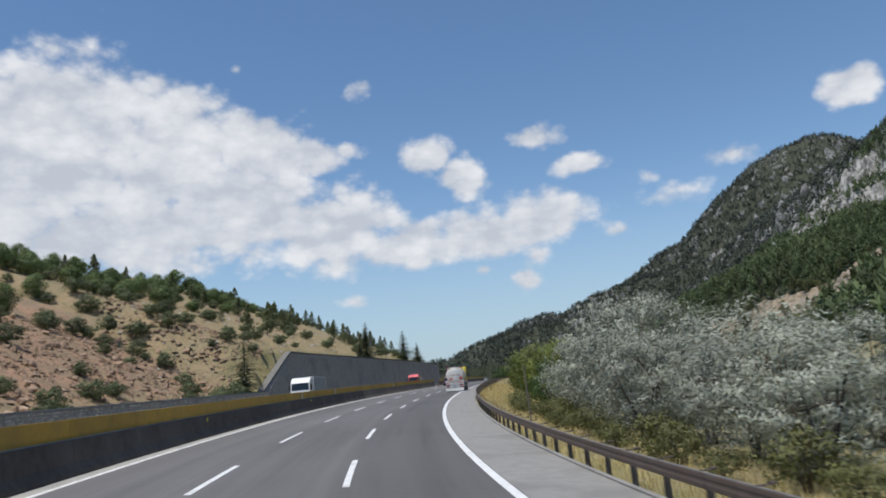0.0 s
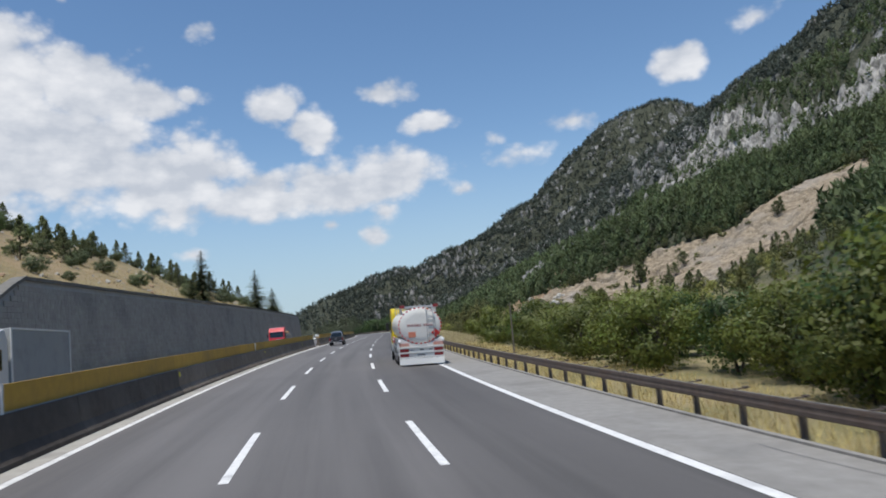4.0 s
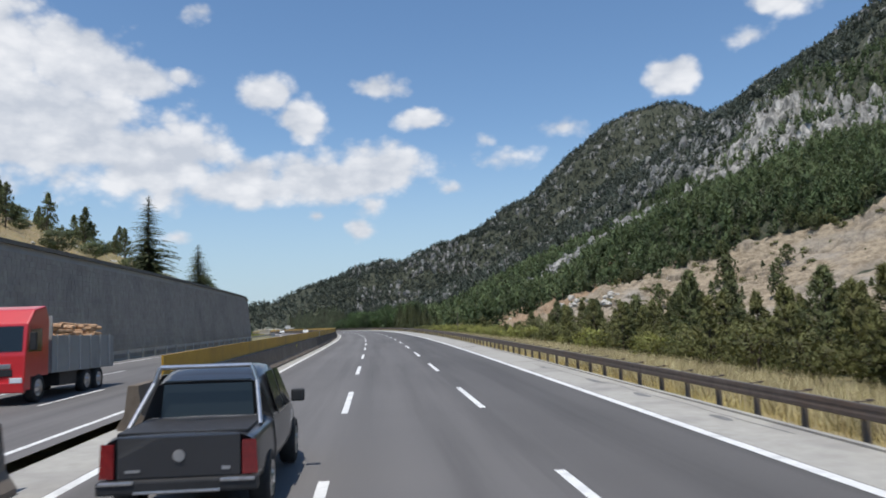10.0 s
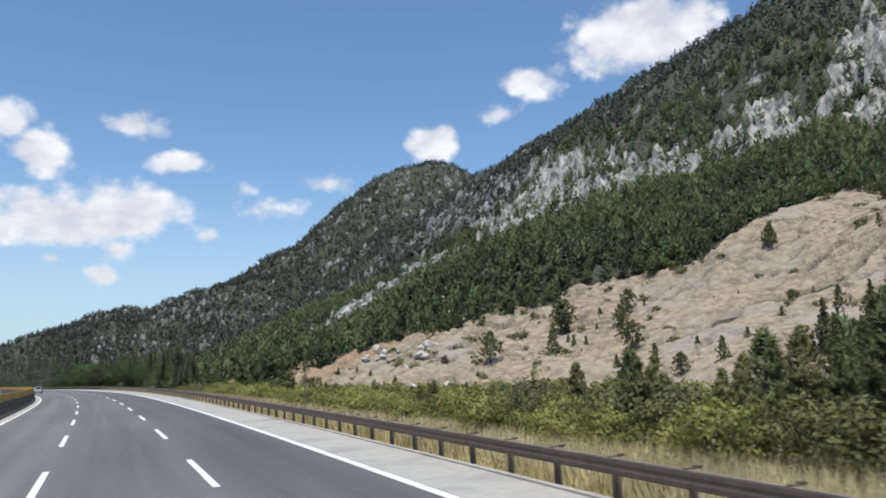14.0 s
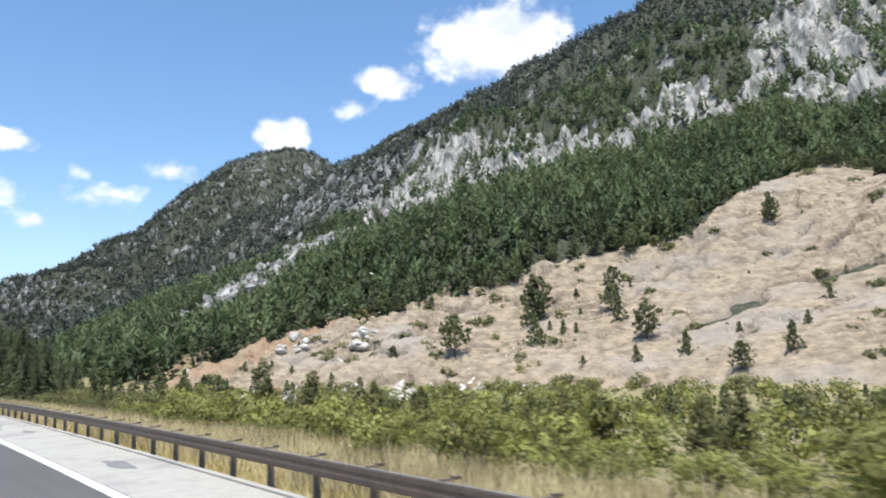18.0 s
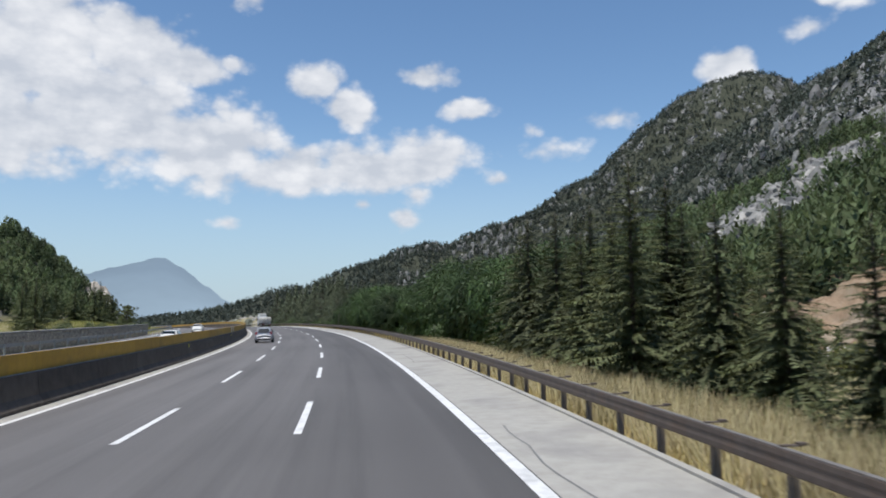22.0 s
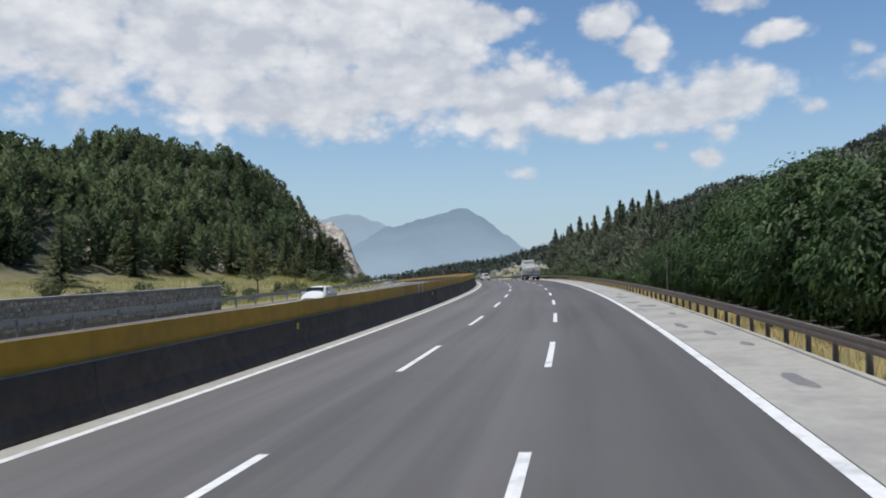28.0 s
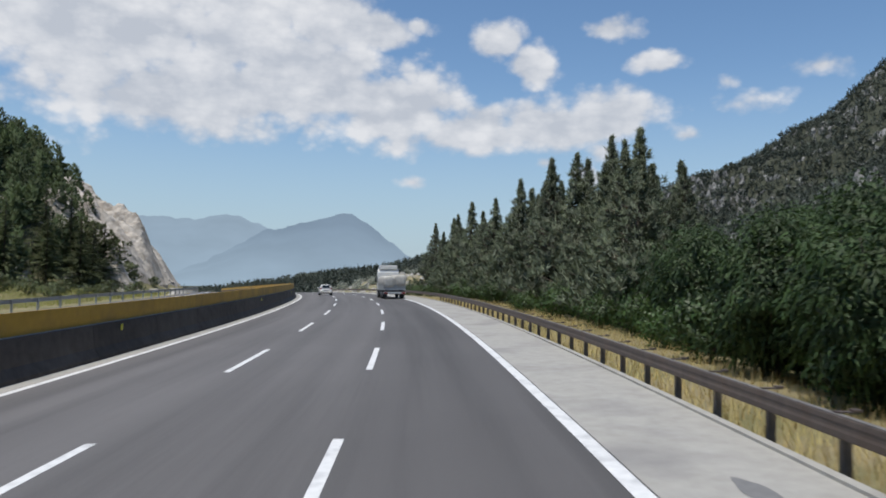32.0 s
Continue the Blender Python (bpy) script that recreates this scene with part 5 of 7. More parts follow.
def far_density(x, y):
    clear = np.array([noise.noise(Vector((a * 0.012, b * 0.012, 9.0))) for a, b in zip(x, y)])
    upper = smooth(x, 380, 440) * (1 - smooth(y, 900, 1150))
    return np.clip(0.8 + 0.3 * upper + 0.6 * clear, 0.3, 1) * np.where((x > 420) | ((y > 720) & (x > 110)), 1, 0)


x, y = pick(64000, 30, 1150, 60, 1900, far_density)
conifer_stuff("mountain_trees", x, y, 5.0, 12.5, 12, HAZE_PINE, "dark pines over the upper mountainside", 0.25, 0.6, 0.2)
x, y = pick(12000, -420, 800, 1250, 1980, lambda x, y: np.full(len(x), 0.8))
conifer_stuff("distant_wood", x, y, 8.0, 14.0, 9, HAZE_PINE, "dark woods on the far ridge", 0.3, 0.6, 0.25)


def left_wood(n, s0, s1, e0, e1):
    s, e = rng.uniform(s0, s1, n), rng.uniform(e0, e1, n)
    keep = e > np.interp(s, [438, 500, 568, 600, 606, 640, 690], [52, 51, 46.5, 41, 46, 51, 56]) + np.where(s > 604, 4 * np.sin(s * 0.5), 0)
    p = on_road(s[keep], e[keep])
    return p[:, 0], p[:, 1]


x, y = left_wood(1500, 438, 690, 38, 100)
conifer_stuff("hill_wood", x, y, 3.8, 7.6, 190, FARPINE, "dense dark conifer wood on the hill beyond the field", 0.3, 0.55, 0.075)

# ---- tan rock slope ----
def build_slab():
    ys, ds = np.arange(288, 446, 0.62), np.arange(52, 240, 0.62)
    yy, dd = np.meshgrid(ys, ds, indexing="ij")
    yf, df = yy.ravel(), dd.ravel()
    xf = df + line_x(yf)
    z, _ = height(xf, yf)
    wob = fractal(xf, yf, 0.05, 4, 2.2)
    inside = np.minimum(np.minimum(slab_top(yf) + wob * 9 - df, df - slope_foot(yf) + 4), (yf - 294) * 1.2)
    # sheets of rock that peel off along tilted lines, with open cracks at their edges
    across, along = (z + 0.5 * (yf - 285)) * 0.26, yf * 0.02 - df * 0.02
    sheet = np.array([noise.fractal(Vector((a * 0.26, b * 1.2, 2.0)), 0.9, 2.1, 4) for a, b in zip(across, along)])
    sheet2 = np.array([noise.fractal(Vector((a * 0.9, b * 2.2, 5.0)), 0.9, 2.1, 3) for a, b in zip(across, along)])
    gate = np.clip(fractal(xf, yf, 0.03, 3, 8.8) * 3.5 + 0.35, 0, 1)
    ledge = 1.0 * (0.2 + 0.8 * gate) * smooth(sheet, -0.008, 0.008) - 1.2 * gate * np.exp(-((sheet + 0.02) / 0.022) ** 2)
    ledge += 0.25 * gate * smooth(sheet2, -0.01, 0.01) - 0.5 * gate * np.exp(-((sheet2 + 0.02) / 0.025) ** 2)
    gen = np.random.default_rng(31)
    cracks = [((352, 124), (343, 151), 2.5, 4.5), ((346, 152), (336, 158), 1.6, 3.5), ((336, 158), (323, 167), 2.2, 4.0), ((324, 166), (317, 182), 1.2, 3.2), ((317, 182), (313, 187), 1.0, 2.5), ((377, 118), (362, 126), 1.2, 3.0)]
    for _ in range(125):
        y0 = gen.uniform(306, 420)
        d0 = float(slope_foot(y0)) + gen.uniform(0.05, 0.95) * (float(slab_top(y0)) - float(slope_foot(y0)))
        w, L = gen.normal(-0.05, 0.22), gen.uniform(3, 8) + 14 * gen.uniform(0, 1) ** 3
        cracks.append(((y0, d0), (y0 - L * math.cos(0.95 + w), d0 + L * math.sin(0.95 + w)), gen.uniform(0.34, 0.6), gen.uniform(0.5, 1.3)))
    # dark paints the shade under the crack lips and the stained rock there
    dark = np.zeros(len(xf))
    for (y0, d0), (y1, d1), wide, deep in cracks:
        ll = math.hypot(y1 - y0, d1 - d0)
        u = ((yf - y0) * (y1 - y0) + (df - d0) * (d1 - d0)) / ll ** 2
        off = ((yf - y0) * (d1 - d0) - (df - d0) * (y1 - y0)) / ll + wob * 4 + fractal(xf, yf, 0.15, 2, 7.0) * 1.2 if deep > 3 else ((yf - y0) * (d1 - d0) - (df - d0) * (y1 - y0)) / ll + wob * 7
        cut = np.clip(np.minimum(u, 1 - u) * 5, 0, 1) * np.exp(-(off / wide) ** 2)
        ledge -= deep * cut
        dark = np.maximum(dark, cut * (1.0 if deep > 2.4 else gen.uniform(0.35, 0.95)))
        ledge += 0.3 * deep * (deep > 2.4) * np.clip(np.minimum(u, 1 - u) * 5, 0, 1) * np.exp(-((off + 3.2 * wide) / (2.2 * wide)) ** 2)
    z = z + np.clip(inside * 0.5, -3, 1.5) + ledge + fractal(xf, yf, 0.28, 4, 14.4) * 1.6 * smooth(yf, 408, 422) + fractal(xf, yf, 0.35, 4, 4.4) * 0.3 + fractal(xf, yf, 0.05, 3, 5.0) * 0.5
    nx, ny = len(ds), len(ys)
    i = (np.arange(ny - 1)[:, None] * nx + np.arange(nx - 1)[None]).ravel()
    f = np.stack([i, i + 1, i + nx + 1, i + nx], -1)
    f = f[(inside[f] > -5).any(1)]
    for name, pick_out, mat, label in (("rock_slope", yf[f[:, 0]] < 421, SLAB, "bare tan limestone slope with peeling sheets and cracks"),
                                       ("rusty_rock_slope", yf[f[:, 0]] >= 421, RUST, "crumbling orange end of the limestone slope")):
        used, back = np.unique(f[pick_out], return_inverse=True)
        ob = mesh_object(name, np.stack([xf, yf, z], -1)[used], back.reshape(-1, 4), mat)
        at = ob.data.attributes.new("crack", "FLOAT", "POINT")
        at.data.foreach_set("value", np.clip(dark[used] * 1.3 - 0.12, 0, 1).astype(np.float32))
        tagged(ob, label, "rock slope", kind="structure")


build_slab()


def rock_face(name, x0, x1, y0, y1, cell, inside_of, rise, mat, label):
    """A ribbed face of bare rock that stands out of the slope."""
    xx, yy = np.meshgrid(np.arange(x0, x1, cell), np.arange(y0, y1, cell))
    xf, yf = xx.ravel(), yy.ravel()
    z, _ = height(xf, yf)
    inside = inside_of(xf, yf)
    z = z + face_lift(xf, yf, inside, rise)
    nx, ny = xx.shape[1], xx.shape[0]
    i = (np.arange(ny - 1)[:, None] * nx + np.arange(nx - 1)[None]).ravel()
    f = np.stack([i, i + 1, i + nx + 1, i + nx], -1)
    f = f[(inside[f] > -9).any(1)]
    return tagged(mesh_object(name, np.stack([xf, yf, z], -1), f, mat), label, "cliff", kind="structure")


rock_face("cliff", 255, 440, 396, 730, 1.7, cliff_inside, 9.0, ROCKFACE, "long grey-white limestone cliff with vertical cracks")
rock_face("crag", 296, 440, 310, 440, 1.6, crag_inside, 9.0, ROCKFACE, "tall grey limestone crag above the wood")
rock_face("rock_band", 130, 300, 515, 650, 1.6, band_inside, 4.0, ROCKFACE, "slanting band of pale rock in the wood")


def outcrops(name, x, y, lo, hi, tall, mat, label):
    """Blocks of bare limestone that stand out of the slope among the trees, joined."""
    z, _ = height(x, y)
    n = len(x)
    k = lo + (hi - lo) * rng.uniform(0, 1, n) ** 1.8
    V = []
    for ring, wide in ((-0.8, 1.25), (0.2, 1.0), (0.75, 0.8), (1.0, 0.4)):
        for j in range(6):
            w = 2 * math.pi * (j + rng.uniform(-0.3, 0.3, n)) / 6
            rad = k * wide * rng.uniform(0.45, 1.25, n)
            V.append(np.stack([x + np.cos(w) * rad * 0.8, y + np.sin(w) * rad * 1.15, z + k * tall * (ring + rng.normal(0, 0.16, n))], -1))
    V = np.stack(V, 1).reshape(-1, 3)
    f = [(r * 6 + j, r * 6 + (j + 1) % 6, r * 6 + 6 + (j + 1) % 6, r * 6 + 6 + j) for r in range(3) for j in range(6)]
    F = (np.arange(n)[:, None, None] * 24 + np.array(f)[None]).reshape(-1, 4).tolist() + (np.arange(n)[:, None] * 24 + np.arange(18, 24)[None]).tolist()
    return tagged(mesh_object(name, V, F, mat), label, "rock", kind="stuff")


def band_rocks(x, y):
    return (band_inside(x, y) > -4) * np.clip(0.5 + 1.5 * wobble(x, y, 0.12, 21.0), 0, 1)


def high_rocks(x, y):
    up = x - line_x(np.minimum(y, 700))
    ribs = 1.3 * wobble(x * 0.6, y, 0.011, 25.0) + 0.8 * wobble(x * 0.5, y, 0.035, 22.0) + 0.5 * wobble(x, y, 0.09, 23.0) - 0.2 + 0.32 * (y > 950) * (1 - smooth(x, 380, 520))
    where = np.where(y < 760, smooth(up, 250, 330) * 0.3, 0.8 * smooth(x, 90, 130) * (1 - 0.45 * smooth(x, 420, 560)))
    where = where * np.where(y > 760, (x - 3) > 0.115 * (y - 186), 1)
    return where * np.clip(ribs * 2.6 - 0.15, 0, 1)


x, y = pick(5200, 125, 300, 505, 660, band_rocks)
outcrops("band_outcrops", x, y, 1.6, 5.0, 1.0, OUTCROP, "pale broken ledges of rock slanting through the wood")
x, y = pick(17000, 110, 1150, 420, 1900, high_rocks)
far = y > 760
outcrops("cliff_outcrops", x[~far], y[~far], 1.2, 3.4, 1.7, OUTCROP, "small pale crags among the pines above the cliff")
outcrops("high_outcrops", x[far], y[far], 1.8, 6.5, 1.5, OUTCROP, "pale limestone outcrops among the pines of the upper mountain")
def cut_inside(x, y):
    s, e = to_road(x, y)
    return np.minimum(np.minimum(e - hill_toe(s) + 0.6, 54 - e), np.minimum(s - 601, 708 - s)) + wobble(x, y, 0.12, 3.0) * 4


p = on_road(np.array([590.0, 716, 590, 716, 640]), np.array([27.0, 27, 58, 58, 58]))
rock_face("rock_cut", p[:, 0].min(), p[:, 0].max(), p[:, 1].min(), p[:, 1].max(), 0.6, cut_inside, 3.6, CUTROCK, "pale rock cutting at the end of the hill")
cs, ce = rng.uniform(604, 706, 1100), rng.uniform(28.5, 52, 1100)
keep = ce > hill_toe(cs) + 0.5
p = on_road(cs[keep], ce[keep])
outcrops("cut_blocks", p[:, 0], p[:, 1], 0.35, 1.5, 0.8, CUTROCK, "broken pale blocks standing out of the rock cutting")
cs, ce = rng.uniform(594, 628, 90), rng.uniform(-4.5, 1.0, 90)
p = on_road(cs, hill_toe(cs) + ce)
outcrops("cut_rubble", p[:, 0], p[:, 1], 0.12, 0.6, 0.6, CUTROCK, "loose pale rubble at the foot of the rock cutting")
cs, ce = rng.uniform(462, 600, 130), rng.uniform(1.5, 9.0, 130)
keep = np.sin(cs * 0.19) > 0.1
p = on_road(cs[keep], (hill_toe(cs) + ce)[keep])
outcrops("wood_rocks", p[:, 0], p[:, 1], 0.5, 1.8, 1.2, CUTROCK, "pale rocks showing between the trunks of the wood")


def boulder(name, seed, size, mat):
    bm = bmesh.new()
    bmesh.ops.create_icosphere(bm, subdivisions=2, radius=1.0)
    gen = np.random.default_rng(seed)
    cuts = [(Vector(gen.normal(size=3)).normalized(), gen.uniform(0.4, 0.75)) for _ in range(11)]
    for v in bm.verts:
        for nrm, dist in cuts:
            over = v.co.dot(nrm) - dist
            if over > 0:
                v.co -= nrm * over * 0.9
        v.co *= size * (1 + 0.12 * noise.fractal(v.co * 2 + Vector((seed, 0, 0)), 1, 2, 4))
        v.co.z *= 0.8
    return part(name, bm, mat)


def boulders(places, sizes, mat, label, group, seed, lift=0.0):
    made = [boulder("boulder", seed + i, 1.0, mat) for i in range(3)]
    for i, (x, y) in enumerate(places):
        k = sizes[0] + (sizes[1] - sizes[0]) * rng.uniform(0, 1)
        z = ground_z(x, y)[0]
        o = copy_thing(made[i % 3], pose(x, y, z + k * 0.35 + lift, rng.uniform(-20, 20), rng.uniform(-20, 20), rng.uniform(0, 360)))
        o.scale = (k, k * rng.uniform(0.7, 1.1), k * rng.uniform(0.7, 1.0))
        tagged(o, label, "boulder", group)
    for m in made:
        bpy.data.objects.remove(m)


boulders([(121 + rng.normal(0, 3.5), 408 + rng.normal(0, 2.5)) for _ in range(16)] + [(110 + rng.normal(0, 3), 419 + rng.normal(0, 2)) for _ in range(9)], (0.9, 2.2), BOULDER,
         "pale grey boulder on the crest of the rock slope", "boulders on the crest", 5, 1.4)
p = np.concatenate([on_road(rng.uniform(62, 118, 150), 35 + rng.uniform(0, 1, 150) ** 1.5 * 26), on_road(rng.uniform(20, 200, 60), rng.uniform(36, 75, 60))])
boulders([(q[0], q[1]) for q in p], (0.15, 0.8), ORANGE_ROCK, "orange-brown rock lying on the dry hillside", "hillside rocks", 15)
# pines and bushes growing on the rock slope
def on_slab(n, lo=4.0):
    out = []
    while len(out) < n:
        yv = rng.uniform(300, 424)
        a, b = float(slope_foot(yv)), float(slab_top(yv))
        dv = a + (b - a) * rng.uniform(0, 1)
        if b - a > lo:
            q = to_road(np.array([dv + float(line_x(yv))]), np.array([yv]))
            out.append((float(q[0][0]), float(q[1][0])))
    return out


plant_at([pine("slope_pine", 151 + i, 6.0, 2.6, PINE, 130, 0.08, 12, 0.4) for i in range(3)],
         [(361, -178.5, 1.3), (389, -124, 1.9), (388, -120, 1.0), (352, -118, 1.0), (371, -128, 1.2), (358, -112, 0.8), (346, -125, 0.75), (349, -127, 0.6), (337, -130, 0.7), (329, -150, 1.0), (335, -119, 1.1), (380, -112, 1.3), (376, -116, 0.9)]
         + [(*q, rng.uniform(0.3, 0.7)) for q in on_slab(34)], "small pine rooted in the rock slope", "pine", "pines on the rock", 0.5, 1.0)
edge_y = np.concatenate([rng.uniform(298, 425, 46), [360, 362, 366, 372, 380, 388]])
plant_at([pine("spreading_pine", 155 + i, 8.0, 3.2, PINE, 150, 0.3, 16, 0.3, spreading=True) for i in range(3)],
         from_world([(128.4, 388, 1.25), (153, 385, 1.4), (149.4, 355, 1.1), (139, 331, 0.75), (203, 351, 1.0), (120, 398, 0.5), (163, 372, 0.9), (170, 376, 1.0)]
                    + [(float(slab_top(q) + line_x(q)) + rng.uniform(-7, 3), q, rng.uniform(0.5, 1.0)) for q in edge_y]), "spreading pine with a bare trunk on the edge of the rock", "pine", "pines on the edge", 0.6, 1.0)
plant_at([broadleaf("slope_bush", 161 + i, 1.5, 1.3, 0.03, 24, 13, 0.3, OLIVESHRUB, stems=3, low=0.03) for i in range(3)],
         [(*q, rng.uniform(0.6, 2.2)) for q in on_slab(150)], "small dark bush on the rock slope", "bush", "bushes on the rock", 0.5, 1.0)


# ---- grass ----
def grass(name, n, s0, s1, e0, e1, h0, h1, label, mat=None):
    s, e = rng.uniform(s0, s1, n), e0 + (e1 - e0) * rng.uniform(0, 1, n) ** 1.3
    p = on_road(s, e)
    z, _ = height(p[:, 0], p[:, 1], False)
    base = np.stack([p[:, 0], p[:, 1], z - 0.03], -1)
    h = rng.uniform(h0, h1, n)[:, None]
    w = rng.uniform(0, 6.28, n)
    side = np.stack([np.cos(w), np.sin(w), 0 * w], -1) * (0.006 + 0.01 * h)
    tip = base + np.stack([rng.normal(0, 0.3, n), rng.normal(0, 0.3, n), np.ones(n)], -1) * h
    out = np.array([0, 0, 1.0]) + rng.normal(0, 0.3, (n, 3))
    tuft = np.clip(0.5 + 1.2 * wobble(p[:, 0], p[:, 1], 0.35, 41.0), 0, 1)
    return tagged(leafy(name, np.stack([base - side, base + side, tip], 1), out, mat or DRYGRASS, None, 0.75, tuft), label, "grass", kind="stuff")


grass("dry_grass", 130000, -20, 560, -2.72, -8.5, 0.12, 0.55, "dry straw-coloured grass along the guard rail")
grass("tall_grass", 130000, 140, 310, -3.6, -9.0, 0.3, 0.95, "tall pale grass behind the guard rail", PALEGRASS)
grass("verge_grass", 60000, 310, 400, -3.2, -7.6, 0.3, 1.0, "tall pale grass in front of the spruces", PALEGRASS)

grass("meadow_grass", 80000, 395, 600, 29.5, 50, 0.25, 0.7, "yellow-green meadow grass below the wooded hill", SHRUBLEAF)
plant_at([broadleaf("meadow_bush", 201 + i, 1.8, 1.6, 0.04, 26, 16, 0.26, HILLEAF, stems=3, low=0.02) for i in range(2)],
         scatter(440, 585, 31, 41, 34), "rounded bush in the meadow", "bush", "meadow bushes", 0.5, 1.2)
grass("hill_grass", 50000, 10, 320, 34, 78, 0.25, 0.7, "dry tufts of grass on the stony hillside")


def rubble(name, n, s0, s1, e0, e1, lo, hi, mat, label):
    """Loose broken stones scattered over the slope."""
    s, e = rng.uniform(s0, s1, n), e0 + (e1 - e0) * rng.uniform(0, 1, n)
    p = on_road(s, e)
    z, _ = height(p[:, 0], p[:, 1])
    c = np.stack([p[:, 0], p[:, 1], z], -1)
    k = (lo + (hi - lo) * rng.uniform(0, 1, n) ** 3)[:, None]
    base = np.array([(1, 0, 0), (0.2, 1, 0), (-1, 0.3, 0), (-0.2, -1, 0), (0.3, 0.2, 0.9), (-0.35, -0.2, 0.75)], float)
    turn = rng.uniform(0, 6.28, n)
    c0, s0_ = np.cos(turn)[:, None], np.sin(turn)[:, None]
    base = [np.concatenate([q[0] * c0 - q[1] * s0_, q[0] * s0_ + q[1] * c0, np.full((n, 1), q[2] * 0.75)], 1) for q in base]
    v = np.stack([c + k * (q * rng.uniform(0.6, 1.3, (n, 1)) + rng.normal(0, 0.15, (n, 3))) for q in base], 1).reshape(-1, 3)
    tri = np.array([(0, 1, 4), (1, 2, 5), (1, 5, 4), (2, 3, 5), (3, 0, 4), (3, 4, 5)])
    f = (np.arange(n)[:, None, None] * 6 + tri[None]).reshape(-1, 3)
    return tagged(mesh_object(name, v, f, mat), label, "rubble", kind="stuff")


rubble("rubble", 9000, 20, 128, 33.6, 60, 0.05, 0.55, ORANGE_ROCK, "orange-brown broken rubble on the hillside")
rubble("slope_stones", 1600, 366, 432, -118, -50, 0.3, 2.0, BOULDER, "pale broken stones at the foot of the rock slope")
rubble("rusty_stones", 2600, 376, 440, -112, -50, 0.3, 1.7, RUST, "rusty broken stones at the foot of the rock slope")
rubble("field_stones", 900, 100, 320, 34, 80, 0.06, 0.5, BOULDER, "pale stones lying on the dry hill")
plant_at([broadleaf("pale_shrub", 191 + i, 2.6, 2.2, 0.05, 30, 18, 0.4, OLIVELEAF, stems=4, low=0.02) for i in range(2)],
         scatter(636, 712, -44, -9, 46), "pale grey-green shrub on the stony mound", "shrub", "pale shrubs", 0.5, 1.0)
rubble("mound_stones", 900, 632, 715, -46, -6, 0.2, 1.1, BOULDER, "pale stones on the low mound beside the road")
rubble("cut_stones", 700, 585, 680, 28, 44, 0.2, 1.3, BOULDER, "pale broken rock on the cutting")

# ---- low stone walls on the far side ----
def stone_wall(name, s0, s1, e, h, label):
    root = tagged(new(name), label, "stone wall", kind="structure")
    sweep("core", s0, s1, 4, [(e + 0.25, -0.4), (e - 0.22, -0.4), (e - 0.17, h - 0.06), (e + 0.2, h - 0.06)], RUBBLE, root)
    sweep("coping", s0, s1, 4, [(e + 0.3, h - 0.06), (e - 0.3, h - 0.06), (e - 0.3, h + 0.08), (e + 0.3, h + 0.08)], BARRIER_PALE, root)
    V, F = [], []
    for s in np.arange(s0, s1, 0.34):
        for z0 in np.arange(0.0, h - 0.16, 0.24):
            a, b = s + rng.uniform(0, 0.07) + (int(z0 / 0.24) % 2) * 0.15, z0 + rng.uniform(0, 0.04)
            L, H, o = rng.uniform(0.22, 0.33), rng.uniform(0.16, 0.23), e - 0.24 - rng.uniform(0, 0.05) + 0.05 * z0 / h
            k = len(V)
            q = on_road([a, a + L, a + L, a, a + 0.04, a + L - 0.04, a + L - 0.04, a + 0.04], [o + 0.1] * 4 + [o - 0.03] * 4, [b, b, b + H, b + H, b + 0.03, b + 0.03, b + H - 0.03, b + H - 0.03])
            V += q.tolist()
            F += [(k + 4, k + 5, k + 6, k + 7), (k, k + 1, k + 5, k + 4), (k + 1, k + 2, k + 6, k + 5), (k + 2, k + 3, k + 7, k + 6), (k + 3, k, k + 4, k + 7)]
    ob = mesh_object("stone", V, F, RUBBLE, root)
    ob["kind"] = "stuff"


stone_wall("field_wall", 395, 470, 28.3, 1.5, "low grey rubble stone wall with a pale coping")
stone_wall("roadside_wall", -30, 108, 28.3, 2.0, "low grey rubble stone wall along the foot of the hill")

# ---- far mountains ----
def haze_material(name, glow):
    """Rock seen through miles of air: haze painted as glow, paler towards the foot."""
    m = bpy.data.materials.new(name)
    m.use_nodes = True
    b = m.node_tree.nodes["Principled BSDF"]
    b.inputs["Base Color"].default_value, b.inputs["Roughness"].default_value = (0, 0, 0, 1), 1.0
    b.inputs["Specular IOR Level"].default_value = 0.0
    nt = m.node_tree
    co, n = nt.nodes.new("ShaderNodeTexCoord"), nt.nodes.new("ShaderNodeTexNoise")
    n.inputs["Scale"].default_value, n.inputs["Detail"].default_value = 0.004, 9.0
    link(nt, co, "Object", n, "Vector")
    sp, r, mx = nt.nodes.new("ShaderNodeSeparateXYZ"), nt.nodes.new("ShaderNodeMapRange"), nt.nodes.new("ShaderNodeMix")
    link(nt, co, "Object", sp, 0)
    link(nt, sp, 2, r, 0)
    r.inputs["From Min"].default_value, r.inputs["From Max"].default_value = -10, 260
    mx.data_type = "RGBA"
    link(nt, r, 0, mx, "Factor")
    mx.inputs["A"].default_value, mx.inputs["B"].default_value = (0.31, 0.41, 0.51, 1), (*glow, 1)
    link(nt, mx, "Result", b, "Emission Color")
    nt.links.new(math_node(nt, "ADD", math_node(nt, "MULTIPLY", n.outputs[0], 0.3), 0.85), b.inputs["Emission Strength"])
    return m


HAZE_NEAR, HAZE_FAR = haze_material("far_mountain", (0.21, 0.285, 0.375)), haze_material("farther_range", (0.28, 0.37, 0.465))


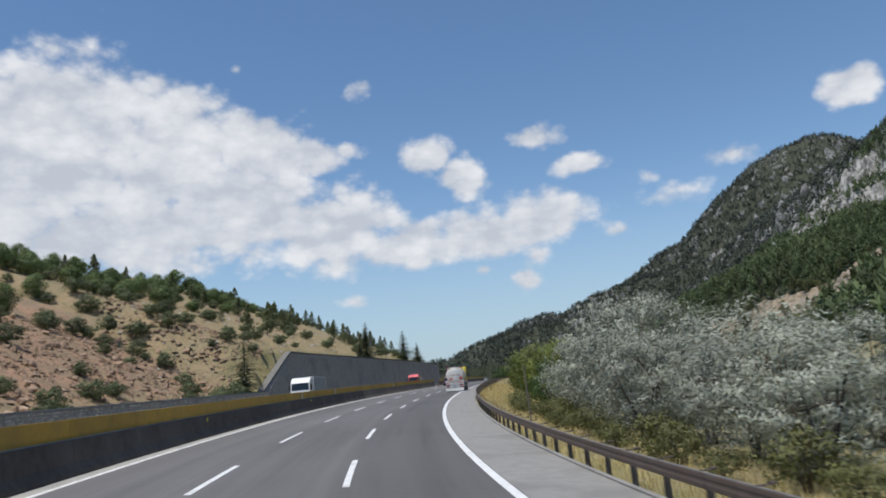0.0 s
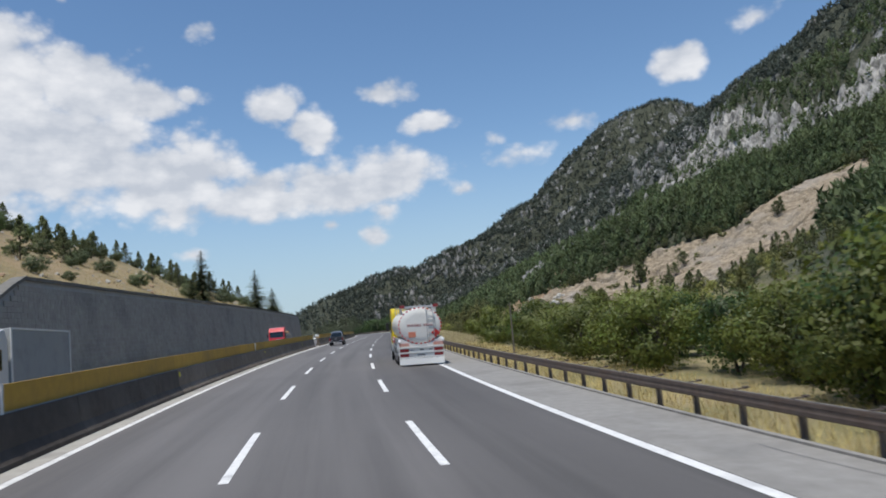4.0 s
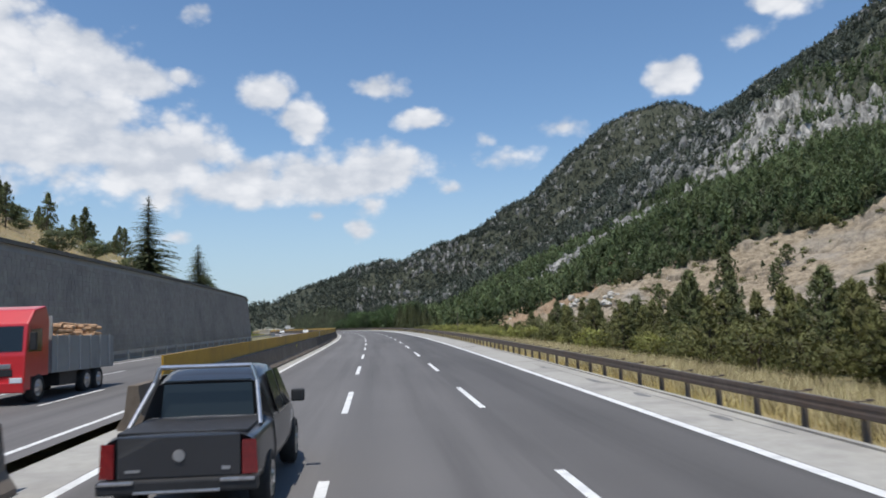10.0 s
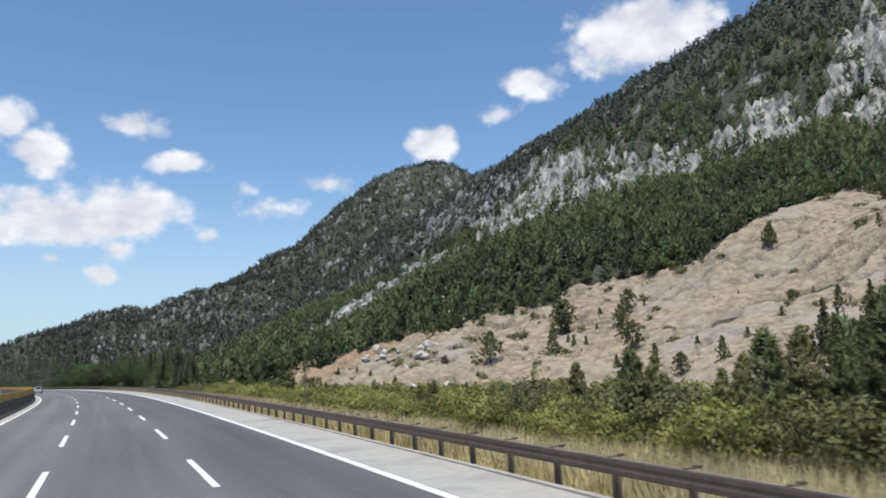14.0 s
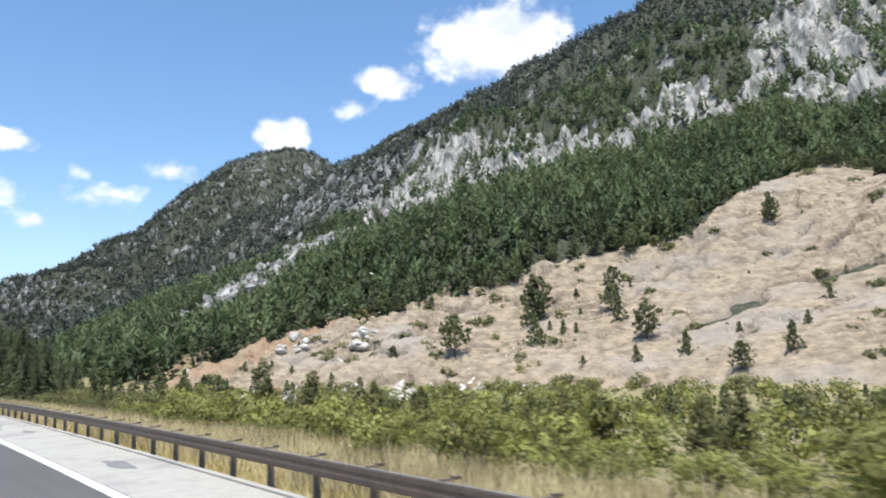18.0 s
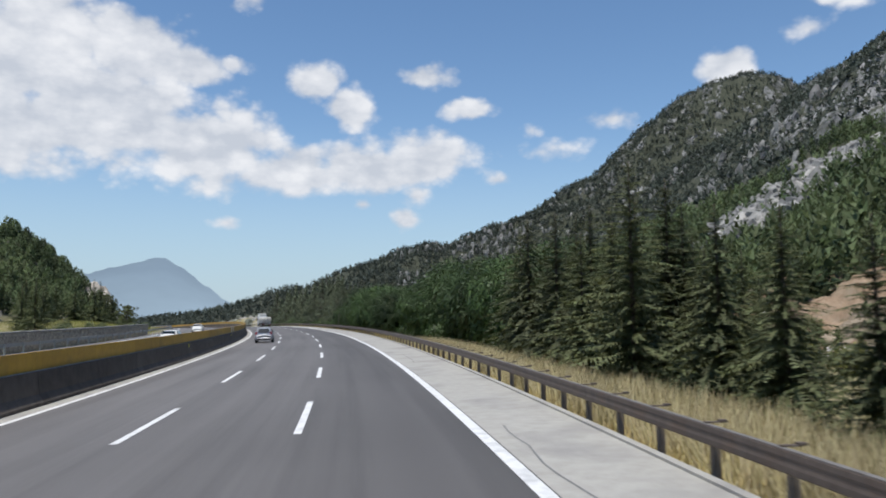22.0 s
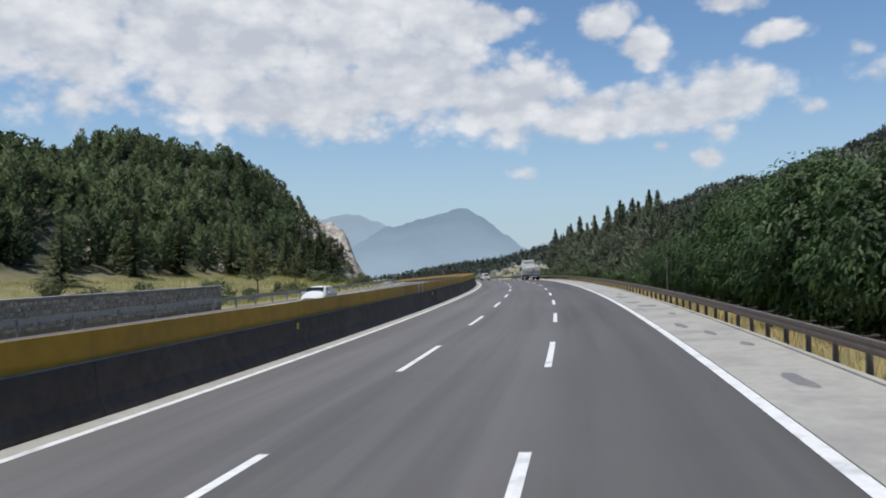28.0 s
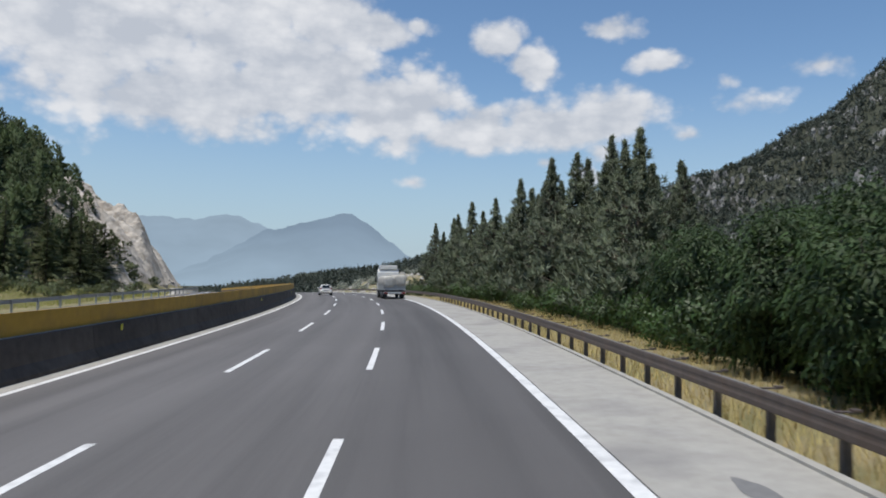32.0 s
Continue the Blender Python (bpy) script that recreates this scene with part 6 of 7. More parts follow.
def far_mountain(name, dist, ridge, mat, label):
    a = np.linspace(-50, 6, 300)
    el = np.interp(a, [q[0] for q in ridge], [q[1] for q in ridge])
    el = np.convolve(np.pad(el, 3, mode="edge"), np.ones(7) / 7, "valid")
    el = el + np.array([noise.fractal(Vector((q * 0.8, dist, 0)), 1.0, 2, 5) for q in a]) * 0.2 * np.clip(el, 0, 1)
    rows = []
    for q, k in ((0.0, 1.0), (0.35, 0.72), (0.7, 0.35), (1.0, 0.0)):
        r = dist - q * 700
        n = np.array([noise.fractal(Vector((v * 1.3, q * 3, dist)), 1, 2, 4) for v in a]) * 0.0 * (0 < q < 1)
        rows.append(np.stack([25 + r * np.sin(np.radians(a)), 442 + r * np.cos(np.radians(a)), 11 + dist * np.tan(np.radians(np.maximum(el * (k + n * k), -0.3 if k == 0 else 0))) - (30 if k == 0 else 0)], -1))
    v = np.concatenate(rows)
    m = len(a)
    f = [(j * m + i, j * m + i + 1, (j + 1) * m + i + 1, (j + 1) * m + i) for j in range(3) for i in range(m - 1)]
    return tagged(mesh_object(name, v, f, mat, smooth=True), label, "mountain", kind="structure")


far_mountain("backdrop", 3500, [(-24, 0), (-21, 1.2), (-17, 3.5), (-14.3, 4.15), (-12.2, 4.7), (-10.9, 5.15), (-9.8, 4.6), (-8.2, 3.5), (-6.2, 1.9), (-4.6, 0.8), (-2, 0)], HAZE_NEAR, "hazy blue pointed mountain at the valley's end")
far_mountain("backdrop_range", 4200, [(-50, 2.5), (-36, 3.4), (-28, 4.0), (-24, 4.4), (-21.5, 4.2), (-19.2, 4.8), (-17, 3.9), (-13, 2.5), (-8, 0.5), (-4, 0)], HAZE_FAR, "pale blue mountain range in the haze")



# ---- poles, marker posts and stains ----
POLE = material("weathered_pole", (0.10, 0.085, 0.07), (0.19, 0.165, 0.14), 6, 7, 0.9)
for s, e, h in ((466.3, -3.6, 2.9), (34.0, -3.6, 2.9), (102.6, -3.8, 3.2), (264.6, -6.0, 3.4)):
    bm = bmesh.new()
    rod(bm, (0, 0, -0.8), (0, 0, h), 0.045, 0.035, 8)
    box(bm, -0.05, 0.05, -0.05, 0.05, h, h + 0.03, 0.005)
    o = part("marker_pole", bm, POLE)
    o.matrix_basis = on_road_pose(s, e, -0.2) @ pose(0, 0, 0, 0, -2 if s < 50 else 0.6, 0)
    tagged(o, "thin weathered wooden pole behind the guard rail", "pole", "marker poles")
for s in (64.5, 79.6, 120.6, 237.0, 412.4, 414.9, 463.4, 464.9):
    bm = bmesh.new()
    box(bm, -0.02, 0.02, -0.06, 0.06, 1.0, 1.66, 0.01)
    box(bm, -0.026, 0.0, -0.045, 0.045, 1.5, 1.58, 0.004)
    o = part("delineator_post", bm, PAINT, barrier)
    o.matrix_basis = on_road_pose(s, 12.11)
TAR = material("tar_stain", (0.14, 0.14, 0.136), (0.215, 0.212, 0.205), 4, 8, 0.9)
for s, e, a, b in ((441.5, -1.35, 1.2, 0.16), (444.6, -0.9, 1.4, 0.2), (451.0, -1.5, 0.9, 0.18), (455.3, -0.5, 0.5, 0.1), (457.7, -1.25, 1.2, 0.6), (461.6, -0.9, 1.1, 0.42), (468.4, -1.0, 1.1, 0.36), (470, -0.9, 0.7, 0.22), (473.8, -1.4, 0.9, 0.2), (480, -1.3, 0.8, 0.2),
                   (438, -1.7, 0.7, 0.18), (431.5, -1.2, 1.3, 0.24), (172.5, -1.2, 0.7, 0.17), (177.6, -1.2, 0.9, 0.17), (182.5, -1.25, 1.4, 0.16), (190, -1.1, 0.9, 0.14), (216, -1.3, 1.2, 0.15), (308, -1.4, 1.2, 0.2), (330, -0.9, 0.9, 0.12), (52, -1.2, 0.9, 0.14), (63, -1.5, 0.8, 0.12), (294, -1.2, 1.6, 0.3)):
    w = np.linspace(0, 2 * math.pi, 22, endpoint=False)
    k = np.array([1 + 0.45 * noise.noise(Vector((math.cos(q) * 1.3 + s, math.sin(q) * 1.3, e))) for q in w])
    v = on_road(s + 0.75 * a * k * np.cos(w), e + 0.85 * b * k * np.sin(w), 0.0085)
    mesh_object("tar_patch", v, [tuple(range(21, -1, -1))], TAR, shoulder)
for s0, e0, n in ((339, -0.5, 12), (369, -0.7, 10), (170, -1.5, 30), (205, -0.9, 30), (60, -1.6, 20), (452, -0.6, 12), (310, -0.8, 14)):
    ss = s0 + np.arange(n) * 0.8
    ee = e0 + np.cumsum(rng.normal(0, 0.05, n)) - 0.03 * np.arange(n) * (n < 15)
    ee = np.clip(ee, -2.2, -0.3)
    v = np.concatenate([on_road(ss, ee - 0.02, 0.0085), on_road(ss, ee + 0.02, 0.0085)])
    mesh_object("crack", v, [(i, i + n, i + n + 1, i + 1) for i in range(n - 1)], TAR, shoulder)

# ---- vehicles: every one stands with its rear or front on the road, local y ahead ----
def paint(name, col, rough=0.3, coat=0.6, metal=0.0, dirt=0.25):
    lo = tuple(c * 0.93 for c in col)
    return material(name, lo, col, 1.5, 6, rough, metal, stain=tuple(c * 0.6 + 0.02 for c in col), stain_scale=1.3, stain_amount=dirt, coat=coat)


WHITE = paint("white_paint", (0.74, 0.73, 0.69), 0.42, 0.2)
CREAM = paint("tank_paint", (0.76, 0.74, 0.68), 0.42, 0.2, dirt=0.35)
LEMON = paint("yellow_paint", (0.80, 0.62, 0.03), 0.35, 0.4)
RED = paint("red_paint", (0.60, 0.03, 0.035), 0.3, 0.5)
SILVER = paint("silver_paint", (0.40, 0.41, 0.43), 0.4, 0.2, 0.25, 0.15)
CHARCOAL = paint("charcoal_paint", (0.035, 0.036, 0.04), 0.35, 0.5)
BLUEGREY = paint("blue_grey_paint", (0.16, 0.19, 0.22), 0.35, 0.5)
GREYBOX = paint("grey_sheet", (0.34, 0.35, 0.34), 0.6, 0.0, dirt=0.5)
RUBBER = material("rubber", (0.018, 0.018, 0.018), (0.035, 0.035, 0.035), 8, 5, 0.9)
BLACK = material("black_plastic", (0.015, 0.015, 0.016), (0.03, 0.03, 0.032), 6, 5, 0.6)
CHROME = material("bright_metal", (0.55, 0.55, 0.56), (0.7, 0.7, 0.71), 8, 4, 0.3, 0.9)
ALU = material("aluminium", (0.45, 0.45, 0.45), (0.62, 0.62, 0.61), 5, 7, 0.5, 0.6, stain=(0.25, 0.24, 0.22), stain_scale=1.5, stain_amount=0.5)
TAIL = material("tail_lamp", (0.16, 0.012, 0.015), (0.26, 0.02, 0.02), 10, 3, 0.25, coat=0.6)
SIGNAL_RED = material("signal_red", (0.5, 0.03, 0.03), (0.62, 0.05, 0.04), 4, 5, 0.5)
ORANGE = material("orange_plate", (0.52, 0.15, 0.09), (0.62, 0.22, 0.13), 4, 5, 0.5, stain=(0.45, 0.3, 0.22), stain_scale=2, stain_amount=0.5)
DEEP_RED = material("deep_red", (0.24, 0.03, 0.035), (0.34, 0.05, 0.05), 4, 5, 0.55)
FADED = material("faded_board", (0.5, 0.2, 0.15), (0.66, 0.34, 0.27), 5, 6, 0.6, stain=(0.55, 0.45, 0.4), stain_scale=2, stain_amount=0.5)
PLATE = material("plate_white", (0.55, 0.56, 0.56), (0.66, 0.67, 0.67), 20, 4, 0.5)
INK = material("dark_bars", (0.03, 0.03, 0.03), (0.05, 0.05, 0.05), 4, 3, 0.7)
WOODS = material("cut_logs", (0.32, 0.17, 0.09), (0.55, 0.36, 0.22), 3, 6, 0.85, island=0.35)
SACK = material("pale_sacking", (0.36, 0.34, 0.3), (0.55, 0.53, 0.48), 2, 7, 0.9, bump=1.5, stain=(0.35, 0.33, 0.29), stain_scale=0.9, stain_amount=0.6)
LAMP = material("lamp_glass", (0.75, 0.76, 0.78), (0.85, 0.86, 0.88), 8, 3, 0.15, coat=0.6)


def glass_material():
    m = bpy.data.materials.new("dark_glass")
    m.use_nodes = True
    b = m.node_tree.nodes["Principled BSDF"]
    b.inputs["Base Color"].default_value, b.inputs["Roughness"].default_value, b.inputs["Coat Weight"].default_value = (0.012, 0.016, 0.018, 1), 0.14, 0.2
    return m


GLASS = glass_material()


def prism(bm, outline, x0, x1, bevel=0.0):
    """A side outline of (y, z) points drawn across from x0 to x1."""
    a = [bm.verts.new((x0, y, z)) for y, z in outline]
    b = [bm.verts.new((x1, y, z)) for y, z in outline]
    n = len(outline)
    fs = [bm.faces.new(a), bm.faces.new(b[::-1])]
    for i in range(n):
        fs.append(bm.faces.new((a[(i + 1) % n], a[i], b[i], b[(i + 1) % n])))
    bmesh.ops.recalc_face_normals(bm, faces=fs)
    if bevel:
        bmesh.ops.bevel(bm, geom=list({e for f in fs for e in f.edges}), offset=bevel, segments=3, affect="EDGES", profile=0.6)


def lathe_x(bm, profile, cx, cy, cz, sides=28):
    """A profile of (x, radius) turned round the x axis."""
    rings = []
    for x, r in profile:
        rings.append([bm.verts.new((cx + x, cy + r * math.cos(2 * math.pi * k / sides), cz + r * math.sin(2 * math.pi * k / sides))) for k in range(sides)])
    for a, b in zip(rings, rings[1:]):
        for k in range(sides):
            bm.faces.new((a[k], a[(k + 1) % sides], b[(k + 1) % sides], b[k]))
    bmesh.ops.recalc_face_normals(bm, faces=bm.faces)


def wheel(parent, x, y, r, w, rim_mat=CHROME, rim=0.58):
    """A tyre with its rim; x is the outer face's offset, its sign the side."""
    s = 1 if x > 0 else -1
    bm = bmesh.new()
    lathe_x(bm, [(q * s, k * r) for q, k in ((-w, 0.6), (-w, 0.92), (-w * 0.85, 1.0), (-w * 0.15, 1.0), (0, 0.93), (0.01, 0.75), (-0.01, rim))], x, y, r)
    t = part("wheel", bm, RUBBER, parent, smooth=True)
    bm = bmesh.new()
    lathe_x(bm, [(q * s, k * r) for q, k in ((-0.01, rim), (0.012, rim * 0.93), (-0.05, rim * 0.8), (-0.06, rim * 0.5), (0.02, rim * 0.38), (0.03, rim * 0.2), (0.03, 0.001))], x, y, r)
    for k in range(10):
        a = 2 * math.pi * k / 10
        rod(bm, (x - 0.06 * s, y + r * rim * 0.62 * math.cos(a), r + r * rim * 0.62 * math.sin(a)), (x - 0.015 * s, y + r * rim * 0.62 * math.cos(a), r + r * rim * 0.62 * math.sin(a)), 0.018, sides=6)
    part("rim", bm, rim_mat, t, smooth=True)
    return t


def boxes(name, parent, mat, items, bevel=0.012, label=""):
    bm = bmesh.new()
    for it in items:
        box(bm, *it, bevel)
    return part(name, bm, mat, parent, label)


def lettering(text, size, m, mat, parent, depth=0.004):
    cu = bpy.data.curves.new("lettering", "FONT")
    cu.body, cu.size, cu.extrude, cu.align_x, cu.align_y = text, size, depth, "CENTER", "CENTER"
    cu.offset = size * 0.02
    cu.materials.append(mat)
    o = new("lettering", cu)
    o.parent = parent
    o.matrix_basis = m
    return o


def tanker():
    t = new("tanker_truck")
    cz, a, b = 2.17, 1.2, 1.0
    n = 48

    def ring(y, k):
        return [(a * k * math.cos(2 * math.pi * i / n), y, cz + b * k * math.sin(2 * math.pi * i / n)) for i in range(n)]

    v, f = [], []
    stations = [(0.126, 0.0), (0.13, 0.62), (0.17, 0.93), (0.22, 0.985), (0.3, 1.0)] + [(q, 1.0) for q in (1.5, 3.0, 4.5, 6.0, 7.1)] + [(7.28, 0.97), (7.36, 0.85), (7.4, 0.5), (7.4, 0.0)]
    for y, k in stations:
        v += ring(y, max(k, 0.001))
    for j in range(len(stations) - 1):
        for i in range(n):
            f.append((j * n + i, j * n + (i + 1) % n, (j + 1) * n + (i + 1) % n, (j + 1) * n + i))
    mesh_object("tank", v, f, CREAM, t, True, "glossy white elliptical steel tank")
    for k in range(30):
        w = 2 * math.pi * (k + 0.5) / 30
        bm = bmesh.new()
        box(bm, -0.06, 0.06, -0.006, 0.006, -0.03, 0.03, 0.004)
        d = part("reflective_dash", bm, SIGNAL_RED, t)
        d.matrix_basis = Matrix.Translation((a * 0.965 * math.cos(w), 0.17, cz + b * 0.965 * math.sin(w))) @ Matrix.Rotation(math.atan2(b * math.cos(w), -a * math.sin(w)) * -1, 4, "Y")
    face = pose(0, 0.123, cz + 0.02, 90, 0, 0)
    lettering("TEHL\u0130KEL\u0130  MADDE", 0.165, face, DEEP_RED, t)
    boxes("orange_plate", t, ORANGE, [(-0.66, -0.26, 0.115, 0.14, cz - 0.62, cz - 0.32)])
    bm = bmesh.new()
    box(bm, -0.17, 0.17, 0.0, 0.012, -0.17, 0.17, 0.004)
    d = part("hazard_diamond", bm, SIGNAL_RED, t)
    d.matrix_basis = pose(0.82, 0.13, cz - 0.42, 0, 45, 0)
    bm = bmesh.new()
    for x in (0.38, 0.74):
        rod(bm, (x, -0.02, 1.38), (x, 0.0, 2.6), 0.02)
        rod(bm, (x, 0.0, 2.6), (x - 0.05, 0.06, 3.35), 0.02)
        rod(bm, (x, -0.02, 1.45), (x, 0.14, 1.45), 0.015)
        rod(bm, (x, 0.0, 2.6), (x, 0.14, 2.6), 0.015)
    for z in (1.5, 1.86, 2.22, 2.58, 2.94, 3.2):
        rod(bm, (0.37, 0.0, z), (0.75, 0.0, z), 0.018)
    part("ladder", bm, ALU, t)
    boxes("walkway", t, ALU, [(-0.95, -0.9, 0.3, 7.3, 3.2, 3.26), (0.9, 0.95, 0.3, 7.3, 3.2, 3.26), (-0.95, -0.91, 0.3, 2.6, 2.85, 3.2), (0.91, 0.95, 0.3, 2.6, 2.85, 3.2), (-0.95, -0.91, 4.6, 4.66, 2.8, 3.2), (-0.95, -0.91, 7.2, 7.26, 2.8, 3.2), (0.91, 0.95, 4.6, 4.66, 2.8, 3.2), (0.91, 0.95, 7.2, 7.26, 2.8, 3.2), (-0.9, 0.9, 0.26, 0.32, 3.13, 3.25), (-0.5, 0.5, 0.4, 7.2, 3.15, 3.19)], 0.01)
    boxes("marker_board", t, DEEP_RED, [(-1.05, -0.78, 0.2, 0.24, 3.15, 3.31), (0.78, 1.05, 0.2, 0.24, 3.15, 3.31)], 0.006)
    for y in (1.2, 3.0, 4.8, 6.4):
        boxes("manhole", t, ALU, [(-0.28, 0.28, y - 0.28, y + 0.28, 3.17, 3.27)], 0.04)
    for s in (-1, 1):
        boxes("cradle", t, WHITE, [(s * 0.62 - 0.28, s * 0.62 + 0.28, 0.3, 7.2, 0.95, 1.4)], 0.02)
        bm = bmesh.new()
        prism(bm, [(0.3, 1.32), (0.3, 1.02), (7.1, 1.02), (7.1, 1.32)], s * 1.12, s * 1.2)
        for z in (1.09, 1.16, 1.23):
            box(bm, s * 1.2 - 0.012, s * 1.2 + 0.012, 0.35, 7.0, z - 0.012, z + 0.012)
        for v2 in bm.verts:
            v2.co.z += 0.2
        part("side_rail", bm, ALU, t)
        boxes("banner", t, SIGNAL_RED, [(s * 1.225 - 0.01, s * 1.225 + 0.01, 4.3, 6.0, 1.22, 1.54)], 0.004)
        lettering("TEHL\u0130KEL\u0130 MADDE", 0.19, pose(s * 1.24, 5.15, 1.38, 90, 0, 90 * s), WHITE, t)
        boxes("cabinet", t, WHITE, [(s * 0.98 - 0.24, s * 0.98 + 0.24, 0.35, 1.15, 0.55, 1.3)], 0.02)
        boxes("toolbox", t, ALU, [(s * 0.95 - 0.26, s * 0.95 + 0.26, 5.6, 6.5, 0.5, 1.25)], 0.02)
        boxes("cabinet_latch", t, BLACK, [(s * 1.225 - 0.01, s * 1.225 + 0.01, 0.6, 0.7, 0.75, 0.9)], 0.004)
        bm = bmesh.new()
        bmesh.ops.create_uvsphere(bm, u_segments=14, v_segments=8, radius=0.1, matrix=Matrix.Translation((s * 1.18, 0.05, 1.36)))
        part("beacon", bm, LAMP, t, "round white lamp", True)
        for y in (1.95, 3.25, 4.55, 8.55):
            wheel(t, s * 1.22, y, 0.52, 0.34)
            bm = bmesh.new()
            arc = [(y + 0.64 * math.cos(w), 0.52 + 0.64 * math.sin(w)) for w in np.linspace(0.15, math.pi - 0.15, 13)]
            inner = [(y + 0.6 * math.cos(w), 0.52 + 0.6 * math.sin(w)) for w in np.linspace(math.pi - 0.15, 0.15, 13)]
            prism(bm, arc + inner, s * 0.86, s * 1.25)
            part("mudguard", bm, BLUEGREY, t)
    boxes("chassis", t, BLACK, [(-0.45, -0.33, 0.3, 9.2, 0.62, 0.9), (0.33, 0.45, 0.3, 9.2, 0.62, 0.9), (-0.8, 0.8, 1.7, 4.8, 0.45, 0.62), (-0.7, 0.7, 7.0, 7.4, 0.7, 1.2)], 0.01)
    # rear bumper frame with its lamps and plates
    for z0, z1 in ((0.98, 1.06), (0.7, 0.76), (0.44, 0.5)):
        boxes("bumper_bar", t, WHITE, [(-1.22, 1.22, -0.01, 0.1, z0, z1)], 0.012)
    boxes("bumper_panel", t, WHITE, [(-1.2, 1.2, 0.05, 0.095, 0.46, 1.05)], 0.012)
    bm = bmesh.new()
    prism(bm, [(-0.06, 0.1), (-0.01, 0.43), (0.02, 0.43), (-0.02, 0.08)], -1.22, 1.22, 0.008)
    part("underrun_flap", bm, WHITE, t)
    boxes("rear_skirt", t, WHITE, [(-1.18, 1.18, 0.19, 0.24, 1.03, 1.2)], 0.01)
    for s in (-1, 1):
        bm = bmesh.new()
        outline = [(s * 1.19, 1.03), (s * 1.19, 1.52), (s * 1.04, 1.5), (s * 0.42, 1.16), (s * 0.36, 1.03)]
        back, front = [bm.verts.new((x, 0.19, z)) for x, z in outline], [bm.verts.new((x, 0.14, z)) for x, z in outline]
        bm.faces.new(back)
        bm.faces.new(front[::-1])
        for i in range(5):
            bm.faces.new((back[i], front[i], front[(i + 1) % 5], back[(i + 1) % 5]))
        bmesh.ops.recalc_face_normals(bm, faces=bm.faces)
        part("gusset", bm, WHITE, t)
    for s in (-1, 1):
        for z in (0.79, 0.53):
            boxes("tail_lamp", t, TAIL, [(s * 0.93 - 0.24, s * 0.93 + 0.24, 0.0, 0.045, z, z + 0.16)], 0.01)
        boxes("warning_board", t, FADED, [(s * 0.93 - 0.27, s * 0.93 + 0.27, 0.0, 0.03, 1.1, 1.26)], 0.006)
    boxes("name_bar", t, INK, [(-0.1, 0.12, 0.04, 0.049, 0.85, 0.91), (-0.6, -0.4, 0.04, 0.049, 0.86, 0.89), (0.4, 0.58, 0.04, 0.049, 0.86, 0.89)], 0.002)
    pl = boxes("number_plate", t, PLATE, [(-0.27, 0.27, 0.02, 0.05, 0.53, 0.66)], 0.005)
    boxes("plate_bar", pl, INK, [(-0.21 + 0.07 * k, -0.165 + 0.07 * k, 0.012, 0.021, 0.56, 0.63) for k in range(6)], 0.001)
    # cab
    cab = [(7.5, 1.0), (7.5, 3.0), (7.62, 3.3), (8.6, 3.28), (9.25, 2.95), (9.5, 2.5), (9.68, 1.7), (9.72, 0.55), (9.25, 0.45), (9.2, 1.0)]
    bm = bmesh.new()
    prism(bm, cab, -1.18, 1.18, 0.07)
    c = part("cab", bm, LEMON, t, "yellow lorry cab with a tall roof fairing")
    for s in (-1, 1):
        bm = bmesh.new()
        prism(bm, [(8.35, 1.75), (8.35, 2.5), (9.25, 2.5), (9.42, 1.95), (9.0, 1.7)], s * 1.185 - 0.008, s * 1.185 + 0.008)
        part("side_window", bm, GLASS, c)
        boxes("door_handle", c, BLACK, [(s * 1.2 - 0.015, s * 1.2 + 0.015, 8.25, 8.42, 1.3, 1.36)], 0.006)
        boxes("door_seam", c, BLACK, [(s * 1.183 - 0.006, s * 1.183 + 0.006, 8.2, 8.215, 0.95, 2.6), (s * 1.183 - 0.006, s * 1.183 + 0.006, 8.2, 9.3, 2.6, 2.615)], 0.0)
        boxes("mirror", c, BLACK, [(s * 1.38 - 0.1, s * 1.38 + 0.1, 9.45, 9.6, 1.85, 2.4), (s * 1.28 - 0.12, s * 1.28 + 0.12, 9.5, 9.54, 2.4, 2.44)], 0.03)
        boxes("step", c, BLACK, [(s * 1.05 - 0.12, s * 1.05 + 0.12, 9.1, 9.6, 0.35, 0.6), (s * 1.0 - 0.15, s * 1.0 + 0.15, 7.5, 8.0, 0.5, 1.0)], 0.03)
        for y0, z0, y1, z1 in ((7.66, 2.85, 7.9, 3.25), (8.0, 2.8, 8.45, 3.3)):
            boxes("roof_panel", c, LEMON, [(s * 1.185 - 0.01, s * 1.185 + 0.01, y0, y1, z0, z1)], 0.008)
    bm = bmesh.new()
    prism(bm, [(9.32, 2.92), (9.53, 2.45), (9.66, 1.95), (9.685, 1.96), (9.56, 2.46), (9.345, 2.93)], -1.05, 1.05)
    part("windscreen", bm, GLASS, c)
    bm = bmesh.new()
    bmesh.ops.create_cone(bm, cap_ends=True, segments=3, radius1=0.15, radius2=0.15, depth=0.01)
    d = part("warning_triangle", bm, SIGNAL_RED, c)
    d.matrix_basis = pose(-1.2, 7.78, 3.05, 0, 90, 0)
    return tagged(t, "white tanker lorry with a yellow cab and red lettering", "tanker truck")


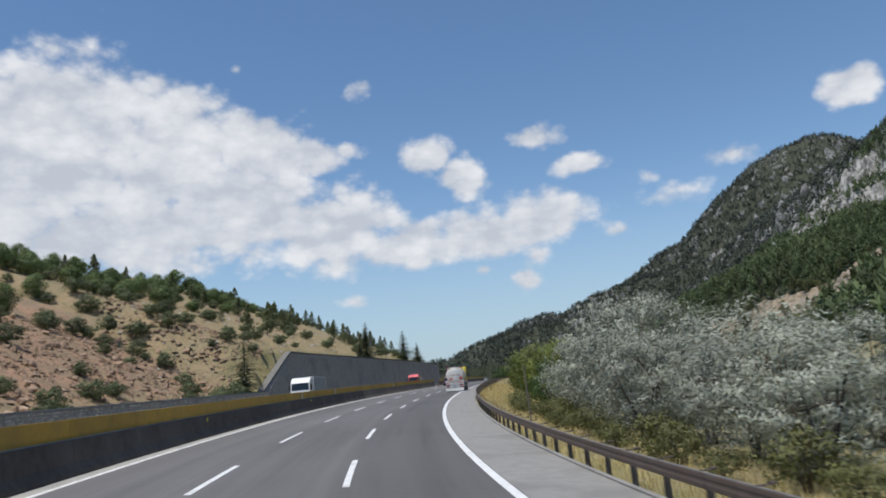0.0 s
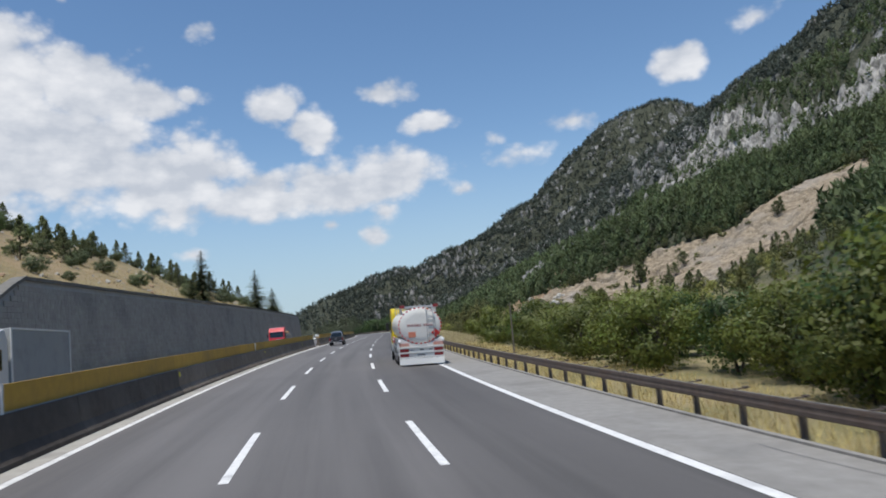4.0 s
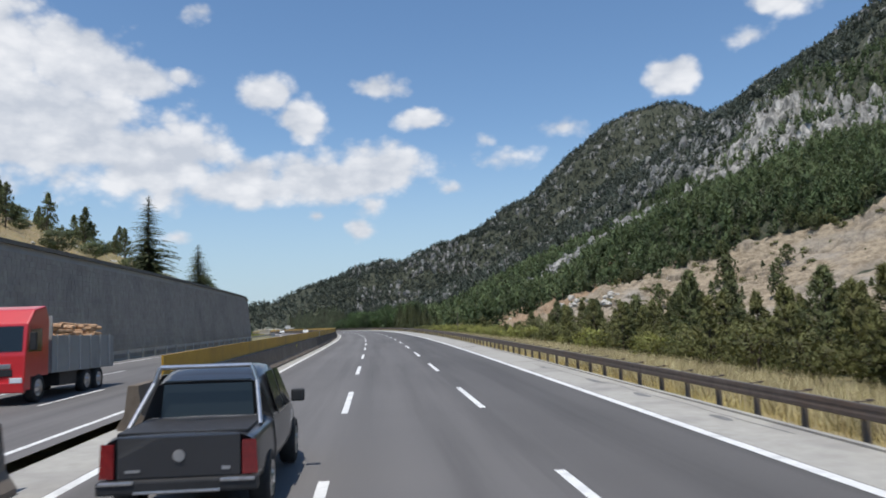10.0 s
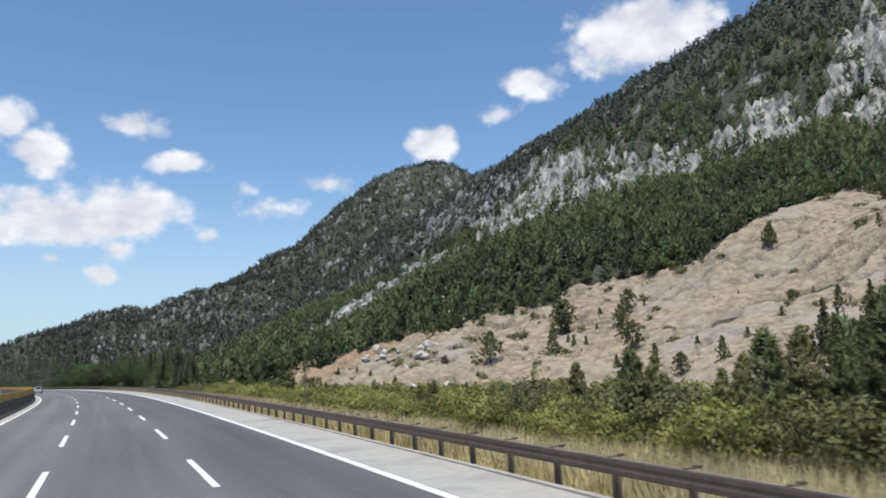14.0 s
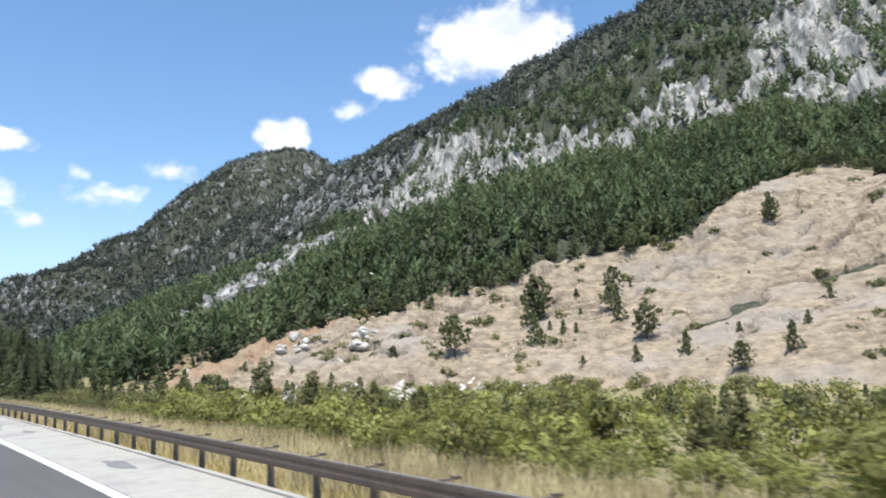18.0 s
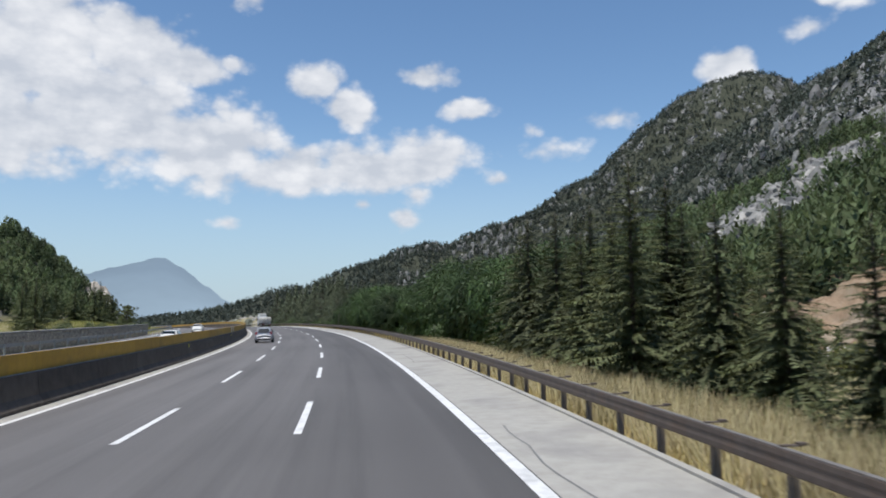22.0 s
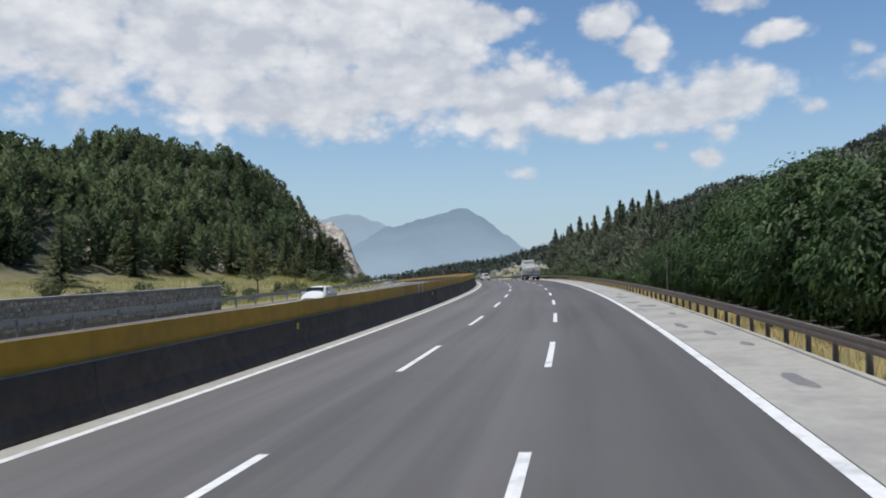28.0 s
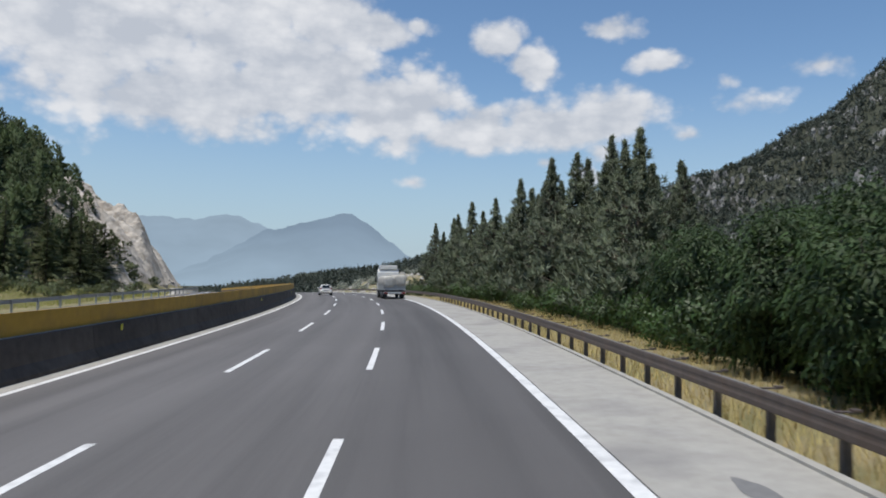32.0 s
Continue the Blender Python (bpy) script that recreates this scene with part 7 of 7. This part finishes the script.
def shell(name, parent, mat, sections):
    """A car body from cross sections (y, half width, half width at the roof, floor, belt, roof)."""
    v, f = [], []
    for y, w, wr, z0, zb, zr in sections:
        half = [(0, z0), (w * 0.88, z0), (w * 0.98, z0 + 0.1), (w, (z0 + zb) / 2), (w * 0.965, zb), (wr, zr - 0.05), (wr * 0.86, zr), (0, zr + 0.012)]
        ring = half + [(-x, z) for x, z in half[-2:0:-1]]
        v += [(x, y, z) for x, z in ring]
    n = 14
    for j in range(len(sections) - 1):
        for i in range(n):
            f.append((j * n + i, j * n + (i + 1) % n, (j + 1) * n + (i + 1) % n, (j + 1) * n + i))
    f += [tuple(range(n)), tuple(range((len(sections) - 1) * n, len(sections) * n))[::-1]]
    ob = mesh_object(name, v, f, mat, parent, True)
    sub = ob.modifiers.new("round", "SUBSURF")
    sub.levels = sub.render_levels = 1
    return ob


def panel(name, parent, mat, pts, thick=0.012):
    """A thin plate through four or more points."""
    bm = bmesh.new()
    q = [Vector(p) for p in pts]
    nrm = (q[1] - q[0]).cross(q[2] - q[0]).normalized() * thick
    a, b = [bm.verts.new(p) for p in q], [bm.verts.new(p + nrm) for p in q]
    n = len(q)
    fs = [bm.faces.new(a[::-1]), bm.faces.new(b)] + [bm.faces.new((a[i], a[(i + 1) % n], b[(i + 1) % n], b[i])) for i in range(n)]
    bmesh.ops.recalc_face_normals(bm, faces=fs)
    return part(name, bm, mat, parent)


def mirror_panels(name, parent, mat, pts, thick=0.012):
    panel(name, parent, mat, pts, thick)
    panel(name, parent, mat, [(-x, y, z) for x, y, z in pts][::-1], thick)


def hatchback(mat, label):
    c = new("hatchback_car")
    shell("body", c, mat, [(0.0, 0.72, 0.5, 0.42, 0.62, 0.7), (0.04, 0.82, 0.62, 0.3, 0.85, 0.98), (0.3, 0.86, 0.58, 0.24, 0.95, 1.36), (0.7, 0.87, 0.6, 0.22, 0.95, 1.45), (1.9, 0.87, 0.6, 0.2, 0.92, 1.48), (2.5, 0.87, 0.58, 0.2, 0.9, 1.38),
                           (3.15, 0.86, 0.72, 0.2, 0.88, 0.97), (3.7, 0.83, 0.66, 0.22, 0.74, 0.86), (3.98, 0.7, 0.5, 0.3, 0.58, 0.66)])
    panel("rear_window", c, GLASS, [(-0.57, 0.035, 1.0), (0.57, 0.035, 1.0), (0.5, 0.29, 1.37), (-0.5, 0.29, 1.37)])
    panel("windscreen", c, GLASS, [(0.62, 3.08, 1.0), (-0.62, 3.08, 1.0), (-0.52, 2.55, 1.38), (0.52, 2.55, 1.38)])
    mirror_panels("side_window", c, GLASS, [(0.845, 0.6, 0.97), (0.85, 1.75, 0.95), (0.63, 1.75, 1.4), (0.63, 0.75, 1.36)])
    mirror_panels("side_window", c, GLASS, [(0.85, 1.82, 0.95), (0.845, 2.85, 0.93), (0.62, 2.4, 1.36), (0.63, 1.82, 1.4)])
    mirror_panels("tail_lamp", c, TAIL, [(0.6, 0.03, 0.82), (0.8, 0.1, 0.82), (0.74, 0.2, 1.08), (0.58, 0.08, 1.02)], 0.02)
    boxes("bumper_insert", c, BLACK, [(-0.6, 0.6, -0.03, 0.06, 0.32, 0.44)], 0.02)
    pl = boxes("number_plate", c, PLATE, [(-0.26, 0.26, -0.02, 0.0, 0.66, 0.77)], 0.004)
    boxes("plate_bar", pl, INK, [(-0.2 + 0.08 * k, -0.15 + 0.08 * k, -0.028, -0.019, 0.68, 0.75) for k in range(6)], 0.001)
    for s in (-1, 1):
        boxes("door_mirror", c, mat, [(s * 0.94 - 0.09, s * 0.94 + 0.09, 2.62, 2.74, 0.95, 1.08)], 0.03)
        for y in (0.68, 3.2):
            wheel(c, s * 0.875, y, 0.31, 0.2, rim=0.62)
    return tagged(c, label, "car")


def pickup():
    c = new("pickup_truck")
    shell("body", c, CHARCOAL, [(0.06, 0.88, 0.84, 0.55, 1.02, 1.1), (0.12, 0.93, 0.86, 0.42, 1.05, 1.12), (1.0, 0.95, 0.87, 0.4, 1.05, 1.13), (1.62, 0.95, 0.87, 0.4, 1.06, 1.14)])
    shell("cabin", c, CHARCOAL, [(1.66, 0.94, 0.7, 0.4, 1.08, 1.62), (1.95, 0.95, 0.7, 0.38, 1.08, 1.79), (3.1, 0.95, 0.7, 0.38, 1.06, 1.82), (3.6, 0.95, 0.68, 0.38, 1.05, 1.68), (4.15, 0.94, 0.8, 0.38, 1.02, 1.12), (4.9, 0.9, 0.74, 0.4, 0.95, 1.02), (5.2, 0.78, 0.6, 0.45, 0.8, 0.88)])
    panel("rear_window", c, GLASS, [(-0.64, 1.6, 1.14), (0.64, 1.6, 1.14), (0.6, 1.68, 1.64), (-0.6, 1.68, 1.64)])
    boxes("load_cover", c, BLACK, [(-0.78, 0.78, 0.2, 1.55, 1.1, 1.14)], 0.01)
    boxes("tailgate", c, CHARCOAL, [(-0.72, 0.72, 0.0, 0.07, 0.62, 1.12)], 0.02)
    boxes("badge_bar", c, CHROME, [(-0.62, -0.45, -0.008, 0.002, 0.7, 0.73), (0.5, 0.6, -0.008, 0.002, 0.7, 0.74)], 0.002)
    bm = bmesh.new()
    bmesh.ops.create_cone(bm, cap_ends=True, segments=24, radius1=0.075, radius2=0.07, depth=0.02, matrix=pose(0, -0.006, 0.88, 90))
    part("round_badge", bm, CHROME, c)
    boxes("rear_bumper", c, BLACK, [(-0.93, 0.93, -0.1, 0.1, 0.46, 0.62)], 0.03)
    boxes("bumper_trim", c, CHROME, [(-0.9, -0.5, -0.115, -0.08, 0.58, 0.62), (0.5, 0.9, -0.115, -0.08, 0.58, 0.62), (-0.5, 0.5, -0.115, -0.08, 0.47, 0.5)], 0.008)
    pl = boxes("number_plate", c, PLATE, [(-0.26, 0.26, -0.02, 0.0, 0.5, 0.61)], 0.004)
    boxes("plate_bar", pl, INK, [(-0.2 + 0.08 * k, -0.15 + 0.08 * k, -0.028, -0.019, 0.52, 0.59) for k in range(6)], 0.001)
    bm = bmesh.new()
    for s in (-1, 1):
        rod(bm, (s * 0.84, 0.85, 1.1), (s * 0.7, 1.5, 1.62), 0.032)
        rod(bm, (s * 0.7, 1.5, 1.62), (s * 0.62, 1.52, 1.84), 0.032)
    rod(bm, (-0.62, 1.52, 1.84), (0.62, 1.52, 1.84), 0.032)
    part("roll_bar", bm, CHROME, c)
    for s in (-1, 1):
        panel("tail_lamp", c, TAIL, [(s * 0.74, -0.01, 0.64), (s * 0.92, 0.03, 0.64), (s * 0.9, 0.03, 1.04), (s * 0.74, -0.01, 1.04)][::s], 0.02)
        boxes("door_mirror", c, BLACK, [(s * 1.06 - 0.11, s * 1.06 + 0.11, 3.55, 3.68, 1.1, 1.3)], 0.03)
        for y in (1.0, 4.2):
            wheel(c, s * 0.965, y, 0.38, 0.26, rim=0.62)
    for y0, y1 in ((2.0, 2.75), (2.83, 3.7)):
        mirror_panels("side_window", c, GLASS, [(0.93, y0, 1.1), (0.93, y1, 1.08), (0.73, min(y1, 3.4), 1.68), (0.73, y0 + 0.05, 1.7)])
    return tagged(c, "charcoal double-cab pickup truck with a chrome roll bar", "pickup truck")


def lorry(name, cab_mat, label, category, load, front_dark=False):
    """A lorry with its front at y = 0 and its body behind it, local y ahead."""
    c = new(name)
    bm = bmesh.new()
    prism(bm, [(-1.9, 0.9), (-1.9, 2.9), (-1.6, 3.35), (-0.75, 3.2), (-0.25, 2.7), (-0.06, 1.6), (0.0, 0.5), (-0.5, 0.45), (-0.5, 0.9)], -1.2, 1.2, 0.06)
    cab = part("cab", bm, cab_mat, c)
    panel("windscreen", cab, GLASS, [(1.05, -0.225, 2.62), (-1.05, -0.225, 2.62), (-1.08, -0.075, 1.78), (1.08, -0.075, 1.78)], 0.02)
    boxes("grille", cab, BLACK if front_dark else CHROME, [(-0.75, 0.75, -0.06, 0.02, 1.2, 1.36)], 0.02)
    boxes("grille", cab, BLACK, [(-0.8, 0.8, -0.05, 0.01, 0.95, 1.18)], 0.02)
    boxes("bumper", cab, WHITE if front_dark else cab_mat, [(-1.2, 1.2, -0.15, 0.06, 0.4, 0.75)], 0.04)
    pl = boxes("number_plate", cab, PLATE, [(-0.26, 0.26, 0.055, 0.07, 0.5, 0.61)], 0.003)
    boxes("plate_bar", pl, INK, [(-0.2 + 0.08 * k, -0.15 + 0.08 * k, 0.07, 0.078, 0.52, 0.59) for k in range(6)], 0.001)
    for s in (-1, 1):
        boxes("headlamp", cab, LAMP, [(s * 0.95 - 0.2, s * 0.95 + 0.2, 0.0, 0.07, 0.72, 0.9)], 0.02)
        boxes("mirror", cab, BLACK, [(s * 1.36 - 0.1, s * 1.36 + 0.1, -0.35, -0.2, 1.8, 2.4)], 0.03)
        bm = bmesh.new()
        prism(bm, [(-1.3, 1.75), (-1.3, 2.55), (-0.45, 2.5), (-0.25, 1.75)], s * 1.2 - 0.012, s * 1.2 + 0.012)
        part("side_window", bm, GLASS, cab)
        for y in (-1.1, -5.6, -6.9):
            wheel(c, s * 1.2, y, 0.5, 0.32)
    boxes("chassis", c, BLACK, [(-0.45, 0.45, -8.4, -0.6, 0.55, 0.95), (-1.15, 1.15, -4.6, -3.0, 0.45, 0.95)], 0.02)
    if load == "logs":
        boxes("bed", c, GREYBOX, [(-1.22, 1.22, -8.6, -2.1, 0.95, 1.1), (-1.22, -1.16, -8.6, -2.1, 1.1, 2.3), (1.16, 1.22, -8.6, -2.1, 1.1, 2.3), (-1.22, 1.22, -2.16, -2.1, 1.1, 3.0), (-1.22, 1.22, -8.6, -8.54, 1.1, 2.3)], 0.01)
        for y in np.arange(-8.0, -2.2, 1.1):
            boxes("bed_post", c, ALU, [(1.22, 1.26, y - 0.04, y + 0.04, 1.0, 2.34), (-1.26, -1.22, y - 0.04, y + 0.04, 1.0, 2.34)], 0.006)
        gen = np.random.default_rng(3)
        for _ in range(90):
            bm = bmesh.new()
            y, x = gen.uniform(-8.2, -2.5), gen.uniform(-0.85, 0.85)
            z = 2.15 + 0.75 * gen.uniform(0, 1) * (1 - (x / 1.2) ** 2)
            w, p2, L = gen.uniform(0, 6.28), gen.normal(0, 0.12), gen.uniform(0.45, 0.6)
            dv = Vector((math.cos(w), math.sin(w), p2)) * L
            if abs(x + dv.x) > 1.05 or abs(x - dv.x) > 1.05:
                dv = Vector((0.1, L, 0))
            rod(bm, Vector((x, y, z)) - dv, Vector((x, y, z)) + dv, gen.uniform(0.06, 0.1), sides=7)
            part("log", bm, WOODS, c)
    elif load == "box":
        boxes("cargo_box", c, GREYBOX, [(-1.22, 1.22, -8.6, -2.1, 0.95, 3.4)], 0.04)
        boxes("box_frame", c, WHITE, [(1.2, 1.25, -8.62, -8.5, 0.95, 3.42), (1.2, 1.25, -2.2, -2.08, 0.95, 3.42), (1.2, 1.25, -8.6, -2.1, 3.34, 3.42), (-1.25, -1.2, -8.62, -8.5, 0.95, 3.42), (-1.25, -1.2, -2.2, -2.08, 0.95, 3.42), (-1.25, -1.2, -8.6, -2.1, 3.34, 3.42)], 0.01)
    else:
        boxes("bed", c, GREYBOX, [(-1.22, 1.22, -8.6, -2.1, 0.95, 1.12), (-1.22, -1.16, -8.6, -2.1, 1.12, 1.8), (1.16, 1.22, -8.6, -2.1, 1.12, 1.8), (-1.22, 1.22, -8.62, -8.54, 1.12, 1.8)], 0.01)
        for k, y in enumerate(np.arange(-8.3, -2.4, 0.95)):
            for s in (-0.6, 0.62):
                bm = bmesh.new()
                bmesh.ops.create_icosphere(bm, subdivisions=3, radius=1.0)
                for v in bm.verts:
                    u = v.co.copy()
                    for ax in range(3):
                        v.co[ax] = math.copysign(abs(u[ax]) ** 0.55, u[ax])
                    v.co = Vector((v.co.x * 0.66, v.co.y * 0.52, v.co.z * 0.62)) * (1 + 0.1 * noise.fractal(u * 1.6 + Vector((k, s, 0)), 1, 2, 4))
                    v.co += Vector((s, y, 1.85 + (0.1 if s > 0 else 0)))
                part("sack", bm, SACK, c, smooth=True)
        boxes("deflector", cab, WHITE, [(-1.05, 1.05, -1.9, -1.2, 3.3, 3.75)], 0.05)
        boxes("rear_bumper", c, ALU, [(-1.2, 1.2, -8.7, -8.6, 0.55, 0.75), (-1.2, 1.2, -8.66, -8.6, 0.95, 1.08)], 0.02)
        for s in (-1, 1):
            boxes("tail_lamp", c, TAIL, [(s * 0.95 - 0.2, s * 0.95 + 0.2, -8.73, -8.69, 0.56, 0.72)], 0.01)
            boxes("mud_flap", c, RUBBER, [(s * 0.95 - 0.25, s * 0.95 + 0.25, -7.7, -7.66, 0.2, 0.85)], 0.01)
    return tagged(c, label, category)


def stand(ob, s, e, turn=0.0):
    ob.matrix_world = on_road_pose(s, e, 0.0, turn)


def bank_turn(s, front_away=True):
    b = float(np.interp(s, LINE_S, LINE_BANK))
    g = float(np.interp(s, LINE_S, np.gradient(LINE_Z, STEP)))
    return math.degrees(math.atan(b)), math.degrees(math.atan(g))


def stand_tilted(ob, s, e):
    """On the banked carriageway, tilted with it."""
    b, g = bank_turn(s)
    ob.matrix_world = on_road_pose(s, e, 0.0) @ pose(0, 0, 0, g, b, 0)


stand_tilted(tanker(), 103.9, 1.02)
stand_tilted(pickup(), 165.4, 8.85)
stand_tilted(hatchback(SILVER, "silver five-door hatchback car in the outer lane"), 408.0, 8.72)
stand_tilted(hatchback(WHITE, "white hatchback car far ahead in the outer lane"), 576.0, 7.9)
stand_tilted(lorry("loaded_lorry", WHITE, "white lorry loaded with bulging pale sacks", "truck", "sacks"), 562.5, 1.15)
stand(lorry("log_lorry", RED, "bright red lorry loaded with cut logs", "truck", "logs"), 182.5, 19.3, 180)
stand(lorry("box_lorry", WHITE, "white box lorry with a dark front", "truck", "box", True), 92.5, 19.2, 180)
stand(hatchback(BLUEGREY, "blue-grey car on the oncoming carriageway"), 173.0, 17.2, 180)
stand(hatchback(WHITE, "white car on the oncoming carriageway"), 407.5, 17.0, 180)
stand(hatchback(WHITE, "white car far off on the oncoming carriageway"), 470.0, 20.0, 180)
